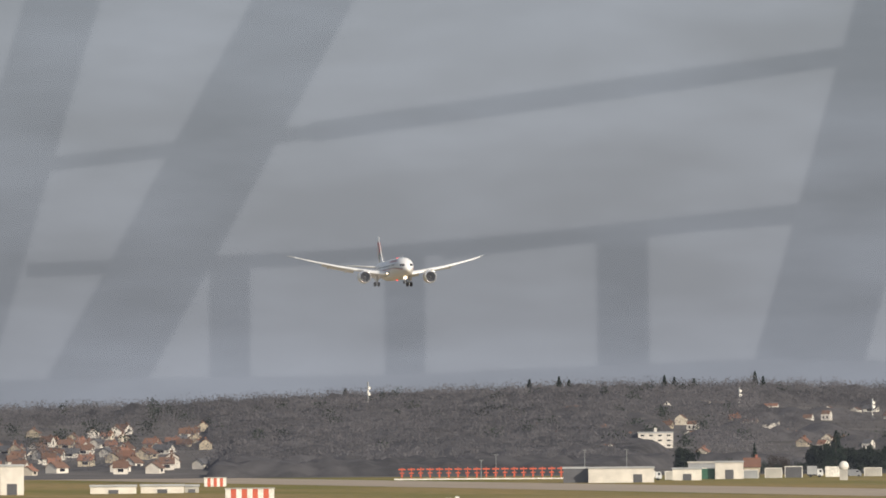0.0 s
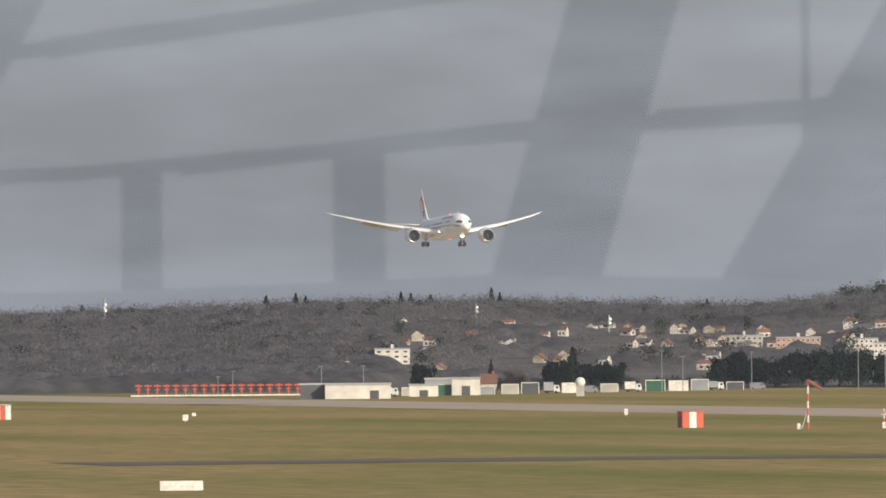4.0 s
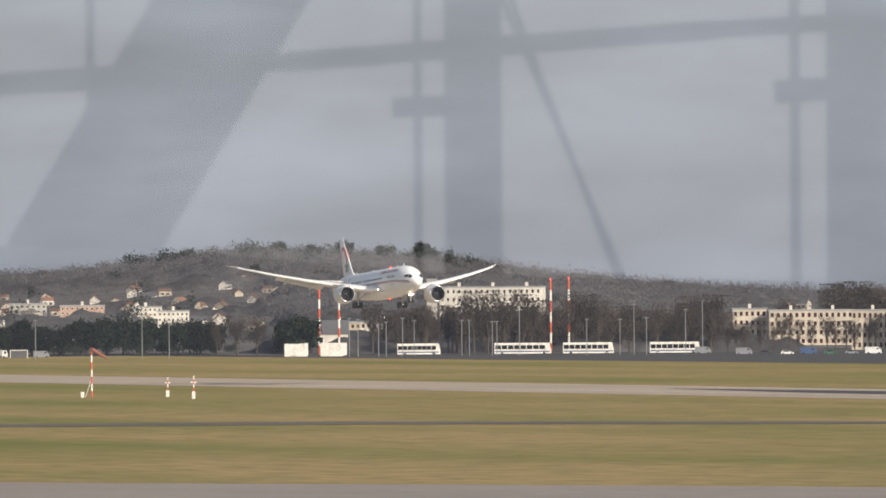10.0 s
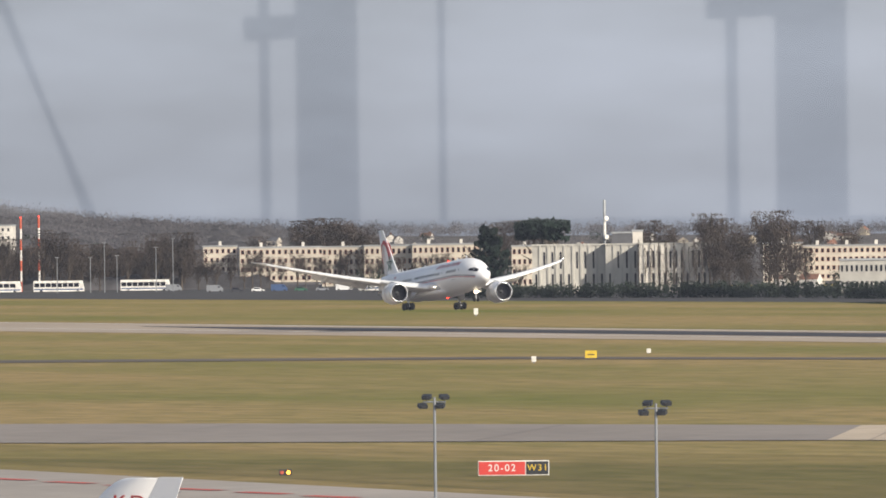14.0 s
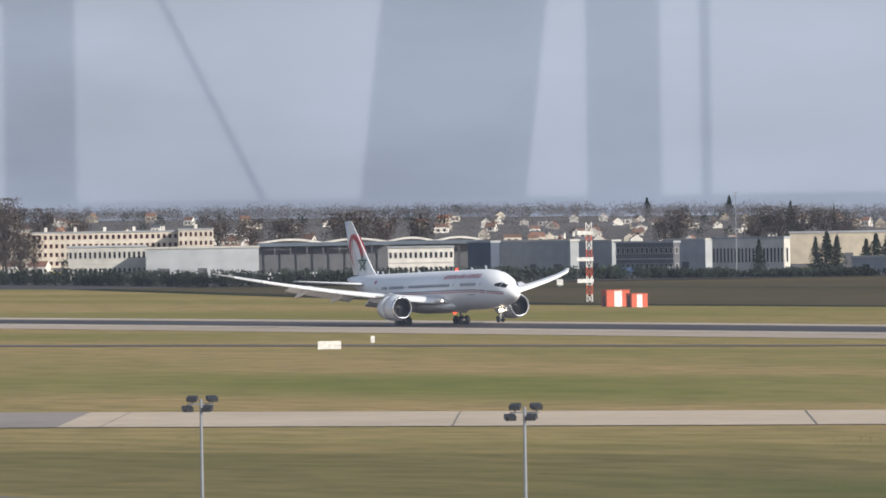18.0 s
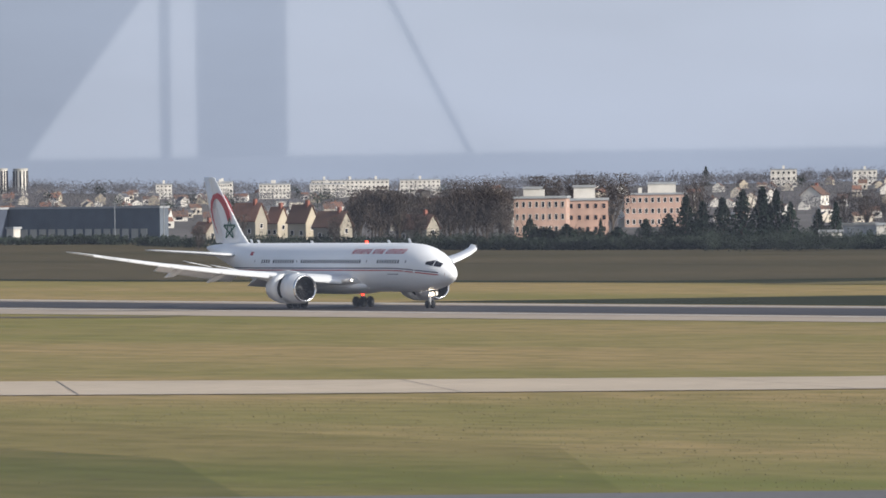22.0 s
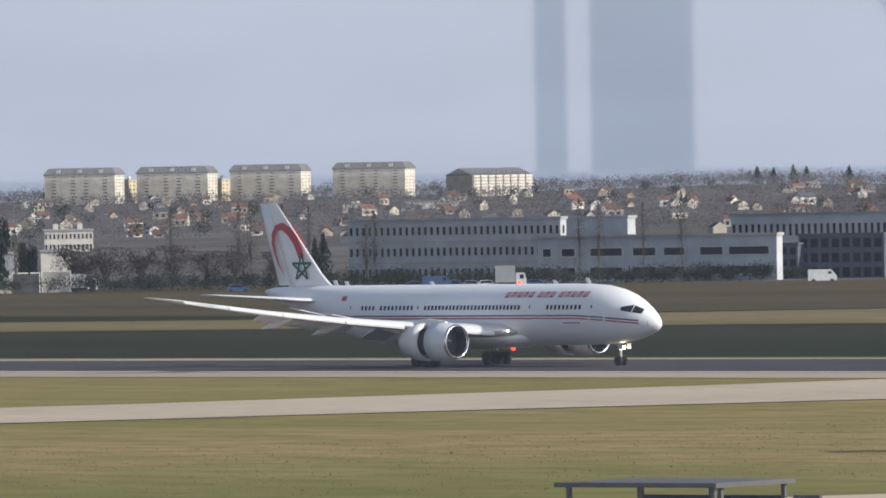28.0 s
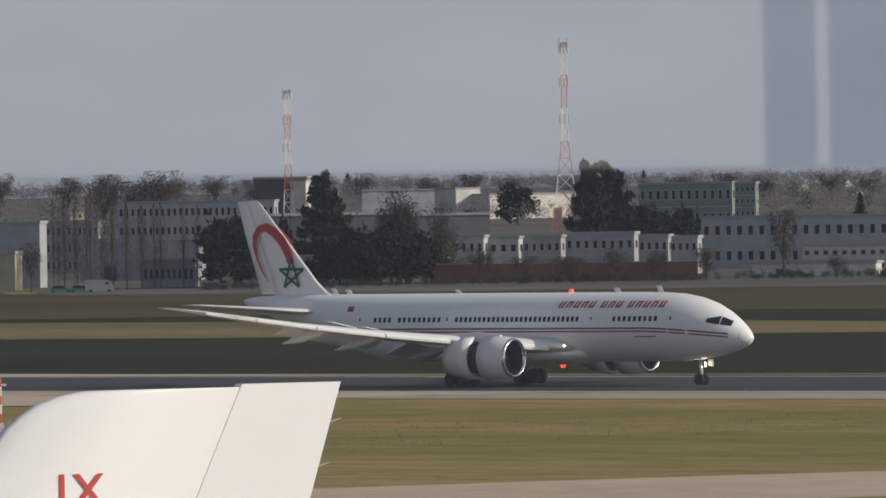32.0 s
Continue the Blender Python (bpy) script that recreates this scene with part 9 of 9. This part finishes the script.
        gear = part("main_gear", tube(tube(a_tube((0, s * 4.9, .7), (0, s * 4.6, 3.4), .19, .24, 10), (-.8, s * 4.9, .7), (.8, s * 4.9, .7), .13, .13, 8), (0, s * 4.9, 1.6), (2.0, s * 3.6, 3.0), .1, .1, 8), M_STRUT, root)
        for wx in (-.75, .75):
            for wy in (-.55, .55):
                wheel_at(gear, (wx, s * 4.9 + wy, .66), .66, .5)
        part("gear_door", a_box(-1.2, 1.2, s * 5.35 - .03, s * 5.35 + .03, 1.7, 3.2), M_WHITE, root)
        lamp = part("landing_light", a_tube((NOSE - 17.4, s * 3.35, 3.45), (NOSE - 17.38, s * 3.35, 3.45), .12, .12, 12), M_LAMP, root)
        part("nav_light", a_tube((NOSE - 38.5, s * 29.5, 7.6), (NOSE - 38.3, s * 29.5, 7.62), .05, .05, 8), M_CHROME, wing)
    nose_x = NOSE - 5.4
    gear = part("nose_gear", tube(a_tube((nose_x, 0, .5), (nose_x, 0, 2.6), .12, .16, 10), (nose_x, -.42, .5), (nose_x, .42, .5), .09, .09, 8), M_STRUT, root)
    for s in (-1, 1):
        wheel_at(gear, (nose_x, s * .36, .5), .5, .34)
        part("gear_door", a_box(nose_x + .2, nose_x + .8, s * .62 - .02, s * .62 + .02, 1.6, 2.15), M_STRUT, root)
        part("taxi_light", a_tube((nose_x + .2, s * .24, 1.75), (nose_x + .215, s * .24, 1.75), .21, .21, 12), M_LAMP, gear)
    part("fin", foil_loft([(7.4, 44.9, 52.6, 0), (8.1, 46.9, 52.9, 0), (9, 48.0, 53.2, 0), (13, 51.6, 54.7, 0), (16.1, 54.4, 55.9, 0), (16.25, 54.9, 55.9, 0)], 1, .75, True, TAIL), M_WHITE, root, "white fin with red arch and green star", smooth=True)
    part("rudder", foil_loft([(8.0, 52.5, 54.3, 0), (13, 54.6, 56.0, 0), (16.2, 55.85, 56.9, 0)], 1, .35, True, TAIL), M_WHITE, root, smooth=True)
    ARCH = [(50.75, 10.7, .72), (51.1, 11.6, .84), (51.7, 12.6, .9), (52.6, 13.45, .86), (53.5, 13.9, .76), (54.3, 13.75, .64), (54.75, 13.1, .54), (54.8, 12.2, .46), (54.5, 11.1, .26), (53.95, 10.0, .18), (53.3, 9.1, .04)]
    for s in (-1, 1):
        off = .34
        bm = bmesh.new()
        L = []
        for i, (X, z, w) in enumerate(ARCH):
            a, b = ARCH[max(0, i - 1)], ARCH[min(len(ARCH) - 1, i + 1)]
            d = Vector((b[0] - a[0], b[1] - a[1])).normalized()
            L.append(((X - d.y * w / 2, z + d.x * w / 2), (X + d.y * w / 2, z - d.x * w / 2)))
        vs = [[bm.verts.new((NOSE + TAIL - p[0], s * (off - .012 * max(0, p[1] - 9)), p[1])) for p in q] for q in L]
        for a, b in zip(vs, vs[1:]):
            bm.faces.new((a[0], a[1], b[1], b[0]))
        part("arch_mark", bm, M_RED, root, "red arch painted on the fin")
        bm = bmesh.new()
        for k in range(5):
            a0, a1 = math.radians(72 * k), math.radians(72 * (k + 2))
            p, q = Vector((1.4 * math.sin(a0), 1.4 * math.cos(a0))), Vector((1.4 * math.sin(a1), 1.4 * math.cos(a1)))
            n = Vector((-(q - p).y, (q - p).x)).normalized() * .115
            bm.faces.new([bm.verts.new((NOSE + TAIL - 50.7 - v.x, s * (off + .008), 9.75 + v.y)) for v in (p + n, q + n, q - n, p - n)])
        part("star_mark", bm, M_GREENP, root, "green star outline on the fin")
    for X, hgt in ((9.5, .55), (14.0, .35), (31, .3), (43.0, .4), (44.6, .5)):
        zc, hz, hy = station(X)
        bm = bmesh.new()
        loft(bm, [[(NOSE - X + .3 - sh, -.02, zz), (NOSE - X + .3 - sh, .02, zz), (NOSE - X - .2 - sh, .02, zz), (NOSE - X - .2 - sh, -.02, zz)] for zz, sh in ((zc + hz - .05, 0), (zc + hz + hgt, .3))], True, True, True)
        part("antenna", bm, M_WHITE, body)
    part("beacon", a_tube((NOSE - 19, 0, 7.94), (NOSE - 19, 0, 8.22), .24, .15, 10), M_BEACON, body)
    part("beacon", a_tube((NOSE - 20, 0, 1.5), (NOSE - 20, 0, 1.8), .15, .26, 10), M_BEACON, body)
    return root, moving


def parked_airliner(x, y, rz, tall, letters, size, lx, lz, chord, rake=1.0):
    """An airliner on its stand; its fin reaches the height tall above the apron."""
    k = tall / 11.8
    root = thing("parked_airliner", pose(x, y, 0.06, 0, 0, rz), "white parked airliner with red letters on its fin", "airplane")
    zc = 3.4 * k
    bm = bmesh.new()
    loft(bm, [[(xx * k, q * k * math.cos(a), zc + dz * k + q * k * math.sin(a)) for a in [i * math.tau / 28 for i in range(28)]] for xx, q, dz in ((31, .05, -.4), (30.2, .8, -.3), (28.5, 1.5, -.1), (26, 1.95, 0), (4, 1.95, 0), (-1, 1.4, .4), (-4.5, .6, .9), (-6, .2, 1.1))], True, True, True)
    bmesh.ops.recalc_face_normals(bm, faces=bm.faces)
    part("fuselage", bm, M_WHITE, root, smooth=True)
    for s in (-1, 1):
        bm = bmesh.new()
        loft(bm, [[((a - (a - b) * u) * k, s * yy * k, (zz + v * (a - b)) * k) for u, v in FOIL] for yy, a, b, zz in ((1, 19, 12.5, 2.6), (6, 15.8, 11.6, 3.0), (17, 9, 7.4, 4.2))], True, True, True)
        bmesh.ops.recalc_face_normals(bm, faces=bm.faces)
        part("wing", bm, M_WING, root)
        bm = bmesh.new()
        loft(bm, [[((a - (a - b) * u) * k, s * yy * k, (zz + v * (a - b)) * k) for u, v in FOIL] for yy, a, b, zz in ((.5, -.5, -4.2, 4.5), (6.2, -3.6, -5.2, 5.0))], True, True, True)
        bmesh.ops.recalc_face_normals(bm, faces=bm.faces)
        part("stabilizer", bm, M_WING, root)
        bm = bmesh.new()
        loft(bm, [[(xx * k, (s * 5.75 + q * math.cos(a)) * k, (1.45 + q * math.sin(a)) * k) for a in [i * math.tau / 20 for i in range(20)]] for xx, q in ((19.5, .9), (19.2, 1.05), (17, 1.05), (15.6, .7))], True, True, True)
        part("engine", bm, M_ENGWHITE, root, smooth=True)
        part("main_gear", a_tube((13 * k, s * 3.8 * k, .5), (13 * k, s * 3.4 * k, 2.6 * k), .15, .18, 8), M_STRUT, root)
        part("wheel", tyre(bmesh.new(), (13 * k, s * 3.8 * k, .6), .6, .9), M_TYRE, root)
    part("nose_gear", a_tube((26 * k, 0, .4), (26 * k, 0, 2.0 * k), .1, .12, 8), M_STRUT, root)
    part("wheel", tyre(bmesh.new(), (26 * k, 0, .4), .4, .5), M_TYRE, root)
    # fin: leading edge rakes back to a rounded tip, rudder hinge at 0.62 of the chord
    c = chord
    h0 = zc + 1.6 * k
    top = tall
    lead = lambda z: c + (top - z) * 0.78 * rake
    trail = lambda z: (top - z) * 0.31 * rake
    mid = lambda z: trail(z) + (lead(z) - trail(z)) * 0.33
    ys = lambda z: .10 + .012 * (top - z)
    prof = [(h0, 0)] + [(h0 + (top - h0) * i / 10, 0) for i in range(1, 8)] + [(top - .34, .02), (top - .22, .07), (top - .12, .15), (top - .05, .27), (top - .01, .42), (top, .5)]
    bm = bmesh.new()
    loft(bm, [[(lead(z) - cut * c / 2.6, 0, z), (lead(z) - cut * c / 2.6 - .03 * (lead(z) - mid(z)), ys(z) * .45, z), (lead(z) - cut * c / 2.6 - .11 * (lead(z) - mid(z)), ys(z) * .78, z), (lead(z) - cut * c / 2.6 - .25 * (lead(z) - mid(z)), ys(z), z), (mid(z) + .006, ys(z) * .8, z), (mid(z) + .006, -ys(z) * .8, z), (lead(z) - cut * c / 2.6 - .25 * (lead(z) - mid(z)), -ys(z), z), (lead(z) - cut * c / 2.6 - .11 * (lead(z) - mid(z)), -ys(z) * .78, z), (lead(z) - cut * c / 2.6 - .03 * (lead(z) - mid(z)), -ys(z) * .45, z)] for z, cut in prof], True, True, True)
    bmesh.ops.recalc_face_normals(bm, faces=bm.faces)
    fin = part("fin", bm, M_WHITE, root, "white fin with red letters", smooth=True)
    bm = bmesh.new()
    loft(bm, [[(mid(z) - .006, ys(z) * .78, z), (trail(z), .01, z), (trail(z), -.01, z), (mid(z) - .006, -ys(z) * .78, z)] for z in lin(h0, top + .03, 10)], True, True, True)
    bmesh.ops.recalc_face_normals(bm, faces=bm.faces)
    part("rudder", bm, M_WHITE, root)
    for i in range(5):
        z = top - .35 - i * .42
        part("static_wick", a_tube((trail(z), 0, z), (trail(z) - .12, 0, z + .03), .012, .006, 5), M_STEEL, root)
    lettering("letters", letters, size, M_SIGNRED, fin, pose(lx, ys(top - lz) + .004, top - lz, 90, 0, 180) @ Matrix.Diagonal((rake, 1, 1, 1)))
    return root


plane, moving = airliner()


# ---- the glazed lookout that the camera stands in ----
def lookout():
    root = thing("lookout", pose(0, 0, 0, 0, 0, 0), "glazed lookout on the terminal roof", "building")
    root["kind"] = "structure"
    part("block", a_box(-1.0, 300, -300, 0.6, 0.06, 15.1), M_CONCRETE, root)
    # unseen floor, near-black so that the pane's reflection below the horizon stays dim
    part("floor", a_box(-4.0, 302, -302, 3.6, 15.1, 15.4), M_DARKFLOOR, root, "unseen floor, kept dark so the pane mirrors little light")
    n, u = Vector((-0.83, 0.557, 0)), Vector((0.557, 0.83, 0))
    bm = bmesh.new()
    q = [n * 1.6 + u * a + Vector((0, 0, z)) for a, z in ((-2.4, 15.4), (2.4, 15.4), (2.4, 18.6), (-2.4, 18.6))]
    bm.faces.new([bm.verts.new(v) for v in q])
    pane = part("pane", bm, M_PANE, root, "large clear window pane")
    pane.visible_shadow = False
    for a, c in ((-2.4, -2.5), (2.4, 2.5)):
        bm = bmesh.new()
        loft(bm, [[n * (1.55 + d) + u * b + Vector((0, 0, z)) for b, d in ((a, 0), (c, 0), (c, .1), (a, .1))] for z in (15.4, 18.7)], True, True, True)
        part("frame", bm, M_STEEL, root)
    return n, u


def pane_material():
    m = bpy.data.materials.new("window_pane")
    m.use_nodes = True
    nn, l = m.node_tree.nodes, m.node_tree.links
    nn.clear()
    out, mix, tr, gl = nn.new("ShaderNodeOutputMaterial"), nn.new("ShaderNodeMixShader"), nn.new("ShaderNodeBsdfTransparent"), nn.new("ShaderNodeBsdfGlossy")
    tr.inputs["Color"].default_value = (0.97, 0.98, 0.98, 1)
    gl.inputs["Roughness"].default_value = 0.012
    mix.inputs["Fac"].default_value = 0.16
    l.new(tr.outputs[0], mix.inputs[1])
    l.new(gl.outputs[0], mix.inputs[2])
    l.new(mix.outputs[0], out.inputs[0])
    return m


M_PANE = pane_material()
M_DARKFLOOR = mat("dim_mirror_floor", (0.022, 0.022, 0.024), 0.95)
PANE_N, PANE_U = lookout()


# ---- roof frame behind the camera ----
M_FRAME = mat("grey_frame_paint", (0.29, 0.30, 0.335), 0.7)
roof_frame = thing("roof_frame", pose(0, 0, 0), "grey steel roof frame of columns, braces and tie rods", "structure")
roof_frame["kind"] = "structure"


def behind(b, e, far=30.0):
    """A point behind the camera whose image in the pane lies at bearing b and elevation e."""
    b, e = radians(b), radians(e)
    p = Vector(EYE) + far * Vector((-math.cos(b) * math.cos(e), math.sin(b) * math.cos(e), math.sin(e)))
    d = (p - Vector((EYE[0], EYE[1], 0)) - PANE_N * 1.6).dot(PANE_N)
    return p - 2 * d * PANE_N


def frame_member(b0, e0, b1, e1, w, name):
    p, q = behind(b0, e0), behind(b1, e1)
    side = (q - p).cross((p + q) / 2 - Vector(EYE)).normalized() * w / 2
    deep = ((p + q) / 2 - Vector(EYE)).normalized() * max(0.05, w / 3)
    bm = bmesh.new()
    loft(bm, [[v - side - deep, v + side - deep, v + side + deep, v - side + deep] for v in (p, q)], True, True, True)
    part(name, bm, M_FRAME, roof_frame)


# unseen slope up to the frame's feet, added: mirrored in the pane as haze
inward = Vector((*PANE_N.xy, 0))
bm = bmesh.new()
rings = []
for b, e in ((-8, .27), (6, .25), (12, .25), (16, .27), (18, .34), (20, .30), (21.5, .16), (24, .08), (30, .07), (40, .10), (76, .10)):
    v = behind(b, e, 31)
    rings.append([Vector((*(v + inward * d).xy, z)) for d, z in ((-6, 15.3), (-6, v.z - 0.4), (4, v.z), (22, 15.42), (22, 15.3))])
loft(bm, rings, True, True, True)
bmesh.ops.recalc_face_normals(bm, faces=bm.faces)
part("veil_slope", bm, mat("veil_blue_grey", (0.19, 0.215, 0.27), 0.9, vary=0.08, grain=0.5, spec=0.1), roof_frame, "unseen blue-grey slope added so the pane mirrors haze over the land")

# steel frame of the roof behind the glass; the pane mirrors it faintly over the sky
frame_member(19.959, 6.000, 19.959, -0.900, 0.180, 'column')
frame_member(19.623, 6.000, 19.623, -0.900, 0.025, 'column')
frame_member(22.291, 6.000, 22.291, -0.900, 0.194, 'column')
frame_member(21.913, 6.000, 21.913, -0.900, 0.032, 'column')
frame_member(22.989, 6.000, 22.989, -0.900, 0.022, 'column')
frame_member(17.637, 6.000, 17.637, -0.900, 0.025, 'column')
frame_member(25.230, 6.000, 25.230, -0.900, 0.225, 'column')
frame_member(24.750, 6.000, 24.750, -0.900, 0.036, 'column')
frame_member(28.774, 6.000, 28.774, -0.900, 0.234, 'column')
frame_member(29.273, 6.000, 29.273, -0.900, 0.032, 'column')
frame_member(33.185, 6.000, 33.185, -0.900, 0.288, 'column')
frame_member(32.721, 6.000, 32.721, -0.900, 0.036, 'column')
frame_member(38.709, 6.000, 38.709, -0.900, 0.306, 'column')
frame_member(38.126, 6.000, 38.126, -0.900, 0.108, 'column')
frame_member(39.362, 6.000, 39.362, -0.900, 0.045, 'column')
frame_member(45.993, 6.000, 45.993, -0.900, 0.324, 'column')
frame_member(45.436, 6.000, 45.436, -0.900, 0.099, 'column')
frame_member(55.069, 6.000, 55.069, -0.900, 0.162, 'column')
frame_member(55.515, 6.000, 55.515, -0.900, 0.216, 'column')
frame_member(13.595, 1.060, 13.595, -0.900, 0.126, 'column')
frame_member(14.919, 1.190, 14.919, -0.900, 0.162, 'column')
frame_member(12.530, 1.020, 12.530, -0.900, 0.126, 'column')
frame_member(14.322, 5.000, 11.065, -0.900, 0.280, 'brace')
frame_member(12.250, 5.000, 10.480, -0.900, 0.225, 'brace')
frame_member(17.407, 5.053, 15.679, -0.900, 0.331, 'brace')
frame_member(20.383, 4.983, 16.832, -0.900, 0.424, 'brace')
frame_member(28.166, 4.198, 27.550, -0.900, 0.519, 'brace')
frame_member(34.161, 4.112, 30.479, -0.900, 0.562, 'brace')
frame_member(19.583, 3.136, 21.315, -0.900, 0.017, 'tie_rod')
frame_member(25.230, 2.805, 27.071, -0.900, 0.019, 'tie_rod')
frame_member(33.207, 2.760, 35.077, -0.900, 0.019, 'tie_rod')
frame_member(46.430, 2.805, 48.708, -0.900, 0.022, 'tie_rod')
frame_member(19.710, 3.123, 21.223, -0.900, 0.017, 'tie_rod')
frame_member(13.825, 1.059, 15.959, 1.276, 0.054, 'purlin')
frame_member(15.959, 1.276, 17.783, 1.360, 0.054, 'purlin')
frame_member(16.735, 1.334, 18.832, 1.468, 0.054, 'purlin')
frame_member(18.832, 1.468, 21.445, 1.644, 0.063, 'purlin')
frame_member(10.900, 1.540, 11.488, 1.608, 0.045, 'purlin')
frame_member(11.488, 1.608, 13.036, 1.787, 0.045, 'purlin')
frame_member(13.036, 1.787, 15.583, 2.127, 0.063, 'purlin')
frame_member(13.195, 1.026, 15.431, 1.211, 0.045, 'purlin')
frame_member(15.431, 1.211, 17.383, 1.345, 0.045, 'purlin')
frame_member(15.583, 2.127, 17.300, 2.360, 0.060, 'purlin')
frame_member(11.300, 0.960, 13.195, 1.026, 0.045, 'purlin')
frame_member(21.445, 1.644, 24.400, 1.800, 0.055, 'purlin')
frame_member(19.470, 1.185, 19.900, 1.200, 0.065, 'gusset_plate')
frame_member(21.790, 1.265, 22.200, 1.285, 0.075, 'gusset_plate')
frame_member(24.600, 1.360, 25.080, 1.380, 0.075, 'gusset_plate')

parked_airliner(-55.0, 71.24, 243, 15.1, "JX", 0.45, 2.77, 0.95, 3.27)
parked_airliner(-214.2, 83.8, 205, 11.08, "KD", 0.50, 1.72, 0.62, 2.3, 1.5)


# ---- motion ----
PATH = [
    (0, -2721, 58.3, 1.2, -4), (2.5, -2500, 47.8, 1.4, -3), (4.5, -2327, 39.1, 2.0, -2.5), (6, -2196, 33.2, 2.4, -2), (9, -1940, 19.4, 2.6, -2), (11, -1778, 12.6, 3, -2.8),
    (13, -1622, 6.1, 3.6, -3.2), (14.5, -1507, 2.6, 4.2, -2.9), (16.5, -1357, 0.2, 4.4, -1.5), (17.5, -1284, 0.0, 2.4, -0.5), (18.5, -1212, 0, 0.4, 0), (19, -1171.3, 0, 0, 0), (21, -1029.5, 0, 0, 0), (23, -903.6, 0, 0, 0), (25.5, -769.8, 0, 0, 0), (27.5, -676.5, 0, 0, 0), (29, -611.7, 0, 0, 0), (30, -568.5, 0, 0, 0), (31, -526.7, 0, 0, 0), (32, -487, 0, 0, 0)]


BOW_X, BOW_Y = (-1260, -1171, -1029, -904, -770, -676, -611), (653, 650.4, 645.2, 643.2, 645.8, 651, 653)


def motions():
    walk(plane, [(t, pose(x, float(np.interp(x, BOW_X, BOW_Y)), z + 0.09, 0, -p, y)) for t, x, z, p, y in PATH])
    for wing, s in moving["wing"]:
        pivot = Matrix.Translation((0, s * 2.5, 3.4))
        walk(wing, [(t, pivot @ pose(0, 0, 0, s * a) @ pivot.inverted()) for t, a in ((0, 4.2), (15.0, 4.2), (17.5, 2.2), (19, -0.3), (21, -0.9), (32, -0.9))])
    for panel, hx, hz in moving["spoiler"]:
        walk(panel, [(t, pose(hx, 0, hz, 0, a, 0)) for t, a in ((0, 0), (16.8, 0), (17.8, 22), (20.5, 15), (31, 15), (32, 15))])
    for sleeve in moving["sleeve"]:
        walk(sleeve, [(t, pose(-d, 0, 0)) for t, d in ((0, 0), (18.8, 0), (20.6, 1.0), (22, 1.15), (32, 1.15))])


motions()
